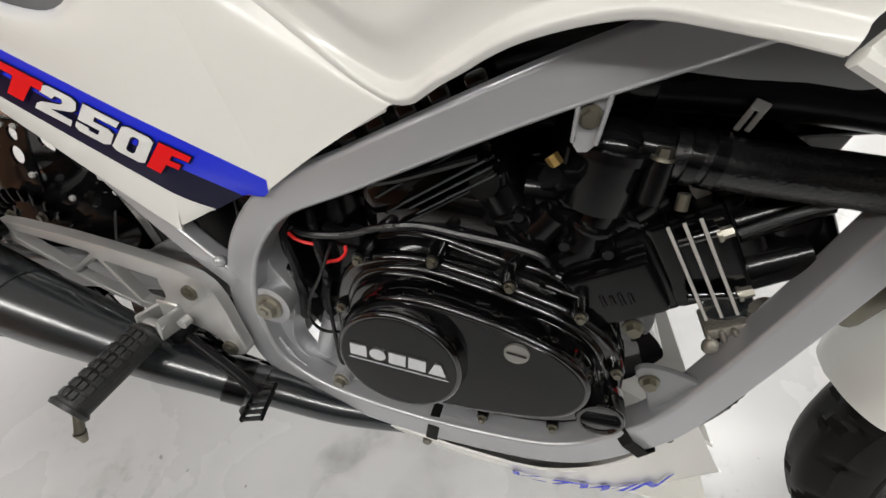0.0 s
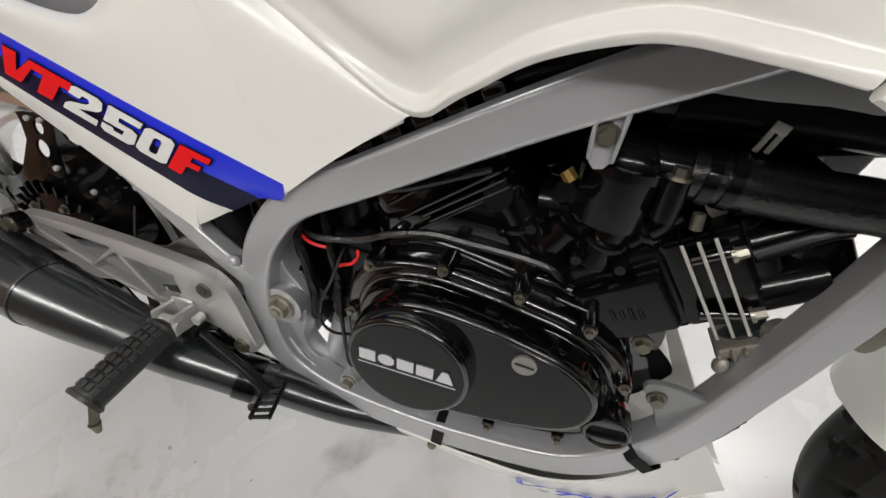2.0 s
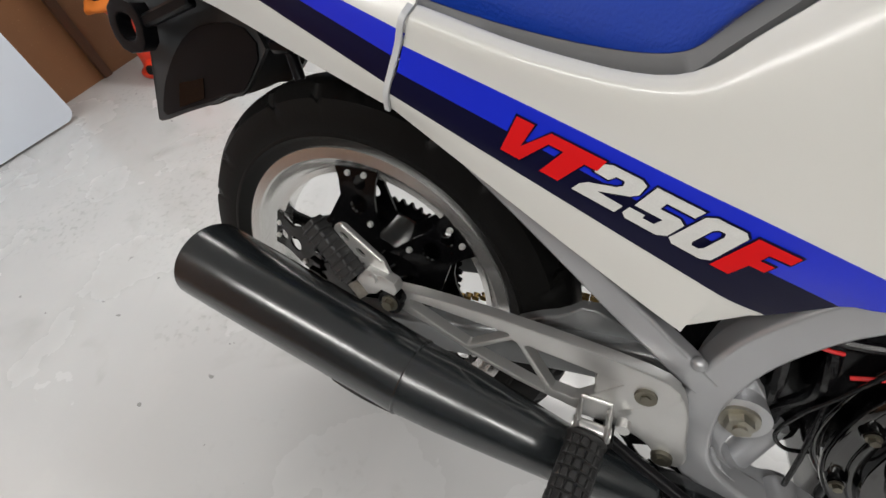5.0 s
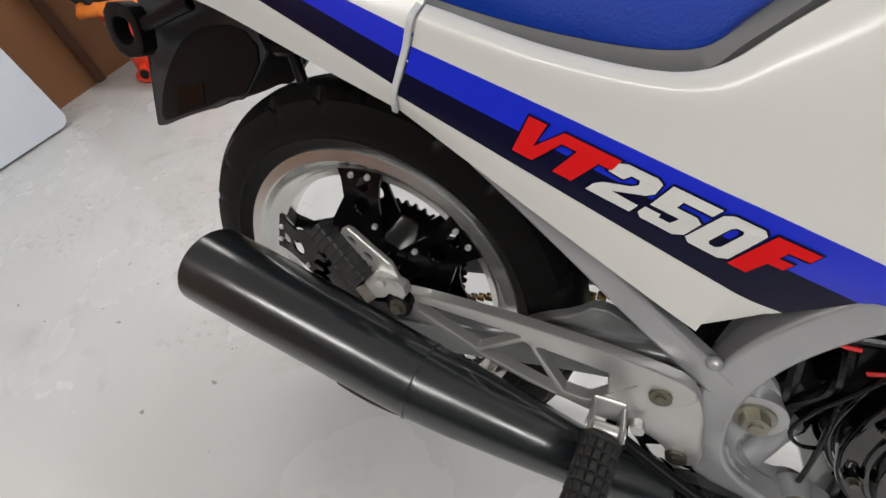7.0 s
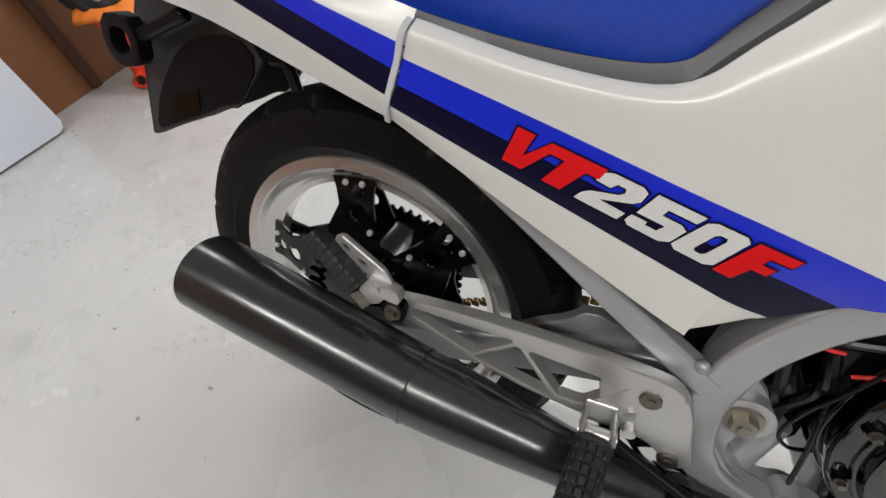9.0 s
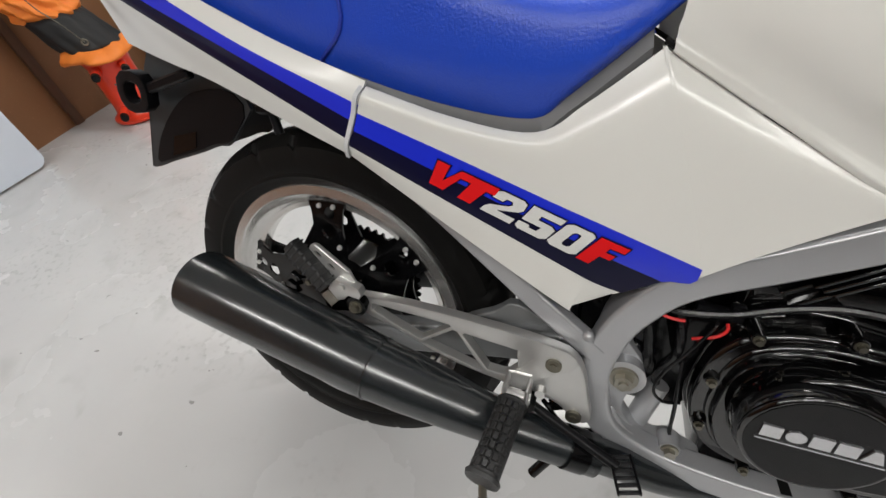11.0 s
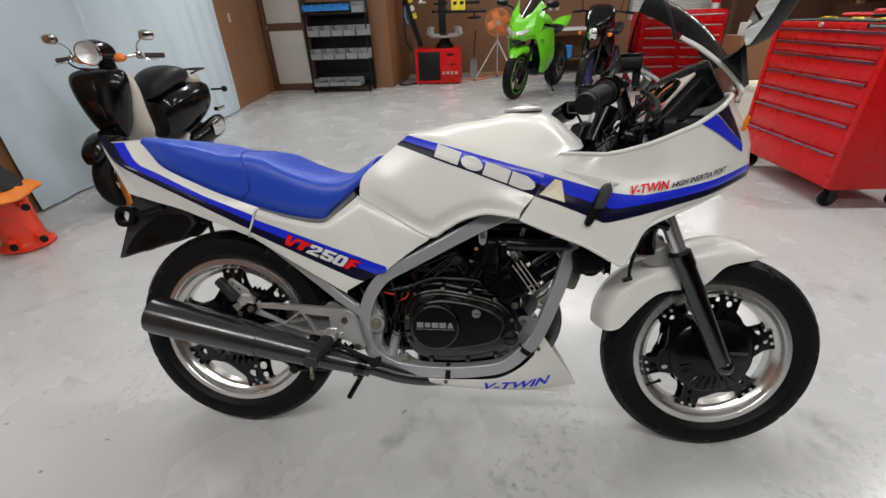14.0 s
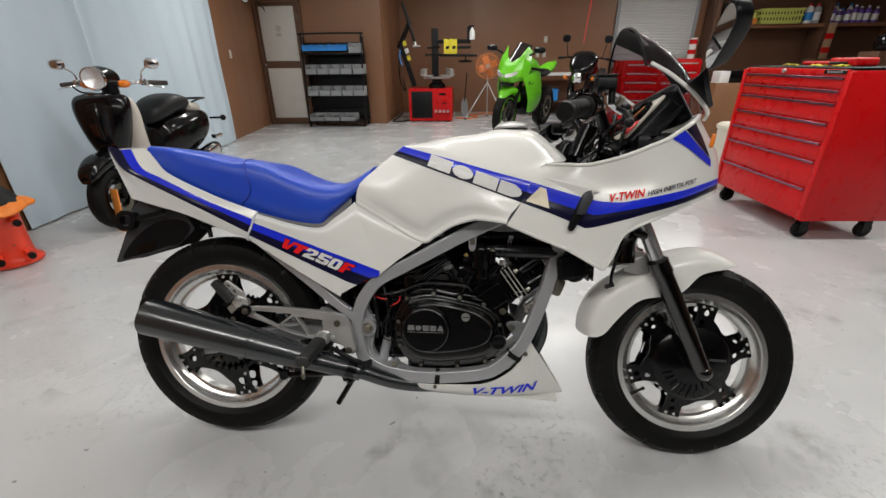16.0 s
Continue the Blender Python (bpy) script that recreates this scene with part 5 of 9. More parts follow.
# thermostat housing and coolant hose
bm = bmesh.new()
cyl(bm, 0.027, 0.029, 0.045, at(0.757, -0.078, 0.585) @ pose(0, 0, 0, 0, 4, 0), 32)
cyl(bm, 0.033, 0.033, 0.007, at(0.757, -0.078, 0.609) @ pose(0, 0, 0, 0, 4, 0), 32)
ball(bm, 0.026, at(0.757, -0.078, 0.612) @ Matrix.Diagonal((1.1, 1, 0.7, 1)), 24, 12)
rod(bm, (0.762, -0.080, 0.613), (0.800, -0.084, 0.611), 0.0155)
cyl(bm, 0.009, 0.009, 0.032, at(0.789, -0.098, 0.595), 14)
rod(bm, (0.738, -0.085, 0.585), (0.722, -0.103, 0.588), 0.009)
thermo = part("thermostat_housing", bm, CAST, bike, "gloss black thermostat housing")
bm = bmesh.new()
cyl(bm, 0.010, 0.010, 0.006, at(0.7195, -0.106, 0.5885) @ pose(0, 0, 0, 55, 0, -40), 6)
part("sensor", bm, CAST, thermo)
bm = bmesh.new()
rod(bm, (0.722, -0.100, 0.596), (0.716, -0.098, 0.602), 0.0055, seg=8)
part("terminal", bm, CHAIN, thermo)
bm = bmesh.new()
hexbolt(bm, 0.789, -0.098, 0.0, 0.006, 0.006)
bmesh.ops.transform(bm, matrix=at(0.789, -0.098, 0.611) @ pose(0, 0, 0, -90, 0, 0) @ at(-0.789, 0.098, 0), verts=bm.verts)
part("housing_bolt", bm, STEEL, thermo)
bm = bmesh.new()
slab(bm, chaikin([(0.7270, 0.668), (0.7435, 0.668), (0.7445, 0.630), (0.7415, 0.613), (0.7295, 0.611), (0.7255, 0.630)], 1), -0.108, -0.112, 0.001)
box(bm, (0.003, 0.012, 0.05), at(0.7262, -0.112, 0.644) @ pose(0, 0, 0, 0, -3, 0), 0.001, 1)
box(bm, (0.003, 0.012, 0.05), at(0.7440, -0.112, 0.644) @ pose(0, 0, 0, 0, 4, 0), 0.001, 1)
tab = part("housing_tab", bm, SILVER, bike, "silver folded bracket above the thermostat")
bm = bmesh.new()
hexbolt(bm, 0.7350, -0.112, 0.636, 0.0058, 0.006)
part("tab_bolt", bm, STEEL, tab)
bm = bmesh.new()
tube(bm, [(0.795, -0.084, 0.611), (0.85, -0.085, 0.609), (0.92, -0.078, 0.607), (0.99, -0.065, 0.600), (1.03, -0.05, 0.575)], 0.0185, 18)
hose = part("coolant_hose", bm, HOSE, bike, "thick black coolant hose")
bm = bmesh.new()
for x in (0.808, 0.822):
    rod(bm, (x - 0.004, -0.0845, 0.6105), (x + 0.004, -0.0848, 0.610), 0.0205, seg=28)
part("hose_clamp", bm, CAST, hose, "black hose clamp")
bm = bmesh.new()
rod(bm, (0.812, -0.094, 0.587), (0.813, -0.096, 0.575), 0.0045, seg=10)
part("clamp_tail", bm, STEEL, hose)

# crowded castings between the cylinders
for k, (x, y, z, rx, ry, r, h) in enumerate(((0.690, -0.060, 0.535, 0, -35, 0.022, 0.05), (0.668, -0.070, 0.560, 70, 0, 0.014, 0.03), (0.715, -0.066, 0.515, 0, 30, 0.017, 0.06), (0.762, -0.060, 0.535, 0, 10, 0.020, 0.05), (0.79, -0.055, 0.548, 0, 40, 0.016, 0.06))):
    bm = bmesh.new()
    cyl(bm, r, r * 0.9, h, at(x, y, z) @ pose(0, 0, 0, rx, ry, 0), 20)
    lathe(bm, [(r * 0.9, -0.003), (r * 1.18, -0.003), (r * 1.22, 0), (r * 1.18, 0.003), (r * 0.9, 0.003)], at(x, y, z) @ pose(0, 0, 0, rx, ry, 0), 20)
    part("intake_stub", bm, CAST, bike, "gloss black intake stub between the cylinders")
for x, z in ((0.700, 0.540), (0.742, 0.520), (0.778, 0.520)):
    bm = bmesh.new()
    lathe(bm, [(0.0, 0.016), (0.0045, 0.016), (0.0068, 0.013), (0.0074, 0.009), (0.0078, -0.015), (0.0, -0.015)], at(x, -0.070, z) @ ALONG_Y, 18, closed=False)
    part("stud_boss", bm, CAST, bike)
bm = bmesh.new()
for k in range(5):
    a = Vector((0.545 + 0.028 * k, -0.078, 0.585 + 0.013 * k))
    box(bm, (0.020, 0.012, 0.03), Matrix.Translation(a) @ pose(0, 0, 0, 0, -28, 0), 0.004, 2)
part("rocker_ribs", bm, ENGINE, bike, "ribbed gloss black rocker cover")
for k in range(3):
    m = at(0.631 + 0.006 * k, -0.070, 0.559 - 0.0045 * k) @ pose(0, 0, 0, 0, -36.5, 0)
    bm = bmesh.new()
    box(bm, (0.094 - 0.004 * k, 0.030, 0.0032), m, 0.001, 1)
    fin = part("fin", bm, ENGINE, rear_cyl, "thin black cooling fin")
    bm = bmesh.new()
    box(bm, (0.088 - 0.004 * k, 0.001, 0.0014), m @ at(0, -0.0153, 0))
    part("fin_edge", bm, GREY_PLASTIC, fin)

# wires and cables by the engine
def cable(name, pts, r, material, label=""):
    bm = bmesh.new()
    tube(bm, pts, r, 8)
    return part(name, bm, material, bike, label)


cable("cable", [(0.470, -0.080, 0.480), (0.4957, -0.092, 0.4835), (0.54, -0.092, 0.492), (0.576, -0.092, 0.5075), (0.6145, -0.092, 0.5175), (0.6515, -0.092, 0.517), (0.692, -0.092, 0.5155), (0.722, -0.090, 0.510), (0.734, -0.086, 0.4985), (0.740, -0.075, 0.485)], 0.0042, HOSE, "black cable over the clutch cover")
cable("cable", [(0.463, -0.078, 0.490), (0.466, -0.085, 0.465), (0.472, -0.086, 0.437), (0.475, -0.086, 0.405), (0.470, -0.080, 0.355)], 0.0062, HOSE)
cable("cable", [(0.488, -0.070, 0.500), (0.500, -0.080, 0.46), (0.505, -0.080, 0.42), (0.494, -0.072, 0.38), (0.500, -0.06, 0.33)], 0.0055, HOSE)
cable("cable", [(0.440, -0.078, 0.425), (0.461, -0.080, 0.4155), (0.474, -0.076, 0.405), (0.482, -0.070, 0.385)], 0.0085, HOSE)
cable("cable", [(0.526, -0.096, 0.480), (0.524, -0.100, 0.474), (0.508, -0.100, 0.434), (0.494, -0.100, 0.404), (0.489, -0.099, 0.372), (0.502, -0.097, 0.355), (0.522, -0.090, 0.352)], 0.0019, HOSE)
cable("cable", [(0.511, -0.088, 0.415), (0.513, -0.093, 0.385), (0.517, -0.096, 0.345), (0.520, -0.096, 0.309), (0.524, -0.09, 0.295)], 0.0024, HOSE)
cable("cable", [(0.50, -0.06, 0.56), (0.57, -0.07, 0.57), (0.64, -0.075, 0.60), (0.70, -0.07, 0.63)], 0.006, HOSE)
cable("cable", [(0.49, -0.06, 0.53), (0.57, -0.075, 0.545), (0.66, -0.08, 0.585)], 0.004, HOSE)
cable("cable", [(0.865, -0.075, 0.555), (0.90, -0.08, 0.585), (0.95, -0.07, 0.60)], 0.003, GREY_PLASTIC)
cable("red_wire", [(0.468, -0.084, 0.4745), (0.480, -0.089, 0.4722), (0.490, -0.0895, 0.4705), (0.500, -0.088, 0.4695)], 0.0018, WIRE_RED)
cable("red_wire", [(0.5375, -0.090, 0.4775), (0.5382, -0.0925, 0.470), (0.531, -0.0935, 0.461), (0.520, -0.0925, 0.4555), (0.5115, -0.090, 0.4495)], 0.0018, WIRE_RED)
cable("red_wire", [(0.43, -0.095, 0.520), (0.452, -0.100, 0.523), (0.47, -0.095, 0.530)], 0.0025, WIRE_RED)
bm = bmesh.new()
box(bm, (0.035, 0.012, 0.013), at(0.525, -0.078, 0.482) @ pose(0, 0, 0, 0, 5, 0), 0.003, 2)
box(bm, (0.014, 0.012, 0.020), at(0.545, -0.08, 0.486), 0.003, 2)
part("connector", bm, PLASTIC, bike, "black wiring connector")
# the dark inner mudguard and battery box behind the engine
bm = bmesh.new()
box(bm, (0.12, 0.15, 0.20), at(0.44, 0.0, 0.60) @ pose(0, 0, 0, 0, 30, 0), 0.02, 2)
box(bm, (0.50, 0.15, 0.05), at(0.16, 0.0, 0.705) @ pose(0, 0, 0, 0, 14, 0), 0.015, 2)
box(bm, (0.06, 0.14, 0.20), at(0.345, 0.0, 0.50) @ pose(0, 0, 0, 0, -15, 0), 0.015, 2)
part("inner_mudguard", bm, PLASTIC, bike, "black inner mudguard and battery box")
bm = bmesh.new()
tube(bm, [(0.500, -0.066, 0.352), (0.492, -0.070, 0.318), (0.486, -0.072, 0.288), (0.482, -0.072, 0.262)], 0.0135, 16)
part("pivot_casting", bm, SILVER, bike, "dull silver casting behind the pivot plate")
# dark boxes added to fill the see-through gaps behind the pivot plate
bm = bmesh.new()
box(bm, (0.12, 0.10, 0.25), at(0.492, 0.025, 0.392), 0.02, 2)
box(bm, (0.05, 0.08, 0.07), at(0.525, -0.03, 0.435), 0.012, 2)
part("gearbox_end", bm, CAST, bike)
bm = bmesh.new()
box(bm, (0.065, 0.15, 0.215), at(0.424, 0.0, 0.405), 0.015, 2)
part("pivot_housing", bm, CAST, bike, "black filler box between the pivot plates")

# black stay behind the number plate holder
bm = bmesh.new()
stay = chaikin([(-0.292, 0.668), (-0.278, 0.704), (-0.236, 0.704), (-0.224, 0.682), (-0.236, 0.648), (-0.278, 0.644)], 1)
slab(bm, stay, -0.062, -0.080, 0.002, holes=[[(-0.257 + (x + 0.257) * 0.52, 0.675 + (z - 0.675) * 0.50) for x, z in stay]])
box(bm, (0.10, 0.014, 0.014), at(-0.19, -0.070, 0.690) @ pose(0, 0, 0, 0, -14, 0), 0.003, 1)
part("plate_bracket", bm, PLASTIC, bike, "black open number-plate bracket")

# exhaust
bm = bmesh.new()
tube(bm, [(0.898, -0.045, 0.468), (0.920, -0.05, 0.440), (0.930, -0.05, 0.400), (0.927, -0.05, 0.360), (0.905, -0.05, 0.308), (0.885, -0.05, 0.275), (0.84, -0.05, 0.235), (0.72, -0.06, 0.222), (0.60, -0.090, 0.226), (0.52, -0.115, 0.245), (0.45, -0.135, 0.275), (0.40, -0.150, 0.295)], 0.0215, 18)
part("exhaust_pipe", bm, PIPE, bike, "black exhaust pipe under the engine")
bm = bmesh.new()
AXIS = [Vector((-0.140, -0.157, 0.420)), Vector((0.1578, -0.1706, 0.3599)), Vector((0.335, -0.160, 0.312)), Vector((0.44, -0.140, 0.279))]
path, scale = [], []
for f, r in ((0.0, 0.0502), (0.3, 0.0485), (0.7, 0.0450), (1.0, 0.0422)):
    path.append(AXIS[0].lerp(AXIS[1], f)), scale.append(r)
sweep(bm, path, ring(1.0, 44), scale=scale)
muffler = part("muffler", bm, PIPE, bike, "gloss black tapered muffler", angle=30)
bm = bmesh.new()
path, scale = [], []
for f, r in ((-0.02, 0.0415), (0.25, 0.0395), (0.6, 0.0345), (0.9, 0.0295), (1.0, 0.0280)):
    path.append(AXIS[1].lerp(AXIS[2], f)), scale.append(r)
for f, r in ((0.35, 0.0265), (1.0, 0.0255)):
    path.append(AXIS[2].lerp(AXIS[3], f)), scale.append(r)
sweep(bm, path, ring(1.0, 44), scale=scale)
part("muffler_cone", bm, PIPE, muffler, angle=30)
bm = bmesh.new()
m, d = between(AXIS[0].lerp(AXIS[1], 0.99), AXIS[0].lerp(AXIS[1], 1.01))
lathe(bm, [(0.039, -0.0016), (0.0426, -0.0016), (0.0432, 0.0), (0.0426, 0.0016), (0.039, 0.0016)], m, 56)
part("seam_ring", bm, PIPE, muffler)
bm = bmesh.new()
m, d = between(AXIS[0] - (AXIS[1] - AXIS[0]) * 0.012, AXIS[0])
lathe(bm, [(0.030, 0.012), (0.0488, -0.001), (0.0498, 0.0005), (0.046, 0.004), (0.026, 0.014)], m, 48)
part("end_cap", bm, PIPE, muffler)
bm = bmesh.new()
rod(bm, (0.402, -0.150, 0.294), (0.424, -0.144, 0.285), 0.0272, seg=28)
part("pipe_clamp", bm, CAST, muffler, "black exhaust clamp")

# footrest hanger: a cast truss, welded plate, rests and pedals
for s in (-1, 1):
    bm = bmesh.new()
    truss = chaikin([(0.114, 0.444), (0.128, 0.450), (0.214, 0.451), (0.290, 0.447), (0.364, 0.440), (0.398, 0.432), (0.404, 0.412), (0.372, 0.392), (0.345, 0.360), (0.312, 0.364), (0.244, 0.377), (0.177, 0.407), (0.137, 0.419), (0.113, 0.430)], 1)
    gaps = [[(0.143, 0.4395), (0.249, 0.434), (0.251, 0.432), (0.210, 0.4005), (0.206, 0.4005), (0.143, 0.429)], [(0.254, 0.427), (0.213, 0.3965), (0.214, 0.394), (0.291, 0.372), (0.292, 0.375), (0.259, 0.4255)], [(0.269, 0.426), (0.354, 0.4175), (0.356, 0.4155), (0.323, 0.378), (0.318, 0.377), (0.299, 0.378), (0.267, 0.4235)]]
    slab(bm, truss, s * 0.127, s * 0.140, 0.0018, holes=gaps)
    hanger = part("footrest_hanger", bm, ALU, bike, "cast aluminium footrest hanger with a truss", angle=40)
    bm = bmesh.new()
    slab(bm, chaikin([(0.330, 0.424), (0.360, 0.436), (0.398, 0.430), (0.412, 0.405), (0.420, 0.365), (0.428, 0.338), (0.420, 0.326), (0.404, 0.326), (0.392, 0.348), (0.360, 0.358), (0.324, 0.358), (0.318, 0.368), (0.338, 0.385)], 2), s * 0.126, s * 0.139, 0.003)
    part("hanger_plate", bm, ALU, hanger)
    for x, z in ((0.376, 0.4115), (0.4065, 0.3375)):
        bm = bmesh.new()
        cyl(bm, 0.0095, 0.0090, 0.005, at(x, s * 0.1405, z) @ ALONG_Y, 24)
        cyl(bm, 0.0045, 0.0045, 0.002, at(x, s * 0.1436, z) @ ALONG_Y, 6)
        part("hanger_bolt", bm, STEEL, hanger, "recessed hanger bolt")
    # rider's rest
    bm = bmesh.new()
    for dx in (-0.013, 0.013):
        box(bm, (0.005, 0.034, 0.028), at(0.340 + dx, s * 0.156, 0.374) @ pose(0, 0, 0, s * 8, 0, 0), 0.002, 1)
    box(bm, (0.030, 0.005, 0.028), at(0.340, s * 0.142, 0.376), 0.002, 1)
    cyl(bm, 0.007, 0.007, 0.034, at(0.340, s * 0.164, 0.374) @ ALONG_X, 14)
    cyl(bm, 0.006, 0.006, 0.010, at(0.366, s * 0.15, 0.375) @ ALONG_Y, 12)
    clevis = part("footrest_clevis", bm, ALU, hanger, "aluminium footrest clevis")
    a, b = Vector((0.339, s * 0.170, 0.371)), Vector((0.328, s * 0.262, 0.350))
    bm = bmesh.new()
    path = [a.lerp(b, f) for f in (0, 0.04, 0.08, 0.92, 0.96, 1.0)]
    sweep(bm, path, rounded(1.0, 0.86, 0.36, 4), up=(0, 0, 1), scale=[0.028, 0.036, 0.033, 0.033, 0.039, 0.036])
    rest = part("footrest_rubber", bm, WORN, hanger, "ribbed black rubber footrest")
    q = (b - a).to_track_quat("Z", "Y").to_matrix().to_4x4()
    for i in range(8):
        for j in range(7):
            bm = bmesh.new()
            ang = radians(-75 + 25 * j)
            mid = a.lerp(b, 0.13 + 0.105 * i)
            m = Matrix.Translation(mid) @ q @ Matrix.Rotation(ang + radians(90 if s < 0 else -90), 4, "Z") @ at(0.0163 if j % 6 else 0.0152, 0, 0)
            box(bm, (0.0034, 0.0060, 0.0078), m, 0.0007, 1)
            part("rubber_block", bm, WORN, rest)
    bm = bmesh.new()
    rod(bm, b + Vector((0.0, s * -0.006, -0.012)), b + Vector((0.003, s * 0.002, -0.028)), 0.0045)
    rod(bm, b + Vector((0.003, s * 0.002, -0.028)), b + Vector((0.004, s * 0.003, -0.040)), 0.0058, 0.003)
    part("feeler", bm, STEEL, hanger, "worn steel footrest feeler")
    # pillion rest, folded up: a pierced plate, a tab and a padded rubber bar
    bm = bmesh.new()
    cyl(bm, 0.0138, 0.0138, 0.006, at(0.1288, s * 0.152, 0.4419) @ ALONG_Y, 32)
    cyl(bm, 0.0110, 0.0110, 0.014, at(0.1288, s * 0.147, 0.4419) @ ALONG_Y, 24)
    part("hanger_washer", bm, CAST, hanger, "black washer")
    bm = bmesh.new()
    hexbolt(bm, 0.1288, s * 0.155, 0.4419, 0.0066, 0.005, out=s)
    part("pivot_bolt", bm, STEEL, hanger)
    bm = bmesh.new()
    slots = []
    for cx, cz in ((0.0845, 0.5105), (0.1010, 0.4960)):
        slots.append([(cx + 0.0062 * math.cos(a) * 0.77 + 0.0030 * math.sin(a) * 0.64, cz - 0.0062 * math.cos(a) * 0.64 + 0.0030 * math.sin(a) * 0.77) for a in [2 * math.pi * k / 14 for k in range(14)]])
    slab(bm, [(0.0730, 0.5165), (0.0755, 0.5215), (0.0815, 0.5248), (0.0870, 0.5245), (0.1265, 0.4950), (0.1330, 0.4800), (0.1180, 0.4700), (0.1000, 0.4735), (0.0990, 0.4850)], s * 0.1510, s * 0.1545, 0.0007, holes=slots)
    bracket = part("pillion_bracket", bm, ALU, hanger, "aluminium pillion rest bracket with two slots", angle=30)
    bm = bmesh.new()
    rod(bm, (0.0845, s * 0.1550, 0.5235), (0.1255, s * 0.1550, 0.4935), 0.0026, seg=10)
    part("bracket_flange", bm, ALU, bracket)
    bm = bmesh.new()
    slab(bm, [(0.0962, 0.4670), (0.1000, 0.4740), (0.1105, 0.4840), (0.1300, 0.4800), (0.1412, 0.4755), (0.1440, 0.4675), (0.1400, 0.4600), (0.1249, 0.4625), (0.1180, 0.4550), (0.1085, 0.4520)], s * 0.150, s * 0.162, 0.0016)
    part("hinge_block", bm, ALU, bracket, angle=30)
    bm = bmesh.new()
    slab(bm, [(0.0790, 0.4500), (0.0918, 0.4600), (0.1000, 0.4560), (0.1077, 0.4496), (0.0914, 0.4340)], s * 0.153, s * 0.1565, 0.0006)
    part("stop_tab", bm, COLLAR, bracket, "tarnished stop tab", angle=30)
    bm = bmesh.new()
    cyl(bm, 0.0052, 0.0044, 0.0040, at(0.1181, s * 0.1635, 0.4755) @ ALONG_Y, 18)
    part("rivet", bm, ALU, bracket)
    a, b = Vector((0.0985, s * 0.164, 0.473)), Vector((0.0500, s * 0.158, 0.5215))
    bm = bmesh.new()
    sweep(bm, [a.lerp(b, k / 6) for k in range(7)], rounded(0.0225, 0.0175, 0.004, 3), up=(0, 1, 0), scale=[0.96, 1, 1, 1, 1, 1, 0.92])
    bar = part("pillion_rubber", bm, WORN, hanger, "ribbed worn rubber pillion rest")
    way = (b - a).normalized()
    out_ = Vector((0, s, 0))
    out_ = (out_ - way * out_.dot(way)).normalized()
    across = way.cross(out_)
    for k in range(8):
        mid = a.lerp(b, 0.08 + 0.12 * k)
        m = Matrix(((way.x, across.x, out_.x, mid.x), (way.y, across.y, out_.y, mid.y), (way.z, across.z, out_.z, mid.z), (0, 0, 0, 1)))
        bm = bmesh.new()
        box(bm, (0.0026, 0.0235, 0.0195), m, 0.0008, 1)
        part("rubber_rib", bm, WORN, bar)
bm = bmesh.new()
tube(bm, [(0.352, -0.148, 0.352), (0.385, -0.152, 0.335), (0.43, -0.160, 0.318), (0.462, -0.172, 0.314)], 0.006, 10)
rod(bm, (0.352, -0.128, 0.352), (0.352, -0.158, 0.352), 0.010)
pedal = part("brake_pedal", bm, PLASTIC, bike, "black brake pedal")
m = at(0.468, -0.180, 0.317) @ pose(0, 0, 0, 0, -12, 14)
bm = bmesh.new()
for dx in (-0.011, 0.011):
    box(bm, (0.003, 0.046, 0.006), m @ at(dx, 0, 0), 0.001, 1)
pad = part("pedal_pad", bm, PLASTIC, pedal, "barred black pedal pad")
for k in range(6):
    bm = bmesh.new()
    box(bm, (0.022, 0.0028, 0.006), m @ at(0, -0.0205 + 0.0082 * k, 0), 0.001, 1)
    part("pad_bar", bm, PLASTIC, pad)
bm = bmesh.new()
rod(bm, (0.352, -0.135, 0.345), (0.35, -0.10, 0.30), 0.005)
tube(bm, [(0.37, -0.135, 0.345), (0.40, -0.125, 0.30), (0.45, -0.11, 0.29)], 0.003, 8)
cyl(bm, 0.008, 0.008, 0.03, at(0.392, -0.118, 0.330) @ pose(0, 0, 0, 0, 60, 0), 12)
part("brake_switch", bm, CAST, pedal)
# stand under the engine and brake rod
bm = bmesh.new()
rod(bm, (0.42, -0.09, 0.245), (0.392, -0.115, 0.235), 0.010)
rod(bm, (0.405, -0.105, 0.238), (0.367, -0.120, 0.172), 0.0075)
box(bm, (0.05, 0.02, 0.02), at(0.40, -0.10, 0.245) @ pose(0, 0, 0, 0, -15, 0), 0.005, 2)
part("stand_arm", bm, CAST, bike, "black stand arm")
bm = bmesh.new()
rod(bm, (0.195, -0.062, 0.222), (0.40, -0.10, 0.258), 0.0085)
rod(bm, (0.165, -0.060, 0.240), (0.195, -0.062, 0.222), 0.007)
cyl(bm, 0.014, 0.014, 0.016, at(0.188, -0.064, 0.224) @ ALONG_Y, 16)
part("torque_rod", bm, CAST, bike, "black torque rod")
# side stand that carries the lean
bm = bmesh.new()
a, b = Vector((0.50, 0.115, 0.255)), Vector((0.43, 0.285, 0.088))
rod(bm, a, b, 0.011)
box(bm, (0.06, 0.035, 0.008), Matrix.Translation(b) @ pose(0, 0, 0, 17, 0, 20), 0.003, 1)
part("side_stand", bm, CAST, bike, "black side stand")

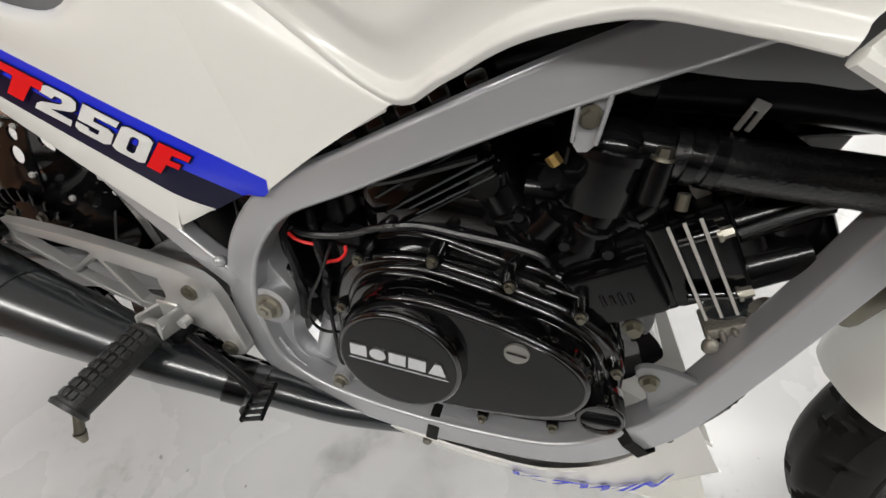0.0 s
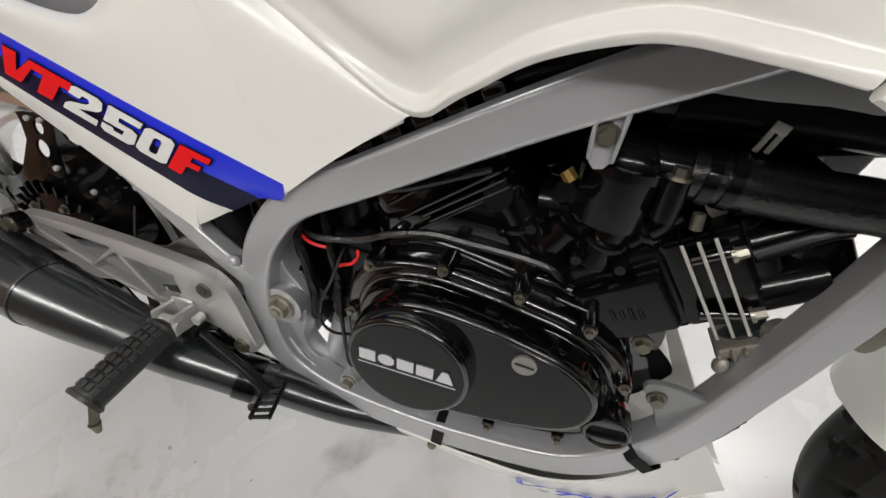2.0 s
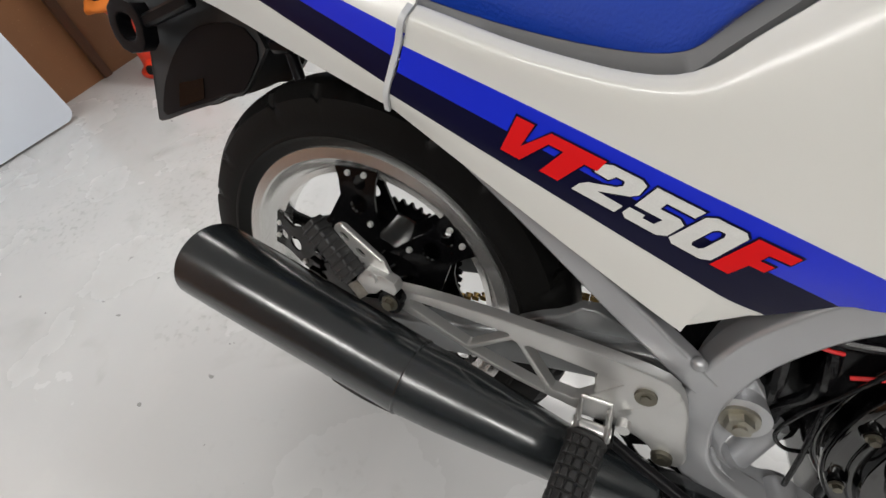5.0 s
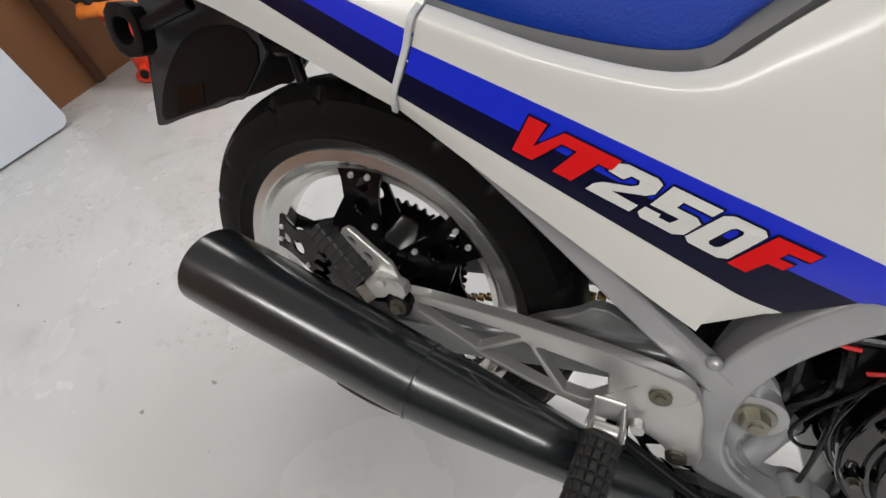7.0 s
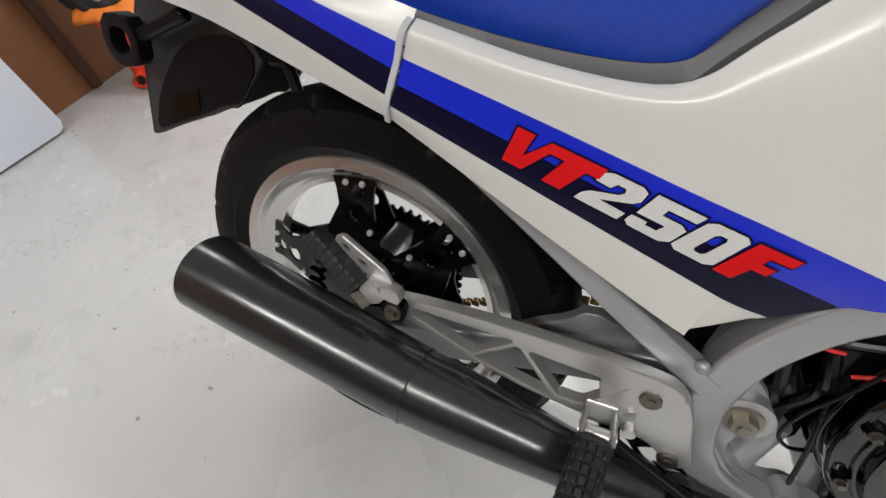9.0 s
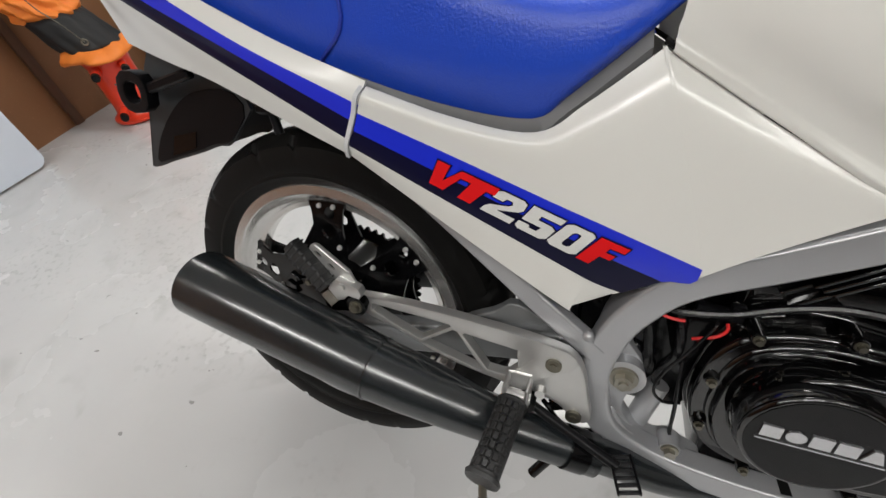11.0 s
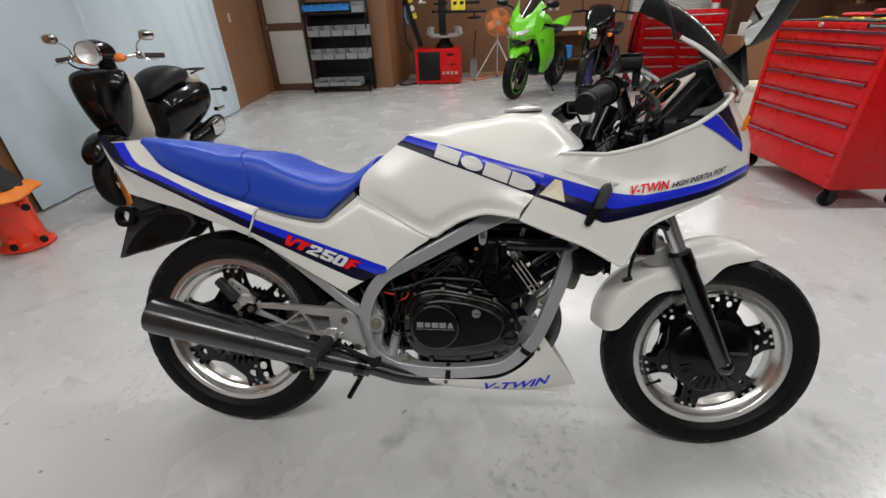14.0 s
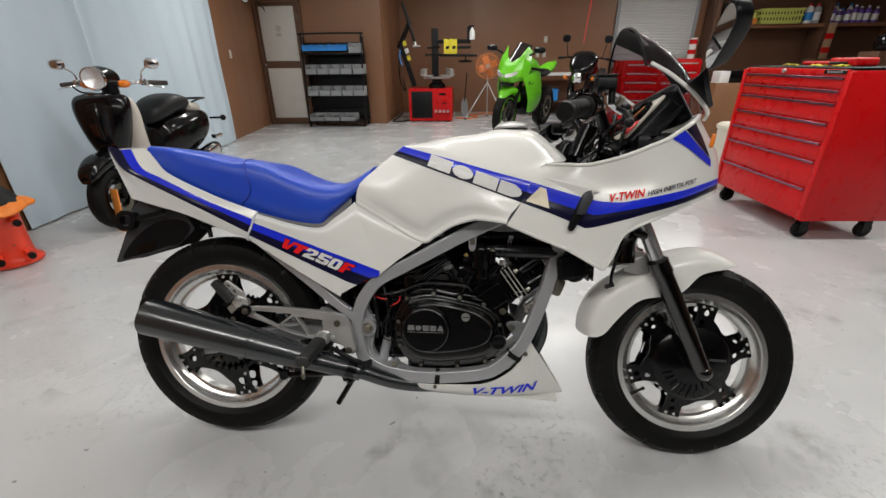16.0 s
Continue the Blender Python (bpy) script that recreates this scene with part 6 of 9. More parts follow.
# ---- front end ----
for s in (-1, 1):
    y = s * 0.082
    bm = bmesh.new()
    rod(bm, (1.362, y, 0.290), (1.223, y, 0.587), 0.0235, 0.0262, 28)
    rod(bm, (1.236, y, 0.560), (1.221, y, 0.591), 0.0285, 0.0275, 28)
    ball(bm, 0.025, at(1.362, y, 0.292) @ Matrix.Diagonal((1, 1.1, 1, 1)), 20, 12)
    fork = part("fork_leg", bm, ENGINE, bike, "gloss black lower fork leg")
    bm = bmesh.new()
    rod(bm, (1.224, y, 0.585), (1.098, y, 0.868), 0.0185, None, 28)
    part("fork_tube", bm, FORK_TUBE, fork, "chromed fork tube")
    bm = bmesh.new()
    rod(bm, (1.222, y, 0.589), (1.218, y, 0.598), 0.0265, 0.021, 28)
    part("dust_seal", bm, RUBBER, fork)
    for z, x in ((0.530, 1.262), (0.470, 1.288)):
        bm = bmesh.new()
        hexbolt(bm, x - 0.028, y - 0.003 * s, z, 0.006, 0.006, out=s)
        part("mount_bolt", bm, CHROME, fork)
FENDER = [
    [(1.085, -0.064, 0.372), (1.104, -0.066, 0.384), (1.135, -0.067, 0.425), (1.168, -0.067, 0.462), (1.200, -0.067, 0.483), (1.250, -0.067, 0.492), (1.300, -0.067, 0.506), (1.345, -0.066, 0.553), (1.41, -0.062, 0.569), (1.450, -0.045, 0.574)],
    [(1.066, -0.058, 0.370), (1.070, -0.064, 0.405), (1.096, -0.066, 0.455), (1.13, -0.067, 0.492), (1.170, -0.067, 0.516), (1.220, -0.067, 0.535), (1.275, -0.067, 0.560), (1.345, -0.065, 0.586), (1.41, -0.060, 0.583), (1.453, -0.043, 0.576)],
    [(1.050, -0.035, 0.372), (1.054, -0.042, 0.415), (1.078, -0.046, 0.468), (1.115, -0.048, 0.508), (1.16, -0.048, 0.537), (1.21, -0.048, 0.563), (1.268, -0.048, 0.592), (1.35, -0.046, 0.611), (1.41, -0.042, 0.599), (1.458, -0.028, 0.578)],
    [(1.042, 0.0, 0.374), (1.046, 0.0, 0.42), (1.070, 0.0, 0.475), (1.109, 0.0, 0.517), (1.155, 0.0, 0.548), (1.206, 0.0, 0.575), (1.265, 0.0, 0.603), (1.35, 0.0, 0.621), (1.412, 0.0, 0.607), (1.463, 0.0, 0.580)],
]
bm = bmesh.new()
sheet(bm, both(skin(FENDER, 6, 5)), 0.003)
fender = part("front_mudguard", bm, WHITE, bike, "white front mudguard", angle=60)
bm = bmesh.new()
slab(bm, chaikin([(1.13, 0.560), (1.20, 0.600), (1.235, 0.598), (1.225, 0.566), (1.20, 0.545)], 2), -0.060, -0.050, 0.002)
slab(bm, chaikin([(1.13, 0.560), (1.20, 0.600), (1.235, 0.598), (1.225, 0.566), (1.20, 0.545)], 2), 0.060, 0.050, 0.002)
box(bm, (0.10, 0.12, 0.012), at(1.165, 0, 0.583) @ pose(0, 0, 0, 0, -24, 0), 0.004, 2)
part("fork_brace", bm, ALU, fender, "pale aluminium fork brace")
bm = bmesh.new()
cyl(bm, 0.026, 0.026, 0.06, at(1.152, -0.045, 0.612), 24)
cyl(bm, 0.028, 0.028, 0.008, at(1.152, -0.045, 0.645), 24)
part("fluid_pot", bm, ENGINE, bike, "gloss black pot behind the fork")
for pts, r in (([(1.155, -0.075, 0.66), (1.12, -0.09, 0.62), (1.105, -0.09, 0.56), (1.103, -0.09, 0.53)], 0.0045), ([(1.18, -0.07, 0.68), (1.14, -0.085, 0.64), (1.11, -0.09, 0.60)], 0.0035)):
    cable("brake_line", pts, r, HOSE)
bm = bmesh.new()
rod(bm, (1.110, -0.09, 0.527), (1.088, -0.092, 0.520), 0.006)
part("line_end", bm, CAST, bike)
# horn, radiator and collar in front of the engine
bm = bmesh.new()
box(bm, (0.075, 0.075, 0.065), at(0.998, -0.07, 0.570) @ pose(0, 0, 0, 0, -8, 0), 0.014, 3)
cyl(bm, 0.030, 0.030, 0.05, at(1.005, -0.075, 0.562) @ ALONG_Y, 28)
horn = part("fan_motor", bm, PLASTIC, bike, "black fan motor behind the fairing")
bm = bmesh.new()
for k in range(4):
    box(bm, (0.012, 0.05, 0.004), at(1.047, -0.075, 0.543 + 0.014 * k), 0.001, 1)
for dx in (-0.006, 0.006):
    box(bm, (0.003, 0.05, 0.056), at(1.047 + dx, -0.075, 0.564), 0.001, 1)
part("guard", bm, PLASTIC, horn)
bm = bmesh.new()
box(bm, (0.03, 0.22, 0.13), at(1.045, 0.0, 0.655) @ pose(0, 0, 0, 0, -18, 0), 0.006, 2)
part("radiator", bm, CAST, bike, "black radiator")
bm = bmesh.new()
box(bm, (0.035, 0.04, 0.05), at(0.968, -0.058, 0.512) @ pose(0, 0, 0, 0, 20, 0), 0.01, 2)
part("exhaust_flange", bm, STEEL, bike, "rusty exhaust flange")

# belly pan
PAN = [
    [(0.602, -0.060, 0.190), (0.699, -0.070, 0.189), (0.802, -0.072, 0.188), (0.904, -0.058, 0.188), (1.0094, -0.018, 0.186)],
    [(0.600, -0.106, 0.218), (0.700, -0.112, 0.215), (0.800, -0.110, 0.2155), (0.890, -0.090, 0.2165), (0.996, -0.028, 0.206)],
    [(0.592, -0.117, 0.238), (0.690, -0.123, 0.242), (0.785, -0.123, 0.252), (0.860, -0.112, 0.298), (0.900, -0.085, 0.360)],
]
pan_half = skin(PAN, 16, 14)
for flip in (False, True):
    bm = bmesh.new()
    sheet(bm, mirrored(pan_half) if flip else pan_half, 0.003, flip=flip)
    pan = part("belly_pan", bm, WHITE, bike, "white belly pan with blue lettering", angle=55)
    if not flip:
        bm = bmesh.new()
        decal(bm, lettering("V-TWIN", 0.0245, 0.28, 0.032, 0.181), (0.7425, 0.2150), (0.999, 0.030), (0.08, 0.99), [pan_half], 0.0050)
        part("letters_blue", bm, BLUE, pan, angle=0)
        for x, z in ((0.640, 0.2335), (0.886, 0.328)):
            bm = bmesh.new()
            y = surface_y([pan_half], x, z)
            cyl(bm, 0.0062, 0.0050, 0.004, at(x, y - 0.002, z) @ ALONG_Y, 18)
            part("screw", bm, STEEL, pan)
bm = bmesh.new()
bmesh.ops.create_cube(bm, size=1.0, matrix=at(0.80, 0, 0.200) @ pose(0, 0, 0, 0, 3, 0) @ Matrix.Diagonal((0.36, 0.17, 0.004, 1)))
part("belly_pan_floor", bm, WHITE, bike)
# bands that hold the pan to the frame
for x, z, ang in ((0.646, 0.2545, 4), (0.853, 0.327, -58)):
    bm = bmesh.new()
    sweep(bm, [Vector(p) for p in chaikin([(-0.021, -0.017, 0), (0.021, -0.017, 0), (0.021, 0.017, 0), (-0.021, 0.017, 0)], 1)], rounded(0.0016, 0.014, 0.0006, 1), up=(0, 0, 1), closed=True)
    bmesh.ops.transform(bm, matrix=at(x, -0.104, z) @ pose(0, 0, 0, 0, ang, 0) @ pose(0, 0, 0, 0, 90, 0) , verts=bm.verts)
    part("band", bm, RUBBER, bike, "black band round the frame tube")

# windscreen, its white rim, mirrors
SCREEN = [
    [(1.278, -0.133, 0.955), (1.312, -0.070, 0.972), (1.325, 0.0, 0.976), (1.312, 0.070, 0.972), (1.278, 0.133, 0.955)],
    [(1.266, -0.130, 0.992), (1.285, -0.068, 1.036), (1.290, 0.0, 1.050), (1.285, 0.068, 1.036), (1.266, 0.130, 0.992)],
    [(1.226, -0.132, 1.026), (1.238, -0.072, 1.095), (1.243, 0.0, 1.113), (1.238, 0.072, 1.095), (1.226, 0.132, 1.026)],
    [(1.182, -0.137, 1.053), (1.182, -0.085, 1.130), (1.185, 0.0, 1.158), (1.182, 0.085, 1.130), (1.182, 0.137, 1.053)],
    [(1.130, -0.150, 1.064), (1.125, -0.095, 1.155), (1.118, 0.0, 1.192), (1.125, 0.095, 1.155), (1.130, 0.150, 1.064)],
]
screen_grid = skin(SCREEN, 6, 5)
bm = bmesh.new()
sheet(bm, screen_grid, 0.003)
screen = part("windscreen", bm, SMOKE, bike, "smoked windscreen", angle=60)
screen.visible_shadow = False
bm = bmesh.new()
sweep(bm, screen_grid[-1], ring(0.003, 8), up=(1, 0, 0))
part("screen_edge", bm, PLASTIC, screen)
bm = bmesh.new()
sheet(bm, [row[9:16] for row in screen_grid[4:]], 0.007, 0.0022)
part("screen_band", bm, RUBBER, screen, "black band along the middle of the screen")
for s in (-1, 1):
    bm = bmesh.new()
    path = spline([(1.303, s * 0.090, 0.950), (1.287, s * 0.133, 0.957), (1.276, s * 0.135, 0.975), (1.262, s * 0.135, 0.991), (1.245, s * 0.136, 1.007), (1.222, s * 0.137, 1.025), (1.185, s * 0.139, 1.050), (1.145, s * 0.141, 1.070)], 5)
    sweep(bm, path, rounded(0.0095, 0.008, 0.003, 2))
    part("screen_rim", bm, WHITE, bike, "white rim of the windscreen")
    # mirror: a black three-cornered mount, a shell and its glass
    bm = bmesh.new()
    tip = Vector((1.222, s * 0.235, 1.030))
    foot = [Vector((1.300, s * 0.124, 0.974)), Vector((1.274, s * 0.124, 1.002)), Vector((1.238, s * 0.124, 1.030))]
    sheet(bm, [foot, [q.lerp(tip, 0.5) + Vector((0, 0, -0.004)) for q in foot], [q.lerp(tip, 0.93) for q in foot]], 0.012, 0.004)
    stalk = part("mirror_stalk", bm, PLASTIC, bike, "black three-cornered mirror mount", angle=60)
    u = (Vector((1.204, s * 0.372, 1.108)) - Vector((1.224, s * 0.232, 1.032))).normalized()
    w = Vector((-0.80, s * 0.42, 0.10))
    w = (w - u * w.dot(u)).normalized()
    v = u.cross(w) if s > 0 else w.cross(u)
    v = v if v.z > 0 else -v
    m = Matrix((( *[u[0], w[0], v[0]], 1.214), (*[u[1], w[1], v[1]], s * 0.302), (*[u[2], w[2], v[2]], 1.070), (0, 0, 0, 1)))
    outline = [(0.9 * x, 0.70 * z) for x, z in chaikin([(-0.080, -0.026), (-0.05, -0.034), (0.05, -0.036), (0.080, -0.020), (0.084, 0.022), (0.05, 0.036), (-0.05, 0.030), (-0.082, 0.0)], 2)]
    bm = bmesh.new()
    mound(bm, outline, [(0.55, -0.034), (0.88, -0.024), (1.0, 0.0), (0.98, 0.006)])
    bmesh.ops.transform(bm, matrix=m, verts=bm.verts)
    head = part("mirror_shell", bm, PLASTIC, stalk, "black mirror shell")
    bm = bmesh.new()
    mound(bm, outline, [(0.92, 0.005), (0.92, 0.0072)])
    bmesh.ops.transform(bm, matrix=m, verts=bm.verts)
    part("mirror_glass", bm, MIRROR, head, angle=20)
    # small amber lamp on the nose
    bm = bmesh.new()
    box(bm, (0.010, 0.006, 0.034), at(1.320, s * 0.104, 0.897) @ pose(0, 0, 0, 0, 12, s * 50), 0.0035, 2)
    part("side_lamp", bm, AMBER, bike, "amber lamp on the nose")
# inside of the fairing, instruments, controls
bm = bmesh.new()
sheet(bm, [[Vector((1.14 + 0.03 * abs(k) + 0.07 * f, 0.145 * k * (1 - 0.15 * f), 0.90 + 0.075 * f)) for k in (-1, -0.5, 0, 0.5, 1)] for f in (0, 0.5, 1)], 0.006)
box(bm, (0.12, 0.26, 0.09), at(1.19, 0, 0.87), 0.02, 2)
part("inner_fairing", bm, PLASTIC, bike, "black inner fairing")
# liners that darken nothing but the inside of the white panels
for flip in (False, True):
    g = [r[8:] for r in fair_half[8:-2]]
    g = [[Vector((p.x - 0.006, p.y + 0.010 if p.y < -0.02 else p.y, p.z)) for p in r] for r in g]
    bm = bmesh.new()
    sheet(bm, mirrored(g) if flip else g, 0.002, flip=flip)
    part("fairing_liner", bm, PLASTIC, bike, "black liner inside the fairing", angle=60)
SLOPE = at(1.158, 0.0, 0.955) @ pose(0, 0, 0, 0, -49, 0)  # x runs up the panel, z out of it
bm = bmesh.new()
box(bm, (0.15, 0.22, 0.05), SLOPE @ at(0, 0, -0.028), 0.016, 3)
dash = part("instrument_panel", bm, PLASTIC, bike, "black instrument panel with round dials")
bm = bmesh.new()
box(bm, (0.135, 0.205, 0.008), SLOPE @ at(0, 0, 0.001), 0.004, 2)
part("bezel", bm, BEIGE, dash, "pale bezel round the dials")
for yy, rr in ((-0.052, 0.046), (0.052, 0.046)):
    bm = bmesh.new()
    lathe(bm, [(rr - 0.006, 0.004), (rr, 0.004), (rr, 0.016), (rr - 0.004, 0.018), (rr - 0.006, 0.012)], SLOPE @ at(0.005, yy, 0), 36)
    dial = part("dial_rim", bm, CAST, dash)
    bm = bmesh.new()
    cyl(bm, rr - 0.005, rr - 0.005, 0.003, SLOPE @ at(0.005, yy, 0.008), 36)
    part("dial_face", bm, CAST, dial)
    bm = bmesh.new()
    lathe(bm, [(rr * 0.62, 0.0098), (rr * 0.82, 0.0098), (rr * 0.82, 0.0108), (rr * 0.62, 0.0108)], SLOPE @ at(0.005, yy, 0), 36)
    part("dial_scale", bm, FANORANGE, dial, "orange dial scale")
bm = bmesh.new()
box(bm, (0.04, 0.05, 0.004), SLOPE @ at(-0.045, -0.10, 0.010), 0.002, 1)
part("warning_label", bm, TOOLRED, dash, "red warning label")
bm = bmesh.new()
box(bm, (0.045, 0.21, 0.10), at(1.232, 0.0, 0.985) @ pose(0, 0, 0, 0, -30, 0), 0.014, 3)
part("hood", bm, PLASTIC, dash, "black instrument hood")
random.seed(21)
for k in range(12):
    y0, y1 = random.uniform(-0.12, 0.06), random.uniform(-0.07, 0.07)
    cable("cable", [(random.uniform(1.06, 1.14), y0, random.uniform(0.90, 0.97)), (random.uniform(1.03, 1.08), y0 * 0.8 - 0.02, random.uniform(0.87, 0.92)), (random.uniform(1.0, 1.06), y1, random.uniform(0.80, 0.85)), (random.uniform(0.98, 1.08), y1 * 0.6, 0.74)], random.choice((0.003, 0.004, 0.006)), HOSE)
bm = bmesh.new()
box(bm, (0.11, 0.22, 0.10), at(1.045, 0.0, 0.78), 0.02, 2)
box(bm, (0.09, 0.10, 0.07), at(1.085, 0.02, 0.845), 0.015, 2)
part("wiring_box", bm, CAST, bike, "black wiring box behind the steering head")
bm = bmesh.new()
box(bm, (0.045, 0.23, 0.025), at(1.075, 0.0, 0.868) @ pose(0, 0, 0, 0, 24, 0), 0.008, 2)
part("fork_yoke", bm, CAST, bike, "black upper fork yoke")
bm = bmesh.new()
box(bm, (0.045, 0.20, 0.025), at(1.17, 0.0, 0.665) @ pose(0, 0, 0, 0, 24, 0), 0.008, 2)
part("fork_yoke", bm, CAST, bike, "black lower fork yoke")
bm = bmesh.new()
box(bm, (0.09, 0.13, 0.10), at(1.015, 0.075, 0.862) @ pose(0, 0, 0, 0, 15, 0), 0.018, 3)
cyl(bm, 0.026, 0.026, 0.09, at(1.035, 0.0, 0.905) @ pose(0, 0, 0, 0, 20, 0), 24)
part("ignition_switch", bm, CAST, bike, "black ignition switch and wiring cover")
for s in (-1, 1):
    bm = bmesh.new()
    a, b = Vector((1.035, s * 0.110, 0.985)), Vector((0.905, s * 0.385, 0.915))
    rod(bm, (1.075, s * 0.082, 0.900), a, 0.016, 0.0125)
    rod(bm, a, b, 0.011, None, 18)
    bar = part("handlebar", bm, CAST, bike, "black clip-on handlebar")
    bm = bmesh.new()
    n = 26
    c = a.lerp(b, 0.52)
    sweep(bm, [c.lerp(b, k / n) for k in range(n + 1)], ring(1.0, 22), up=(0, 0, 1), scale=[0.0235, 0.0235] + [0.0178 if k % 2 else 0.0158 for k in range(2, n - 1)] + [0.0195, 0.0195])
    part("grip", bm, RUBBER, bar, "ribbed black rubber grip", angle=25)
    bm = bmesh.new()
    d = (b - a).normalized()
    rod(bm, b, b + d * 0.020, 0.0185, 0.0165, 24)
    part("bar_end", bm, RUBBER, bar)
    bm = bmesh.new()
    rod(bm, a.lerp(b, 0.34), a.lerp(b, 0.50), 0.028, 0.027, 28)
    box(bm, (0.05, 0.05, 0.035), Matrix.Translation(a.lerp(b, 0.26)), 0.008, 2)
    part("switch_gear", bm, CAST, bar, "black switch housing")
    bm = bmesh.new()
    tube(bm, [(1.055, s * 0.205, 0.955), (1.062, s * 0.25, 0.935), (1.052, s * 0.30, 0.915), (1.030, s * 0.352, 0.900)], 0.0055, 10)
    ball(bm, 0.009, at(1.028, s * 0.356, 0.898), 14, 8)
    part("lever", bm, PLASTIC if s < 0 else ALU, bar, "hand lever")
    bm = bmesh.new()
    box(bm, (0.044, 0.042, 0.026), at(1.028, s * 0.19, 1.010), 0.005, 2)
    cyl(bm, 0.008, 0.008, 0.035, at(1.045, s * 0.19, 0.985), 12)
    res = part("fluid_reservoir", bm, PLASTIC, bar, "black brake fluid reservoir")
    bm = bmesh.new()
    box(bm, (0.046, 0.045, 0.005), at(1.028, s * 0.19, 1.0255), 0.002, 1)
    part("reservoir_lid", bm, CAST, res)
    bm = bmesh.new()
    cyl(bm, 0.010, 0.008, 0.022, at(1.065, s * 0.185, 0.975) @ pose(0, 0, 0, 40, 30, 0), 8)
    part("banjo", bm, STEEL, bar)
    cable("brake_line", [(1.065, s * 0.185, 0.97), (1.09, s * 0.16, 0.93), (1.09, s * 0.12, 0.86), (1.12, s * 0.09, 0.76)], 0.0045, HOSE)
    cable("throttle_cable", [(1.01, s * 0.20, 0.955), (1.03, s * 0.17, 0.91), (1.05, s * 0.10, 0.88), (1.06, s * 0.05, 0.83)], 0.004, HOSE)
# vent blade on the right flank
for s in (-1, 1):
    bm = bmesh.new()
    slab(bm, chaikin([(0.957, 0.684), (0.968, 0.672), (0.982, 0.692), (1.012, 0.755), (1.006, 0.774), (0.990, 0.762)], 1), s * 0.186, s * 0.203, 0.003)
    vent = part("vent_blade", bm, PLASTIC, bike, "gloss black vent blade on the fairing")
    # grey plate stands for the highlight on the blade's upper half
    bm = bmesh.new()
    slab(bm, [(0.976, 0.716), (0.996, 0.716), (1.013, 0.755), (1.007, 0.773), (0.990, 0.763)], s * 0.2025, s * 0.2055, 0.001)
    part("vent_trim", bm, GREY_PLASTIC, vent)
    bm = bmesh.new()
    sc = []
    for x, z, d in ((0.905, 0.800, 0.0015), (1.034, 0.785, 0.002), (1.030, 0.770, 0.010), (0.988, 0.760, 0.0015)):
        sc.append(bm.verts.new((x, s * (-surface_y([fair_half], x, z) + d), z)))
    bm.faces.new((sc[0], sc[1], sc[2])), bm.faces.new((sc[0], sc[2], sc[3])), bm.faces.new((sc[1], sc[2], sc[3]))
    part("scoop", bm, WHITE, bike, "shallow white scoop ahead of the vent", angle=0)
# rear mudguard and number-plate bracket
bm = bmesh.new()
for s in (-1, 1):
    slab(bm, chaikin([(-0.225, 0.742), (-0.262, 0.702), (-0.285, 0.640), (-0.325, 0.550), (-0.317, 0.546), (-0.262, 0.564), (-0.195, 0.582), (-0.158, 0.596), (-0.132, 0.597), (-0.090, 0.638), (-0.072, 0.658), (-0.12, 0.715)], 1), s * 0.040, s * 0.046)
sheet(bm, [[Vector((x, y, z)) for y in (-0.046, 0, 0.046)] for x, z in ((-0.232, 0.742), (-0.264, 0.702), (-0.287, 0.638), (-0.326, 0.549))], 0.004)
guard = part("rear_mudguard", bm, GREY_PLASTIC, bike, "dark grey rear mudguard")
bm = bmesh.new()
slab(bm, chaikin([(-0.310, 0.554), (-0.286, 0.592), (-0.261, 0.619), (-0.232, 0.644), (-0.200, 0.665), (-0.164, 0.677), (-0.105, 0.680), (-0.080, 0.652), (-0.120, 0.610), (-0.136, 0.601), (-0.160, 0.600), (-0.195, 0.586), (-0.262, 0.568)], 1), -0.0465, -0.0485, 0.0006)
arch = part("inner_arch", bm, PLASTIC, guard, "gloss black arched inner panel")
bm = bmesh.new()
slab(bm, [(-0.243, 0.606), (-0.192, 0.616), (-0.203, 0.590), (-0.261, 0.573)], -0.0480, -0.0498, 0.0)
part("guard_recess", bm, CAST, arch)
bm = bmesh.new()
box(bm, (0.05, 0.10, 0.016), at(-0.03, 0, 0.672) @ pose(0, 0, 0, 0, 20, 0), 0.004, 1)
rod(bm, (-0.012, -0.075, 0.662), (-0.004, -0.078, 0.632), 0.006)
box(bm, (0.028, 0.02, 0.014), at(-0.018, -0.075, 0.663), 0.004, 1)
part("hook", bm, PLASTIC, bike, "black luggage hook under the tail")

# ---- the workshop behind the motorcycle ----
def loft(bm, sections, m=Matrix(), seg=20, p=2.4):
    """A closed body through oval sections (height, middle x, middle y, half x, half y) along z."""
    rings = []
    for z, u, v, a, b in sections:
        row = []
        for k in range(seg):
            t = 2 * math.pi * k / seg
            c, s = math.cos(t), math.sin(t)
            row.append(bm.verts.new(m @ Vector((u + a * math.copysign(abs(c) ** (2 / p), c), v + b * math.copysign(abs(s) ** (2 / p), s), z))))
        rings.append(row)
    for r, q in zip(rings, rings[1:]):
        for k in range(seg):
            bm.faces.new((r[k], r[(k + 1) % seg], q[(k + 1) % seg], q[k]))
    bm.faces.new(rings[0]), bm.faces.new(rings[-1])
    return bm


def smoothed(sections, n=4):
    """Rounds the way through sections."""
    out = []
    for k in range(len(sections[0])):
        out.append([q.x for q in spline([(s[k], 0, 0) for s in sections], n)])
    return list(zip(*out))


FWD_X = Matrix(((0, 0, 1, 0), (0, 1, 0, 0), (-1, 0, 0, 0), (0, 0, 0, 1)))  # sections run along x: half x is height, half y is width


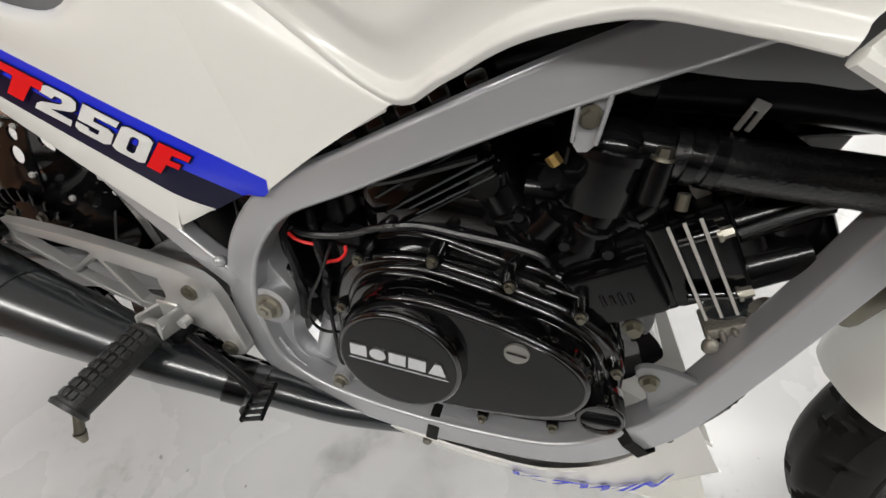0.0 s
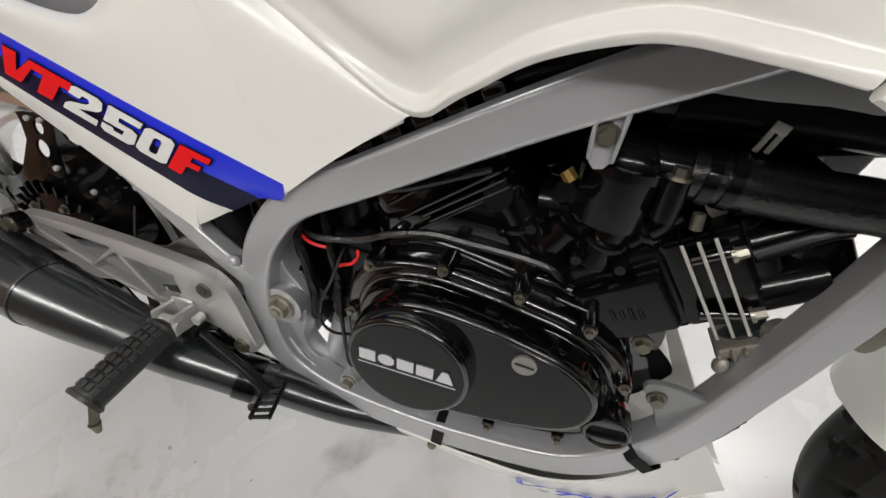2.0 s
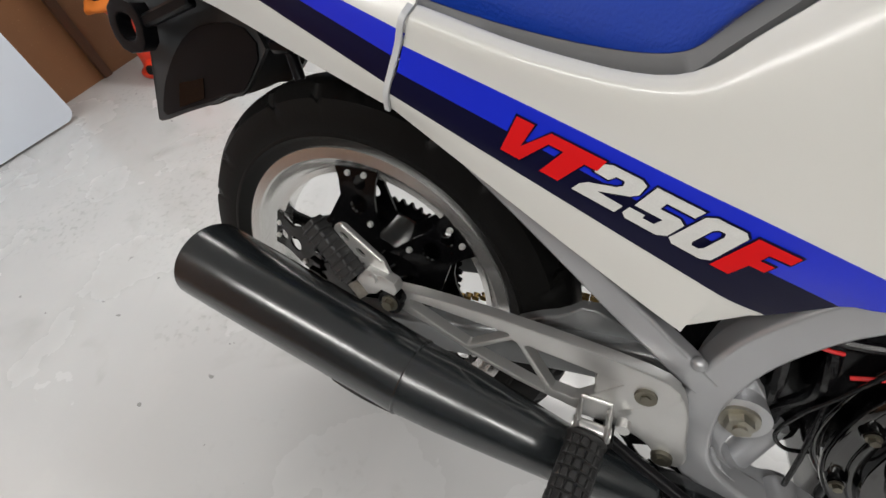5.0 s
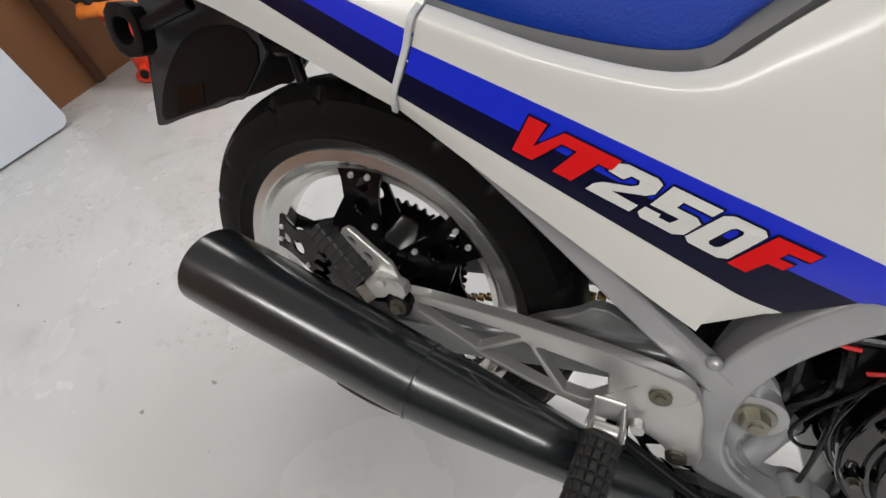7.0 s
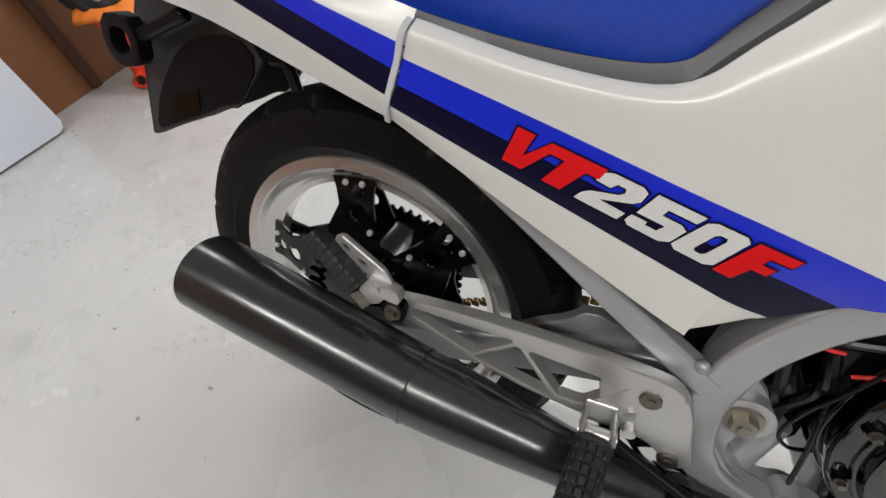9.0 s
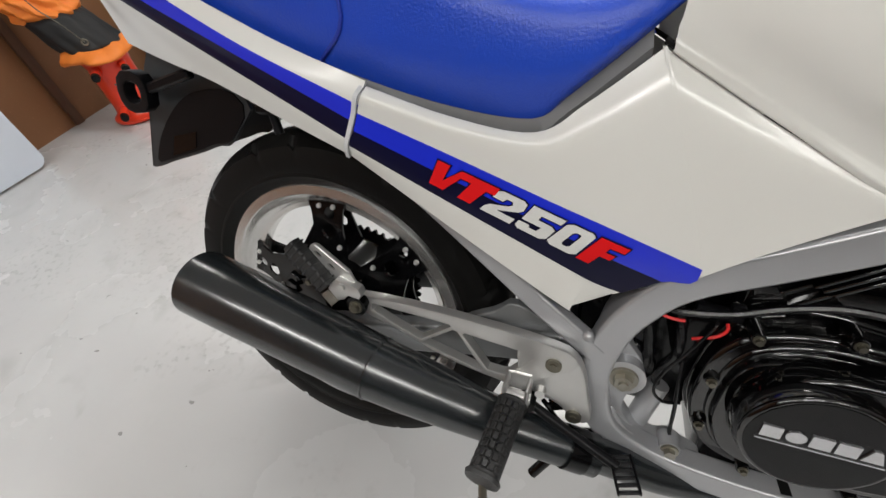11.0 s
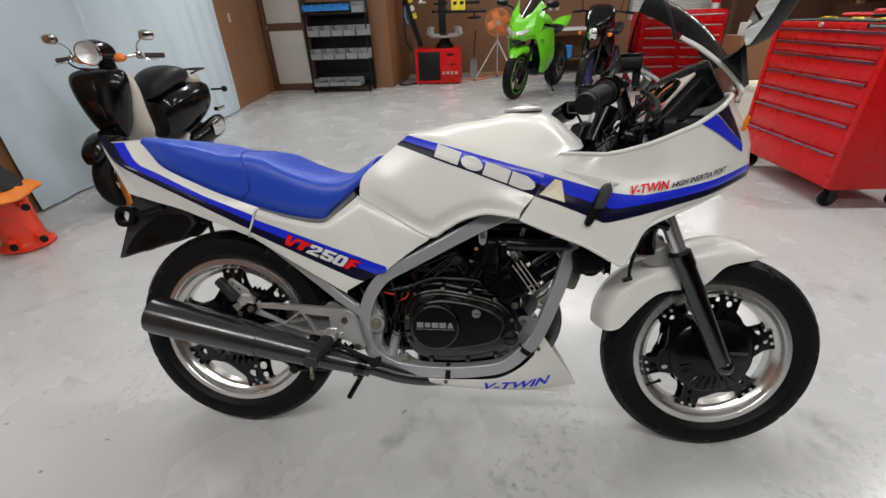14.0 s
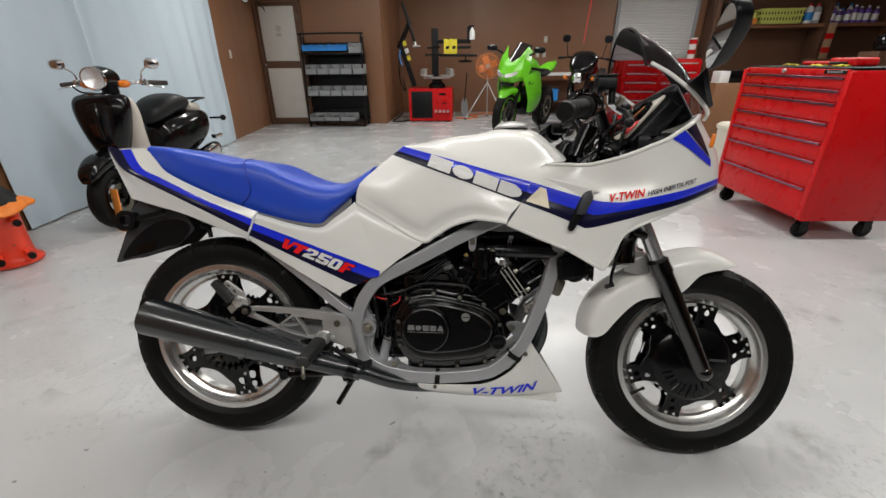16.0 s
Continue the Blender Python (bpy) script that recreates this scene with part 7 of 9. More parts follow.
def body_x(bm, sections, seg=20, p=2.4, n=4):
    """A body along x from sections (x, middle z, middle y, half height, half width)."""
    return loft(bm, [(x, -z, y, hh, hw) for x, z, y, hh, hw in smoothed(sections, n)], FWD_X, seg, p)


def simple(name, bm, material, m, label, category, group="", angle=38):
    """A thing of one mesh."""
    ob = part(name, bm, material, angle=angle)
    ob.matrix_basis = m
    return tagged(ob, label, category, group)


def side_x(y):
    return -3.16 + (7.1 - y) * 0.1282


# pegboard on the side wall, with a batten
board = thing("pegboard", at(side_x(0.7) + 0.012, 0.7, 0) @ pose(0, 0, 0, 0, 0, 7.3), "brown pegboard panel fixed to the side wall", "pegboard")
bm = bmesh.new()
box(bm, (0.016, 1.9, 1.9), at(0, 0.0, 0.95))
part("panel", bm, PEG, board, angle=0)
bm = bmesh.new()
box(bm, (0.02, 0.05, 1.9), at(0.018, 0.28, 0.95), 0.003)
part("batten", bm, DARKWOOD, board)
bm = bmesh.new()
box(bm, (0.018, 0.035, 1.9), at(0.017, -0.42, 0.95), 0.003)
part("batten", bm, DARKWOOD, board)
random.seed(5)
verts, faces = [], []
for j in range(58):
    for i in range(56):
        y, z = -0.9 + i * 0.0325, 0.03 + j * 0.0325
        if random.random() < 0.45 or abs(y - 0.28) < 0.03 or abs(y + 0.42) < 0.03:
            continue
        k = len(verts)
        r = random.uniform(0.0014, 0.0026)
        for a in range(6):
            verts.append((0.0086, y + r * math.cos(a * 1.047), z + r * math.sin(a * 1.047)))
        faces.append(range(k, k + 6))
me = bpy.data.meshes.new("peg_hole")
me.from_pydata(verts, [], [tuple(f) for f in faces])
me.materials.append(HOLE)
holes = new("peg_hole", me)
holes.parent = board
tagged(holes, kind="stuff")

# plastic sheet hung over the side wall
random.seed(3)
bm = bmesh.new()
grid = []
ny, nz = 150, 26
for j in range(nz + 1):
    z = 0.012 + (H - 0.03) * j / nz
    row = []
    for i in range(ny + 1):
        y = 1.6 + 3.68 * i / ny
        k = z / H
        d = 0.055 + 0.012 * math.sin(y * 9.0 + 0.6 * k) + 0.008 * math.sin(y * 21.0 + 1.3 + 2.0 * k) + 0.01 * math.sin(y * 3.1 - 0.8 * k + 1)
        d += 0.05 * math.exp(-(((y - 2.66 - 0.05 * k) / 0.035) ** 2)) - 0.03 * math.exp(-(((y - 2.78 - 0.05 * k) / 0.05) ** 2))
        d += 0.006 * math.sin(z * 5 + y * 4) * math.sin(y * 7)
        row.append(Vector((side_x(y) + d, y, z)))
    grid.append(row)
sheet(bm, grid, 0.003)
simple("plastic_curtain", bm, CURTAIN, Matrix(), "pale blue plastic sheet hanging in soft folds to the floor", "curtain", angle=60)

# white board standing on the floor
bm = bmesh.new()
outline = [(x, z + 0.62) for x, z in rounded(1.25, 1.22, 0.05, 4)]
slab(bm, outline, -0.014, 0.014, 0.004)
simple("white_board", bm, surface("bluish white plastic board", (0.62, 0.67, 0.75), 0.4, mottle=0.12, mottle_size=3), at(-2.09, 0.0, 0) @ pose(0, 0, 0, 0, 0, 90), "bluish white plastic board standing on edge by the pegboard", "board")

# portable blower with its duct folded on top
blower = thing("portable_blower", at(-2.0, 1.12, 0) @ pose(0, 0, 0, 0, 0, -35), "orange-red portable blower with a crumpled orange duct on top", "blower")
bm = bmesh.new()
lathe(bm, [(0.0, 0.004), (0.128, 0.004), (0.136, 0.012), (0.134, 0.024), (0.118, 0.034), (0.106, 0.05), (0.101, 0.09), (0.1, 0.27), (0.106, 0.30), (0.118, 0.315), (0.128, 0.322), (0.128, 0.332), (0.1, 0.338), (0.0, 0.338)], seg=40, closed=False)
part("body", bm, BLOWER, blower, "orange-red enamelled drum with flared ends")
for z in (0.075, 0.275):
    for s in (-1, 1):
        bm = bmesh.new()
        box(bm, (0.115, 0.032, 0.034), at(0.125, s * 0.062, z) @ pose(0, 0, 0, 0, 0, s * 4), 0.008)
        leg = part("lug", bm, BLOWER, blower)
        bm = bmesh.new()
        cyl(bm, 0.019, 0.017, 0.03, at(0.192, s * 0.066, z) @ ALONG_X, 16)
        part("rubber_foot", bm, RUBBER, leg, "black rubber foot")
for z, a in ((0.13, 10), (0.2, -12), (0.24, 30)):
    bm = bmesh.new()
    ball(bm, 0.005, at(0.101 * math.cos(radians(a)), 0.101 * math.sin(radians(a)), z), 8, 6)
    part("rivet", bm, STEEL, blower)


def crumpled(bm, profile, amount, seed, seg=72):
    random.seed(seed)
    waves = [(random.randint(3, 13), random.uniform(0, 6.3), random.uniform(-14, 14), random.uniform(0.3, 1)) for _ in range(9)]
    rows = []
    path = spline([(r, z, 0) for r, z in profile], 6)
    for q in path:
        row = []
        for k in range(seg):
            a = 2 * math.pi * k / seg
            w = sum(g * (abs(math.sin(0.5 * (n * a + f + v * q.y * 4))) - 0.5) for n, f, v, g in waves) / 3
            r = q.x * (1 + amount * w)
            rows_z = q.y + 0.25 * amount * q.x * math.sin(3 * a + seed)
            k2 = max(0.0, q.y - 0.36)
            row.append(bm.verts.new((r * math.cos(a) - 0.33 * k2, r * math.sin(a) - 0.55 * k2, rows_z)))
        rows.append(row)
    for a, b in zip(rows, rows[1:]):
        for k in range(seg):
            bm.faces.new((a[k], a[(k + 1) % seg], b[(k + 1) % seg], b[k]))
    return bm


bm = bmesh.new()
crumpled(bm, [(0.10, 0.325), (0.15, 0.318), (0.165, 0.335), (0.14, 0.365), (0.11, 0.385)], 0.22, 4)
part("duct_cuff", bm, DUCT, blower, "orange cloth edge", angle=30)
bm = bmesh.new()
crumpled(bm, [(0.12, 0.36), (0.135, 0.375), (0.13, 0.44), (0.125, 0.50), (0.11, 0.52)], 0.14, 7)
part("band", bm, BLACKCLOTH, blower, "black cloth band", angle=30)
bm = bmesh.new()
crumpled(bm, [(0.10, 0.505), (0.125, 0.53), (0.118, 0.555), (0.13, 0.59), (0.112, 0.62), (0.125, 0.66), (0.09, 0.70), (0.0, 0.71)], 0.25, 9)
part("duct", bm, DUCT, blower, "crumpled orange ventilation duct", angle=30)
bm = bmesh.new()
lathe(bm, [(0.012, -0.002), (0.016, 0), (0.012, 0.002), (0.008, 0)], at(0.137, -0.02, 0.41) @ ALONG_X, 16)
part("eyelet", bm, STEEL, blower)
bm = bmesh.new()
tube(bm, [(0.137, -0.02, 0.41), (0.14, -0.06, 0.5), (0.12, -0.1, 0.56), (0.13, -0.12, 0.62)], 0.0025, 6)
part("cord", bm, STEEL, blower)


def road_wheel(parent, m, r, rim, width, rim_mat, spokes=3, disc=True):
    """A wheel about its y axis."""
    w = new("wheel")
    w.parent = parent
    w.matrix_basis = m
    h = width / 2
    bm = bmesh.new()
    lathe(bm, [(rim, -h * 0.75), (rim + (r - rim) * 0.5, -h), (r - 0.012, -h * 0.8), (r - 0.002, -h * 0.4), (r, 0), (r - 0.002, h * 0.4), (r - 0.012, h * 0.8), (rim + (r - rim) * 0.5, h), (rim, h * 0.75)], ALONG_Y, 44)
    part("tyre", bm, TYRE, w)
    bm = bmesh.new()
    lathe(bm, [(rim + 0.006, -h * 0.8), (rim + 0.006, -h * 0.7), (rim - 0.02, -h * 0.5), (rim - 0.022, h * 0.5), (rim + 0.006, h * 0.7), (rim + 0.006, h * 0.8), (rim - 0.012, h * 0.8), (rim - 0.034, h * 0.45), (rim - 0.034, -h * 0.45), (rim - 0.012, -h * 0.8)], ALONG_Y, 44)
    part("rim", bm, rim_mat, w)
    for k in range(spokes):
        a = 2 * math.pi * k / spokes + 0.5
        bm = bmesh.new()
        rod(bm, (0, 0, 0), ((rim - 0.025) * math.cos(a), 0, (rim - 0.025) * math.sin(a)), 0.02, 0.013, 10)
        part("spoke", bm, rim_mat, w)
    bm = bmesh.new()
    cyl(bm, 0.035, 0.035, width * 0.9, ALONG_Y, 20)
    part("hub", bm, rim_mat, w)
    if disc:
        bm = bmesh.new()
        lathe(bm, [(rim * 0.5, -h - 0.004), (rim * 0.78, -h - 0.004), (rim * 0.78, -h), (rim * 0.5, -h)], ALONG_Y, 36)
        part("brake_disc", bm, STEEL, w)
    return w


# scooter
scooter = thing("scooter", at(-1.825, 1.75, 0) @ pose(0, 0, 0, 0, 0, -91), "black and beige scooter parked by the blue sheet", "scooter")
TURN = Matrix.Rotation(radians(8), 4, "Z")
SHIELD = at(-0.1, 0.012, 0) @ Matrix.Rotation(radians(13), 4, "Z") @ Matrix.Diagonal((1, 0.88, 1, 1)) @ at(0.1, 0, 0)
road_wheel(scooter, at(0, 0, 0.205) @ TURN, 0.212, 0.135, 0.108, CAST)
road_wheel(scooter, at(-0.9, -0.03, 0.205), 0.205, 0.135, 0.09, CAST)
bm = bmesh.new()
body_x(bm, [(0.2, 0.37, 0, 0.012, 0.03), (0.17, 0.41, 0, 0.045, 0.062), (0.08, 0.455, 0, 0.06, 0.078), (-0.03, 0.47, 0, 0.06, 0.078), (-0.13, 0.45, 0, 0.05, 0.07)], 24)
bmesh.ops.transform(bm, matrix=TURN, verts=bm.verts)
part("front_mudguard", bm, BLACK, scooter, "gloss black front mudguard")
bm = bmesh.new()
loft(bm, smoothed([(0.46, -0.12, 0, 0.02, 0.07), (0.52, -0.115, 0, 0.055, 0.115), (0.62, -0.12, 0, 0.072, 0.155), (0.74, -0.13, 0, 0.078, 0.188), (0.83, -0.145, 0, 0.074, 0.198), (0.878, -0.16, 0, 0.06, 0.175), (0.90, -0.17, 0, 0.03, 0.10)]), seg=32, p=3.0)
bmesh.ops.transform(bm, matrix=SHIELD, verts=bm.verts)
part("front_shield", bm, BLACK, scooter, "gloss black front shield")
bm = bmesh.new()
loft(bm, smoothed([(0.40, -0.30, 0, 0.035, 0.14), (0.47, -0.25, 0, 0.05, 0.195), (0.62, -0.21, 0, 0.045, 0.216), (0.76, -0.205, 0, 0.04, 0.22), (0.85, -0.215, 0, 0.04, 0.185), (0.88, -0.22, 0, 0.02, 0.10)]), seg=28, p=2.6)
bmesh.ops.transform(bm, matrix=SHIELD, verts=bm.verts)
part("leg_shield", bm, BEIGE, scooter, "beige inner leg shield")
bm = bmesh.new()
loft(bm, [(0.60, -0.052, 0, 0.006, 0.012), (0.66, -0.046, 0, 0.012, 0.02), (0.80, -0.06, 0, 0.012, 0.018), (0.84, -0.075, 0, 0.006, 0.01)], seg=12)
bmesh.ops.transform(bm, matrix=SHIELD, verts=bm.verts)
part("shield_rib", bm, BLACK, scooter)
bm = bmesh.new()
body_x(bm, [(-0.22, 0.27, 0, 0.05, 0.10), (-0.4, 0.245, 0, 0.045, 0.15), (-0.58, 0.25, 0, 0.05, 0.15), (-0.66, 0.30, 0, 0.07, 0.14)], 20, 3)
part("footboard", bm, BEIGE, scooter)
bm = bmesh.new()
body_x(bm, [(-0.50, 0.48, 0, 0.12, 0.10), (-0.58, 0.50, 0, 0.19, 0.145), (-0.75, 0.53, 0, 0.19, 0.165), (-0.92, 0.56, 0, 0.16, 0.165), (-1.06, 0.59, 0, 0.12, 0.13), (-1.16, 0.62, 0, 0.06, 0.07)], 26, 2.6)
part("rear_body", bm, BLACK, scooter, "gloss black rear body")
bm = bmesh.new()
body_x(bm, [(-0.46, 0.69, 0, 0.02, 0.05), (-0.50, 0.71, 0, 0.06, 0.10), (-0.60, 0.755, 0, 0.08, 0.135), (-0.74, 0.785, 0, 0.075, 0.14), (-0.86, 0.785, 0, 0.055, 0.125), (-0.92, 0.775, 0, 0.03, 0.08)], 26, 2.6)
part("saddle", bm, SADDLE, scooter, "black vinyl saddle")
bm = bmesh.new()
body_x(bm, [(-0.90, 0.73, 0, 0.02, 0.07), (-0.94, 0.735, 0, 0.05, 0.10), (-1.05, 0.72, 0, 0.045, 0.085), (-1.1, 0.71, 0, 0.02, 0.05)], 20)
part("tail_cowl", bm, BEIGE, scooter)
bm = bmesh.new()
tube(bm, [(-0.96, 0.08, 0.77), (-1.06, 0.09, 0.79), (-1.18, 0.06, 0.79), (-1.18, -0.06, 0.79), (-1.06, -0.09, 0.79), (-0.96, -0.08, 0.77)], 0.008, 8)
rod(bm, (-1.1, -0.09, 0.79), (-1.1, 0.09, 0.79), 0.006, seg=8)
part("carrier", bm, RACK, scooter, "black tubular carrier")
for s in (-1, 1):
    bm = bmesh.new()
    rod(bm, (-1.14, s * 0.1, 0.62), (-1.16, s * 0.2, 0.62), 0.009, seg=10)
    ball(bm, 0.026, at(-1.16, s * 0.215, 0.62), 14, 10)
    part("rear_indicator", bm, PLASTIC, scooter)
bm = bmesh.new()
body_x(bm, [(-0.62, 0.27, 0.13, 0.03, 0.02), (-0.68, 0.28, 0.15, 0.07, 0.05), (-0.98, 0.34, 0.16, 0.085, 0.06), (-1.06, 0.36, 0.16, 0.06, 0.04)], 18)
part("muffler", bm, BLACK, scooter)
bm = bmesh.new()
body_x(bm, [(-0.84, 0.34, 0.222, 0.05, 0.004), (-0.9, 0.345, 0.225, 0.06, 0.008), (-1.0, 0.36, 0.222, 0.05, 0.004)], 16)
part("heat_shield", bm, CHROME, scooter, "chromed heat shield")
bm = bmesh.new()
box(bm, (0.1, 0.05, 0.035), at(-1.08, 0.17, 0.47), 0.006)
part("bracket", bm, CHROME, scooter)
# head: lamp, bars, mirrors
head = new("handlebar_head")
head.parent = scooter
head.matrix_basis = at(-0.2, 0.02, -0.008) @ pose(0, 0, 0, 0, 0, 20)
bm = bmesh.new()
body_x(bm, [(0.003, 1.0, -0.045, 0.072, 0.074), (-0.06, 1.0, -0.040, 0.078, 0.080), (-0.13, 0.995, -0.025, 0.07, 0.074), (-0.17, 0.99, -0.01, 0.045, 0.05)], 28, 2.1)
part("lamp_shell", bm, BLACK, head)
bm = bmesh.new()
cyl(bm, 0.055, 0.05, 0.12, at(-0.06, 0, 0.90), 20)
part("stem", bm, PLASTIC, head)
bm = bmesh.new()
lathe(bm, [(0.062, 0.015), (0.073, 0.015), (0.077, 0.024), (0.073, 0.034), (0.064, 0.036)], at(0.0, -0.045, 1.0) @ ALONG_X, 40)
part("lamp_rim", bm, CHROME, head)
bm = bmesh.new()
lathe(bm, [(0.0, 0.004), (0.02, 0.007), (0.045, 0.017), (0.065, 0.034)], at(0.0, -0.045, 1.0) @ ALONG_X, 40, closed=False)
part("reflector", bm, surface("headlamp reflector", (0.85, 0.85, 0.85), 0.35, metal=0.6, mottle=0.35, mottle_size=50, bump=0.9, bump_size=45), head)
for s in (-1, 1):
    bm = bmesh.new()
    body_x(bm, [(0.02, 0.962, s * 0.112, 0.010, 0.015), (0.0, 0.962, s * 0.112, 0.025, 0.032), (-0.04, 0.962, s * 0.112, 0.024, 0.031), (-0.07, 0.962, s * 0.108, 0.012, 0.016)], 20, 2.2)
    part("indicator", bm, AMBER, head, "amber indicator")
    bm = bmesh.new()
    tube(bm, [(-0.07, s * 0.050, 0.94), (-0.08, s * 0.134, 0.965), (-0.11, s * 0.210, 0.965), (-0.13, s * 0.252, 0.96)], 0.011, 10)
    part("handlebar", bm, CHROME, head)
    bm = bmesh.new()
    rod(bm, (-0.12, s * 0.227, 0.963), (-0.175, s * 0.332, 0.955), 0.0165, seg=16)
    part("grip", bm, surface("dark brown rubber grip", (0.035, 0.024, 0.02), 0.6, mottle=0.2, bump=0.2), head)
    bm = bmesh.new()
    box(bm, (0.04, 0.035, 0.045), at(-0.1, s * 0.202, 0.968), 0.008)
    part("lever_clamp", bm, CHROME, head)
    bm = bmesh.new()
    tube(bm, [(-0.08, s * 0.202, 0.955), (-0.06, s * 0.252, 0.945), (-0.085, s * 0.302, 0.935), (-0.10, s * 0.323, 0.93)], 0.006, 8)
    part("lever", bm, CHROME, head)
    bm = bmesh.new()
    tube(bm, [(-0.1, s * 0.197, 0.985), (-0.1, s * 0.206, 1.03), (-0.09, s * 0.244, 1.065), (-0.09, s * 0.265, 1.075)], 0.005, 8)
    part("mirror_stalk", bm, CHROME, head)
    bm = bmesh.new()
    body_x(bm, [(-0.07, 1.088, s * 0.285, 0.010, 0.016), (-0.078, 1.088, s * 0.285, 0.029, 0.041), (-0.095, 1.088, s * 0.285, 0.034, 0.048), (-0.105, 1.088, s * 0.285, 0.032, 0.046)], 22, 2.8, 2)
    part("mirror", bm, CHROME, head, "chromed rear-view mirror")
bm = bmesh.new()
tube(bm, [(-0.02, -0.2, 0.95), (0.02, -0.14, 0.915), (0.0, -0.05, 0.90), (-0.04, 0, 0.88)], 0.006, 8)
part("cable", bm, RUBBER, head)
# fork, and a plate by the wheel
for s in (-1, 1):
    bm = bmesh.new()
    rod(bm, (0, s * 0.065, 0.2), (-0.09, s * 0.065, 0.46), 0.016, seg=12)
    bmesh.ops.transform(bm, matrix=TURN, verts=bm.verts)
    part("fork_leg", bm, CAST, scooter)
bm = bmesh.new()
box(bm, (0.080, 0.010, 0.30), at(0, 0, 0.150), 0.003)
simple("orange_board", bm, ORANGECARD, at(-1.742, 1.63, 0) @ pose(0, 0, 0, -6, 0, -20), "orange board leaning by the scooter's front wheel", "board")

# ---- end wall: door, clock, parts rack ----
door = thing("door_1", at(-3.14, 7.1, 0), "brown-framed door with two off-white panels", "door", kind="structure")
DOORFRAME = DARKWOOD
for x in (0.03, 0.80):
    bm = bmesh.new()
    box(bm, (0.06, 0.07, 2.06), at(x, -0.035, 1.03), 0.004)
    part("jamb", bm, DOORFRAME, door)
bm = bmesh.new()
box(bm, (0.71, 0.07, 0.06), at(0.415, -0.035, 2.03), 0.004)
part("head_frame", bm, DOORFRAME, door)
bm = bmesh.new()
box(bm, (0.705, 0.04, 1.985), at(0.415, -0.022, 1.005), 0.003)
leaf = part("door_leaf", bm, surface("brown door stile", (0.13, 0.065, 0.035), 0.45, mottle=0.2), door)
for z, h in ((1.53, 0.86), (0.55, 0.86)):
    bm = bmesh.new()
    box(bm, (0.62, 0.012, h), at(0.335 + 0.07, -0.046, z), 0.003)
    part("panel", bm, DOORWHITE, leaf, "off-white panel")
bm = bmesh.new()
cyl(bm, 0.05, 0.05, 0.006, at(0.40, -0.056, 1.62) @ ALONG_Y, 24)
box(bm, (0.09, 0.006, 0.06), at(0.40, -0.056, 1.52), 0.002)
part("worn_sticker", bm, surface("faded beige sticker", (0.50, 0.46, 0.38), 0.7, mottle=0.3, mottle_size=25), leaf, "faded round and square sticker")
bm = bmesh.new()
ball(bm, 0.026, at(0.085, -0.075, 1.04), 16, 10)
cyl(bm, 0.012, 0.012, 0.05, at(0.085, -0.05, 1.04) @ ALONG_Y, 12)
part("knob", bm, CHROME, leaf, "metal door knob")
for z in (1.8, 0.3):
    bm = bmesh.new()
    cyl(bm, 0.009, 0.009, 0.09, at(0.775, -0.075, z), 10)
    part("hinge", bm, STEEL, door)
clock = thing("wall_clock", at(-3.10, 6.72, 2.04) @ pose(0, 0, 0, 0, 0, 60), "small round wall dial with a white face", "clock")
bm = bmesh.new()
lathe(bm, [(0.0, 0.0), (0.062, 0.0), (0.066, 0.02), (0.058, 0.03), (0.055, 0.022), (0.0, 0.022)], ALONG_Y, 28, closed=False)
part("case", bm, PLASTIC, clock)
bm = bmesh.new()
cyl(bm, 0.054, 0.054, 0.004, at(0, -0.026, 0) @ ALONG_Y, 28)
part("dial", bm, WHITEPLASTIC, clock)
bm = bmesh.new()
tube(bm, [(-2.98, 6.9, 2.02), (-2.93, 7.05, 1.9), (-2.99, 7.06, 1.75), (-3.02, 7.06, 1.62)], 0.008, 8)
simple("wall_cable", bm, RUBBER, Matrix(), "black cable hanging beside the door", "cable")
bm = bmesh.new()
box(bm, (0.07, 0.012, 0.115), Matrix(), 0.004)
simple("switch_plate", bm, BEIGE, at(side_x(5.75) + 0.01, 5.75, 1.2) @ pose(0, 0, 0, 0, 0, 97), "beige switch plate on the panelled wall", "switch")

rack = thing("parts_rack", at(-1.74, 6.85, 0), "black steel parts rack on castors, full of bins", "rack")
for s in (-1, 1):
    for y in (-0.16, 0.16):
        bm = bmesh.new()
        rod(bm, (s * 0.52, y * 1.0, 0.09), (s * 0.52, y * 0.35, 1.47), 0.014, seg=10)
        part("post", bm, RACK, rack)
        caster = new("castor")
        caster.parent = rack
        caster.matrix_basis = at(s * 0.5, y, 0.045)
        bm = bmesh.new()
        lathe(bm, [(0.015, -0.014), (0.038, -0.014), (0.044, -0.008), (0.044, 0.008), (0.038, 0.014), (0.015, 0.014)], ALONG_X, 20)
        part("wheel", bm, RUBBER, caster)
        bm = bmesh.new()
        box(bm, (0.04, 0.04, 0.05), at(0, 0, 0.03), 0.004)
        part("fork", bm, RACK, caster)
bm = bmesh.new()
tube(bm, [(-0.52, -0.05, 1.46), (-0.52, -0.05, 1.5), (-0.49, -0.05, 1.515), (0.49, -0.05, 1.515), (0.52, -0.05, 1.5), (0.52, -0.05, 1.46)], 0.014, 10, 4)
part("top_rail", bm, RACK, rack)
bm = bmesh.new()
box(bm, (1.03, 0.006, 1.1), at(0, 0.125, 0.66), 0.001)
part("back_panel", bm, RACK, rack)
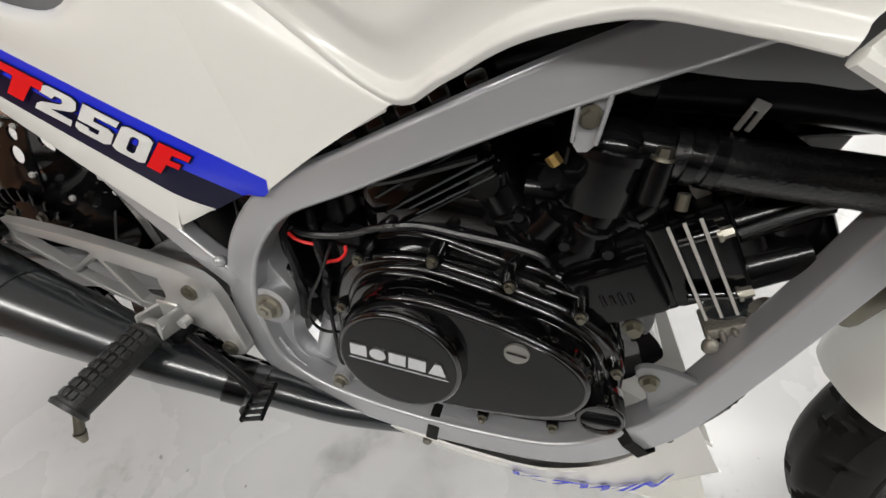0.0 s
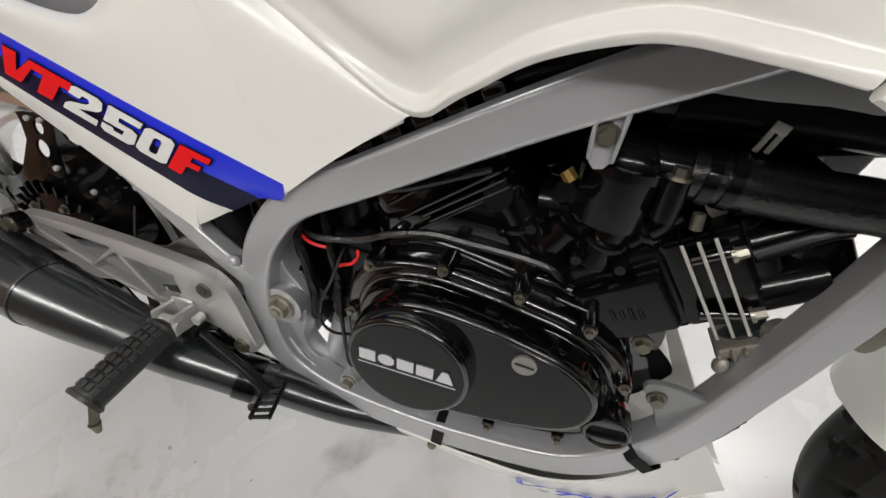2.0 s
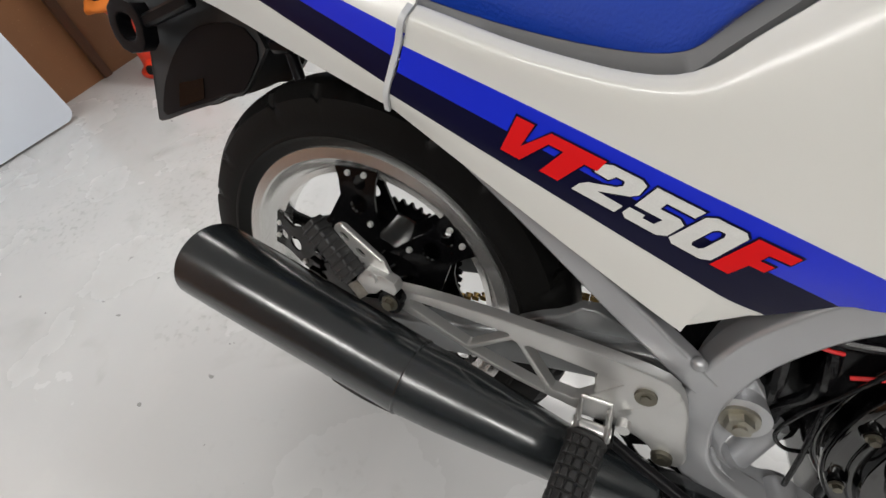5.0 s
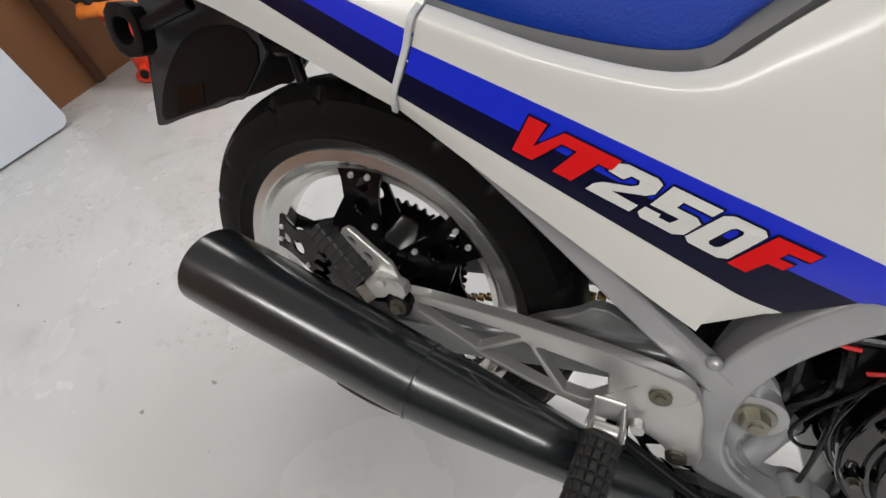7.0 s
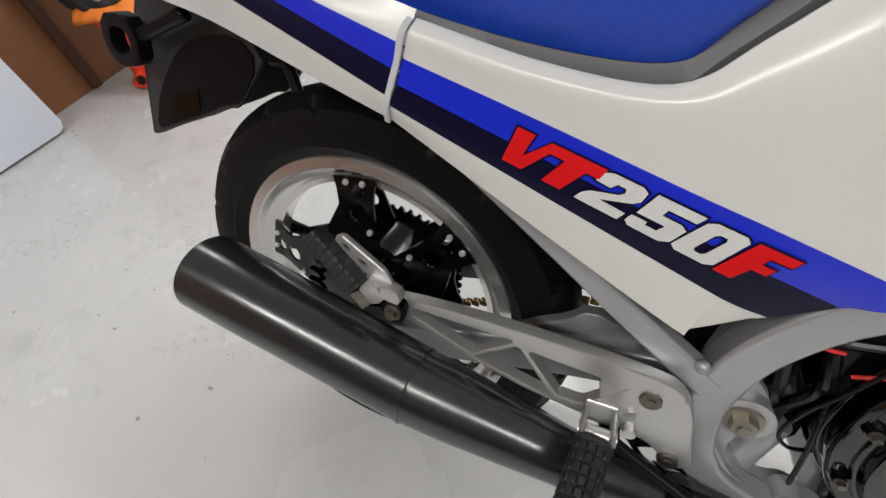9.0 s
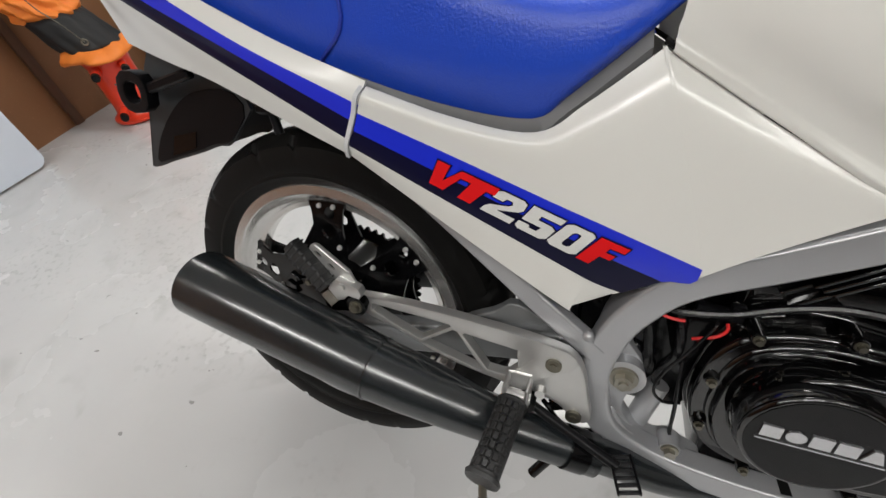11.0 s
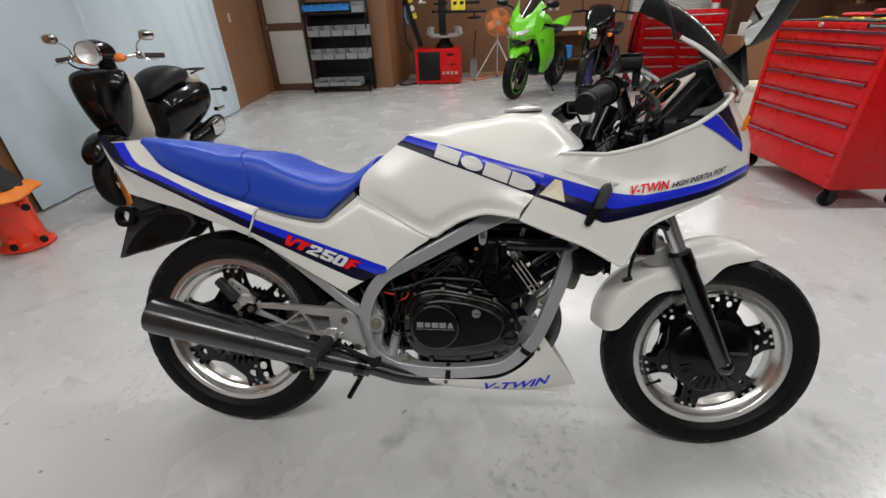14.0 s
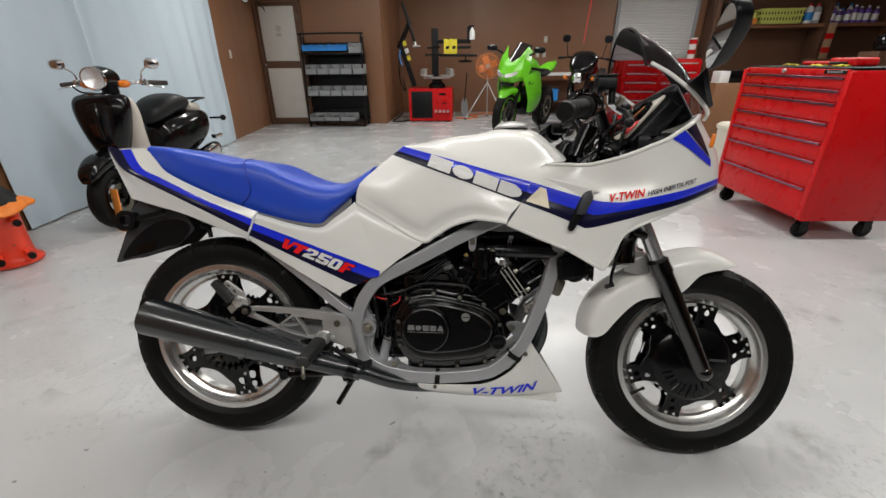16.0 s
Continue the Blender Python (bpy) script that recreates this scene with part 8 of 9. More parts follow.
for k, z in enumerate((1.2, 0.87, 0.52, 0.10)):
    bm = bmesh.new()
    box(bm, (1.05, 0.30 if k < 3 else 0.42, 0.022), at(0, 0.0, z), 0.003)
    part("shelf", bm, RACK, rack)
    bm = bmesh.new()
    box(bm, (1.05, 0.012, 0.15), at(0, 0.10, z + 0.11), 0.002)
    part("back_plate", bm, RACK, rack)


def bin_box(w, d, h, material, label, category="parts bin"):
    """An open parts bin with a low front lip; its base middle at the origin."""
    ob = thing("parts_bin", Matrix(), label, category, "bins on the rack")
    t = 0.005
    bm = bmesh.new()
    box(bm, (w, d, t), at(0, 0, t / 2))
    for s in (-1, 1):
        box(bm, (t, d, h), at(s * (w / 2 - t / 2), 0, h / 2))
    box(bm, (w - 2 * t, t, h), at(0, d / 2 - t / 2, h / 2))
    box(bm, (w, t, h * 0.55), at(0, -d / 2 + t / 2, h * 0.275) @ pose(0, 0, 0, 14, 0, 0))
    box(bm, (w, 0.014, 0.01), at(0, -d / 2 - 0.01, h * 0.55), 0.002)
    part("tray", bm, material, ob)
    bm = bmesh.new()
    random.seed(int(w * 1e4 + h * 1e3))
    for k in range(9):
        m = at(random.uniform(-w * 0.3, w * 0.3), random.uniform(-d * 0.35, d * 0.2), h * random.uniform(0.3, 0.6)) @ Euler((random.random() * 3, random.random() * 3, random.random() * 3)).to_matrix().to_4x4()
        cyl(bm, 0.009, 0.009, random.uniform(0.03, 0.08), m, 8)
    part("fittings", bm, STEEL, ob)
    return ob


first = bin_box(0.15, 0.16, 0.095, BIN_BLUE, "small blue plastic parts bin on the rack")
first.matrix_basis = at(-2.14, 6.76, 1.25)
for k in range(1, 5):
    copy_thing(first, at(-2.14 + k * 0.155, 6.76, 1.25))
last = bin_box(0.185, 0.2, 0.155, BIN_GREY, "grey plastic parts bin on the rack")
last.matrix_basis = at(-1.31, 6.76, 1.212)
for z, xs in ((0.882, (-2.1, -1.895, -1.69, -1.485, -1.27)), (0.532, (-2.11, -1.905, -1.70, -1.495, -1.29))):
    for x in xs:
        copy_thing(last, at(x, 6.76, z))
tray = bin_box(0.26, 0.3, 0.11, BIN_GREY, "shallow grey parts tray on the rack's lowest shelf")
tray.matrix_basis = at(-2.09, 6.78, 0.112)
for x in (-1.81, -1.53):
    copy_thing(tray, at(x, 6.78, 0.112))

# ---- tyre changer ----
changer = thing("tyre_changer", at(0.0, 7.65, 0), "red and black tyre changer with a chromed turntable", "tyre changer")
bm = bmesh.new()
slab(bm, [(-0.52, 0.02), (0.30, 0.02), (0.30, 0.60), (-0.52, 0.60)], -0.3, 0.35, 0.006)
part("cabinet", bm, TOOLRED, changer, "red enamelled cabinet")
bm = bmesh.new()
box(bm, (0.40, 0.012, 0.48), at(-0.27, -0.308, 0.31), 0.004)
part("side_panel", bm, RACK, changer, "black panel")
for k in range(4):
    bm = bmesh.new()
    box(bm, (0.05, 0.10, 0.018), at(0.0 + k * 0.075, -0.35, 0.20) @ pose(0, 0, 0, 18, 0, 0), 0.005)
    part("foot_pedal", bm, ALU, changer)
bm = bmesh.new()
box(bm, (0.12, 0.004, 0.035), at(0.12, -0.304, 0.5), 0.001)
box(bm, (0.09, 0.004, 0.02), at(0.16, -0.304, 0.34), 0.001)
part("label_bar", bm, BLACK, changer)
for x in (-0.46, 0.24):
    for y in (-0.26, 0.3):
        bm = bmesh.new()
        cyl(bm, 0.03, 0.03, 0.02, at(x, y, 0.01), 14)
        part("foot", bm, RUBBER, changer)
bm = bmesh.new()
lathe(bm, [(0.0, 0.60), (0.16, 0.60), (0.16, 0.66), (0.10, 0.70), (0.09, 0.76), (0.0, 0.76)], at(0.0, -0.05, 0), 28, closed=False)
part("drive_housing", bm, RACK, changer)
bm = bmesh.new()
lathe(bm, [(0.0, 0.76), (0.24, 0.76), (0.26, 0.775), (0.24, 0.79), (0.0, 0.80)], at(0.0, -0.05, 0), 36, closed=False)
part("turntable", bm, ALU, changer, "worn aluminium turntable")
for k in range(4):
    a = radians(45 + 90 * k + 12)
    bm = bmesh.new()
    m = at(0, -0.05, 0) @ Matrix.Rotation(a, 4, "Z")
    box(bm, (0.22, 0.07, 0.03), m @ at(0.26, 0, 0.81), 0.006)
    box(bm, (0.06, 0.06, 0.10), m @ at(0.36, 0, 0.86) @ pose(0, 0, 0, 0, -20, 0), 0.01)
    box(bm, (0.09, 0.05, 0.025), m @ at(0.35, 0, 0.92) @ pose(0, 0, 0, 0, 22, 0), 0.006)
    part("clamp", bm, ALU, changer)
bm = bmesh.new()
box(bm, (0.13, 0.12, 1.06), at(-0.05, 0.22, 1.10), 0.008)
part("column", bm, RACK, changer, "black square column")
bm = bmesh.new()
box(bm, (0.62, 0.07, 0.07), at(0.32, 0.14, 1.40), 0.008)
box(bm, (0.07, 0.07, 0.26), at(0.60, 0.13, 1.52), 0.01)
part("upper_arm", bm, RACK, changer)
bm = bmesh.new()
box(bm, (0.48, 0.06, 0.05), at(0.40, 0.11, 1.30), 0.008)
part("middle_arm", bm, RACK, changer)
bm = bmesh.new()
rod(bm, (0.02, 0.06, 1.17), (0.76, 0.06, 1.16), 0.022, seg=14)
part("press_arm", bm, RACK, changer)
bm = bmesh.new()
cyl(bm, 0.012, 0.012, 0.12, at(0.54, 0.06, 1.11), 12)
lathe(bm, [(0.0, 1.04), (0.09, 1.04), (0.13, 1.055), (0.13, 1.07), (0.05, 1.085), (0.0, 1.085)], at(0.54, 0.06, 0), 28, closed=False)
part("press_disc", bm, RUBBER, changer)
bm = bmesh.new()
for z in (1.18, 1.3):
    rod(bm, (-0.2, 0.16, z), (0.06, 0.16, z + 0.01), 0.016, seg=10)
ball(bm, 0.028, at(-0.21, 0.16, 1.18), 12, 8)
part("lock_lever", bm, RACK, changer)
bm = bmesh.new()
m, d = between((-0.46, 0.15, 0.62), (-0.72, 0.15, 1.42))
box(bm, (0.09, 0.09, d), m, 0.01)
m, d = between((-0.74, 0.14, 1.30), (-0.50, 0.08, 1.74))
box(bm, (0.07, 0.07, d), m, 0.01)
part("helper_arm", bm, RACK, changer, "black tilted helper arm")
bm = bmesh.new()
rod(bm, (-0.50, 0.05, 1.70), (-0.63, 0.05, 2.05), 0.028, seg=12)
rod(bm, (-0.55, 0.05, 1.80), (-0.41, 0.0, 1.40), 0.026, seg=12)
part("helper_cylinder", bm, RACK, changer)
bm = bmesh.new()
rod(bm, (-0.41, 0.0, 1.40), (-0.40, -0.01, 1.34), 0.03, seg=12)
box(bm, (0.14, 0.05, 0.03), at(-0.38, -0.02, 1.33), 0.006)
part("helper_tool", bm, ALU, changer)
for z, x, mat in ((1.38, -0.62, "y"), (1.25, -0.58, "w"), (1.13, -0.545, "y")):
    bm = bmesh.new()
    box(bm, (0.07, 0.004, 0.09), at(x, 0.095, z) @ pose(0, 0, 0, 0, -18, 0), 0.001)
    part("warning_label", bm, YELLOW if mat == "y" else WHITEPLASTIC, changer)
bm = bmesh.new()
tube(bm, [(-0.70, 0.12, 1.28), (-0.74, 0.05, 1.0), (-0.72, 0.05, 0.7), (-0.62, 0.0, 0.55), (-0.66, 0.0, 0.75)], 0.01, 8)
part("air_hose", bm, RUBBER, changer)
bm = bmesh.new()
tube(bm, [(-0.7, 0.06, 1.27), (-0.71, 0.02, 1.12), (-0.66, 0.0, 1.0)], 0.012, 8)
part("air_gun", bm, BIN_BLUE, changer)
bottle = thing("spray_bottle", at(0.66, 7.74, 1.427), "white plastic spray bottle on the tyre changer's arm", "bottle")
bm = bmesh.new()
lathe(bm, [(0.0, 0.0), (0.05, 0.0), (0.052, 0.12), (0.03, 0.17), (0.015, 0.185), (0.015, 0.2), (0.0, 0.2)], seg=20, closed=False)
part("flask", bm, WHITEPLASTIC, bottle)
bm = bmesh.new()
box(bm, (0.09, 0.03, 0.035), at(-0.015, 0, 0.22), 0.006)
box(bm, (0.012, 0.02, 0.05), at(-0.04, 0, 0.19) @ pose(0, 0, 0, 0, 20, 0), 0.003)
part("trigger_head", bm, RACK, bottle)
bm = bmesh.new()
grid = [[Vector((0.13 + 0.25 * i / 14, 7.735 - 0.012 * math.sin(i * 0.9 + j * 0.3), 1.44 - 0.25 * j / 8 + 0.006 * math.sin(i))) for i in range(15)] for j in range(9)]
sheet(bm, grid, 0.004)
simple("cloth", bm, YELLOW, Matrix(), "yellow cloth hung over the tyre changer's arm", "cloth", angle=60)
bm = bmesh.new()
tube(bm, [(-0.5, 7.5, 0.02), (-0.7, 7.3, 0.012), (-0.86, 7.4, 0.012), (-0.84, 7.9, 0.02), (-0.86, 8.6, 0.02)], 0.012, 8)
simple("floor_cable", bm, RUBBER, Matrix(), "black cable lying on the floor by the tyre changer", "cable")
bm = bmesh.new()
tube(bm, [(0.36, 7.9, 0.015), (0.6, 7.7, 0.012), (0.8, 8.0, 0.012), (0.62, 8.3, 0.012), (0.9, 8.6, 0.012), (1.6, 8.8, 0.012)], 0.012, 8)
simple("air_line", bm, DUCT, Matrix(), "orange air hose coiled on the floor", "hose")
shovel = thing("paddle", at(0.52, 8.2, 0), "grey paddle leaning by the tyre changer", "tool")
bm = bmesh.new()
rod(bm, (0, 0, 0.3), (0.04, 0.02, 0.85), 0.012, seg=10)
part("handle", bm, RACK, shovel)
bm = bmesh.new()
slab(bm, chaikin([(-0.07, 0.0), (0.07, 0.0), (0.07, 0.3), (0.02, 0.36), (-0.02, 0.36), (-0.07, 0.3)], 2), -0.006, 0.006)
part("blade", bm, BIN_GREY, shovel)

# ---- fan on a tripod ----
fan = thing("workshop_fan", at(0.97, 7.75, 0), "orange workshop fan on a tripod stand", "fan")
FC = (0.0, 0.0, 0.97)
bm = bmesh.new()
for k in range(9):
    r = 0.03 + 0.024 * k
    lathe(bm, [(r + 0.0025 * c, -0.09 + 0.06 * (r / 0.22) ** 3 + 0.0025 * s) for c, s in ring(1, 5)], at(*FC) @ ALONG_Y @ Matrix.Rotation(math.pi, 4, "X"), 36)
for k in range(24):
    a = 2 * math.pi * k / 24
    rod(bm, (0.03 * math.cos(a), -0.09, 0.97 + 0.03 * math.sin(a)), (0.22 * math.cos(a), -0.03, 0.97 + 0.22 * math.sin(a)), 0.0022, seg=5)
part("cage", bm, FANORANGE, fan, "orange wire cage")
bm = bmesh.new()
lathe(bm, [(0.215, -0.03), (0.228, -0.03), (0.228, 0.03), (0.215, 0.03)], at(*FC) @ ALONG_Y, 40)
part("hoop", bm, FANORANGE, fan)
for k in range(4):
    a = radians(90 * k + 20)
    bm = bmesh.new()
    m = at(*FC) @ ALONG_Y @ Matrix.Rotation(a, 4, "Z")
    box(bm, (0.15, 0.13, 0.006), m @ at(0.11, 0, 0) @ pose(0, 0, 0, 20, 0, 0), 0.002)
    part("blade", bm, FANORANGE, fan)
bm = bmesh.new()
cyl(bm, 0.045, 0.05, 0.09, at(0, 0.0, 0.97) @ ALONG_Y, 20)
part("motor", bm, ALU, fan)
bm = bmesh.new()
rod(bm, (0, 0.04, 0.97), (0, 0.04, 0.6), 0.014, seg=10)
part("pole", bm, ALU, fan)
for x, y in ((-0.42, -0.1), (0.36, -0.15), (0.02, 0.42)):
    bm = bmesh.new()
    rod(bm, (0, 0.04, 0.68), (x, y, 0.012), 0.012, seg=10)
    leg = part("leg", bm, ALU, fan)
    bm = bmesh.new()
    cyl(bm, 0.017, 0.019, 0.03, at(x, y, 0.016), 10)
    part("rubber_foot", bm, RUBBER, leg)

# ---- green sports motorcycle ----
green = thing("green_motorcycle", at(1.17, 5.66, 0) @ pose(0, 0, 0, -4, 0, -120) @ Matrix.Scale(1.08, 4), "lime green sports motorcycle with a dark screen", "motorcycle")
road_wheel(green, at(0, 0, 0.30), 0.30, 0.215, 0.12, BLACK, 6)
road_wheel(green, at(-1.39, 0, 0.31), 0.31, 0.215, 0.15, BLACK, 6)
bm = bmesh.new()
lathe(bm, [(0.219, -0.052), (0.226, -0.052), (0.226, -0.049), (0.219, -0.049)], at(0, 0, 0.30) @ ALONG_Y, 44)
lathe(bm, [(0.219, 0.049), (0.226, 0.049), (0.226, 0.052), (0.219, 0.052)], at(0, 0, 0.30) @ ALONG_Y, 44)
part("rim_tape", bm, GREEN, green)
bm = bmesh.new()
body_x(bm, [(0.20, 0.50, 0, 0.01, 0.02), (0.14, 0.565, 0, 0.045, 0.06), (0.03, 0.61, 0, 0.055, 0.085), (-0.1, 0.61, 0, 0.055, 0.10), (-0.2, 0.54, 0, 0.07, 0.11), (-0.26, 0.48, 0, 0.03, 0.09)], 24, 2.8)
part("front_mudguard", bm, GREEN, green)
NOSE = [
    [(0.10, 0.0, 0.70), (0.06, 0.07, 0.71), (-0.02, 0.13, 0.74), (-0.14, 0.17, 0.74)],
    [(0.17, 0.0, 0.76), (0.12, 0.08, 0.775), (0.02, 0.16, 0.80), (-0.14, 0.215, 0.80)],
    [(0.12, 0.0, 0.84), (0.08, 0.09, 0.86), (-0.01, 0.175, 0.90), (-0.15, 0.23, 0.88)],
    [(0.05, 0.0, 0.92), (0.0, 0.09, 0.95), (-0.06, 0.17, 1.02), (-0.17, 0.22, 0.98)],
    [(-0.02, 0.0, 0.965), (-0.05, 0.08, 1.0), (-0.12, 0.15, 1.10), (-0.22, 0.20, 1.05)],
    [(-0.05, 0.0, 0.98), (-0.09, 0.085, 1.03), (-0.19, 0.15, 1.17), (-0.28, 0.19, 1.10)],
]
bm = bmesh.new()
nose_half = [[Vector(p) for p in row] for row in NOSE]
sheet(bm, [[Vector((p.x, -p.y, p.z)) for p in row[:0:-1]] + row for row in nose_half], 0.012)
bmesh.ops.bevel(bm, geom=list(bm.edges), offset=0.006, segments=2, affect="EDGES", profile=0.5)
part("nose_fairing", bm, GREEN, green, "lime green angular nose fairing", 50)
bm = bmesh.new()
body_x(bm, [(0.165, 0.715, 0, 0.012, 0.03), (0.10, 0.70, 0, 0.035, 0.075), (0.02, 0.70, 0, 0.04, 0.10)], 18)
part("intake", bm, CAST, green, "black intake under the nose")
for s in (-1, 1):
    bm = bmesh.new()
    wing = skin([[(-0.06, s * 0.17, 0.79), (-0.26, s * 0.235, 0.86), (-0.46, s * 0.235, 0.86)], [(-0.10, s * 0.21, 0.68), (-0.28, s * 0.255, 0.70), (-0.52, s * 0.25, 0.70)], [(-0.20, s * 0.225, 0.50), (-0.36, s * 0.25, 0.50), (-0.60, s * 0.24, 0.50)], [(-0.34, s * 0.17, 0.33), (-0.44, s * 0.19, 0.32), (-0.62, s * 0.18, 0.36)]], 4, 4)
    sheet(bm, wing, 0.014)
    part("side_fairing", bm, GREEN, green)
    bm = bmesh.new()
    lamp = [[Vector((0.166, s * 0.012, 0.785)), Vector((0.120, s * 0.085, 0.795)), Vector((0.062, s * 0.14, 0.835))], [Vector((0.148, s * 0.012, 0.82)), Vector((0.112, s * 0.085, 0.842)), Vector((0.060, s * 0.14, 0.868))]]
    sheet(bm, lamp, 0.02, 0.006, flip=s > 0)
    part("headlamp", bm, RIVET, green, "clear headlamp")
    bm = bmesh.new()
    tube(bm, [(-0.16, s * 0.19, 1.06), (-0.15, s * 0.25, 1.09), (-0.12, s * 0.30, 1.11)], 0.012, 8)
    part("mirror_stalk", bm, PLASTIC, green)
    bm = bmesh.new()
    body_x(bm, [(-0.05, 1.13, s * 0.345, 0.012, 0.03), (-0.08, 1.13, s * 0.345, 0.036, 0.075), (-0.105, 1.13, s * 0.345, 0.04, 0.08)], 18, 2.6, 2)
    part("mirror", bm, PLASTIC, green)
    bm = bmesh.new()
    body_x(bm, [(-0.12, 0.73, s * 0.245, 0.012, 0.02), (-0.15, 0.73, s * 0.27, 0.024, 0.03), (-0.19, 0.73, s * 0.255, 0.012, 0.02)], 14)
    part("indicator", bm, CLEAR, green)
    bm = bmesh.new()
    rod(bm, (0, s * 0.1, 0.3), (-0.26, s * 0.1, 0.86), 0.026, seg=14)
    part("fork_leg", bm, CAST, green)
    bm = bmesh.new()
    rod(bm, (-0.30, s * 0.18, 0.90), (-0.36, s * 0.35, 0.88), 0.016, seg=10)
    part("grip", bm, RUBBER, green)
bm = bmesh.new()
rows = []
for j in range(6):
    a = j / 5
    rows.append([Vector((-0.02 - 0.26 * a - 0.14 * (2 * b - 1) ** 2, (0.15 - 0.04 * a) * (2 * b - 1), 0.98 + 0.23 * a - 0.03 * (2 * b - 1) ** 2)) for b in [i / 10 for i in range(11)]])
sheet(bm, rows, 0.004)
part("screen", bm, surface("dark tinted screen", (0.02, 0.012, 0.012), 0.08, coat=0.5), green, "dark tinted screen", 60)
bm = bmesh.new()
body_x(bm, [(-0.36, 0.88, 0, 0.05, 0.08), (-0.48, 0.92, 0, 0.10, 0.13), (-0.68, 0.90, 0, 0.11, 0.13), (-0.84, 0.84, 0, 0.07, 0.09)], 20)
part("tank", bm, GREEN, green)
bm = bmesh.new()
body_x(bm, [(-0.82, 0.80, 0, 0.04, 0.10), (-1.0, 0.80, 0, 0.045, 0.14), (-1.2, 0.83, 0, 0.045, 0.12), (-1.3, 0.87, 0, 0.03, 0.08)], 20)
part("seat", bm, SADDLE, green)
bm = bmesh.new()
body_x(bm, [(-1.1, 0.80, 0, 0.04, 0.12), (-1.4, 0.89, 0, 0.06, 0.11), (-1.62, 0.95, 0, 0.03, 0.05)], 20)
part("tail", bm, GREEN, green)
bm = bmesh.new()
body_x(bm, [(-0.3, 0.45, 0, 0.10, 0.12), (-0.45, 0.45, 0, 0.2, 0.17), (-0.7, 0.45, 0, 0.2, 0.17), (-0.85, 0.45, 0, 0.1, 0.12)], 18, 3)
rod(bm, (-0.8, 0, 0.4), (-1.39, 0, 0.31), 0.05, seg=12)
part("engine_block", bm, CAST, green)
bm = bmesh.new()
rod(bm, (-0.75, 0.12, 0.3), (-0.78, 0.26, 0.01), 0.012, seg=10)
part("side_stand", bm, CAST, green)

# ---- black motorcycle with blue wheels ----
naked = thing("black_motorcycle", at(2.17, 5.72, 0) @ pose(0, 0, 0, -3, 0, -118), "black motorcycle with a gloss nose fairing and dark blue wheels", "motorcycle")
road_wheel(naked, at(0, 0, 0.30), 0.30, 0.215, 0.12, BLUEWHEEL, 5)
road_wheel(naked, at(-1.38, 0, 0.30), 0.30, 0.215, 0.15, BLUEWHEEL, 5)
bm = bmesh.new()
body_x(bm, [(0.18, 0.52, 0, 0.01, 0.02), (0.12, 0.58, 0, 0.035, 0.06), (0.0, 0.615, 0, 0.04, 0.075), (-0.14, 0.59, 0, 0.04, 0.075), (-0.22, 0.54, 0, 0.03, 0.06)], 20)
part("front_mudguard", bm, BLACK, naked)
bm = bmesh.new()
body_x(bm, [(0.02, 0.84, 0, 0.07, 0.08), (-0.04, 0.85, 0, 0.10, 0.11), (-0.12, 0.87, 0, 0.09, 0.10), (-0.2, 0.9, 0, 0.05, 0.06)], 24)
part("lamp_shell", bm, BLACK, naked)
bm = bmesh.new()
body_x(bm, [(0.00, 0.90, 0, 0.03, 0.05), (-0.06, 0.94, 0, 0.08, 0.13), (-0.16, 1.0, 0, 0.13, 0.19), (-0.26, 1.04, 0, 0.14, 0.20), (-0.34, 1.08, 0, 0.08, 0.16)], 22, 2.6)
part("nose_fairing", bm, BLACK, naked)
bm = bmesh.new()
lathe(bm, [(0.0, 0.035), (0.05, 0.03), (0.08, 0.012), (0.085, 0.0)], at(0.0, 0, 0.83) @ ALONG_X, 30, closed=False)
part("headlamp", bm, CHROME, naked)
for s in (-1, 1):
    bm = bmesh.new()
    rod(bm, (0.0, s * 0.1, 0.3), (-0.24, s * 0.1, 0.98), 0.026, seg=14)
    part("fork_leg", bm, CAST, naked)
    bm = bmesh.new()
    tube(bm, [(-0.22, s * 0.05, 1.02), (-0.23, s * 0.2, 1.09), (-0.3, s * 0.34, 1.08)], 0.013, 8)
    part("handlebar", bm, CAST, naked)
    bm = bmesh.new()
    rod(bm, (-0.28, s * 0.30, 1.085), (-0.33, s * 0.42, 1.075), 0.017, seg=12)
    part("grip", bm, RUBBER, naked)
    bm = bmesh.new()
    tube(bm, [(-0.25, s * 0.25, 1.09), (-0.22, s * 0.27, 1.2), (-0.22, s * 0.29, 1.29)], 0.006, 8)
    part("mirror_stalk", bm, CAST, naked)
    bm = bmesh.new()
    body_x(bm, [(-0.2, 1.34, s * 0.30, 0.015, 0.02), (-0.21, 1.34, s * 0.30, 0.05, 0.055), (-0.24, 1.34, s * 0.30, 0.05, 0.055)], 18, 2.6, 2)
    part("mirror", bm, PLASTIC, naked)
    bm = bmesh.new()
    ball(bm, 0.03, at(-0.1, s * 0.2, 0.82), 14, 10)
    part("indicator", bm, AMBER, naked)
    bm = bmesh.new()
    body_x(bm, [(-0.22, 0.72, s * 0.15, 0.06, 0.02), (-0.34, 0.68, s * 0.19, 0.15, 0.03), (-0.5, 0.64, s * 0.18, 0.12, 0.03)], 18, 2.6)
    part("radiator_shroud", bm, BLACK, naked)
bm = bmesh.new()
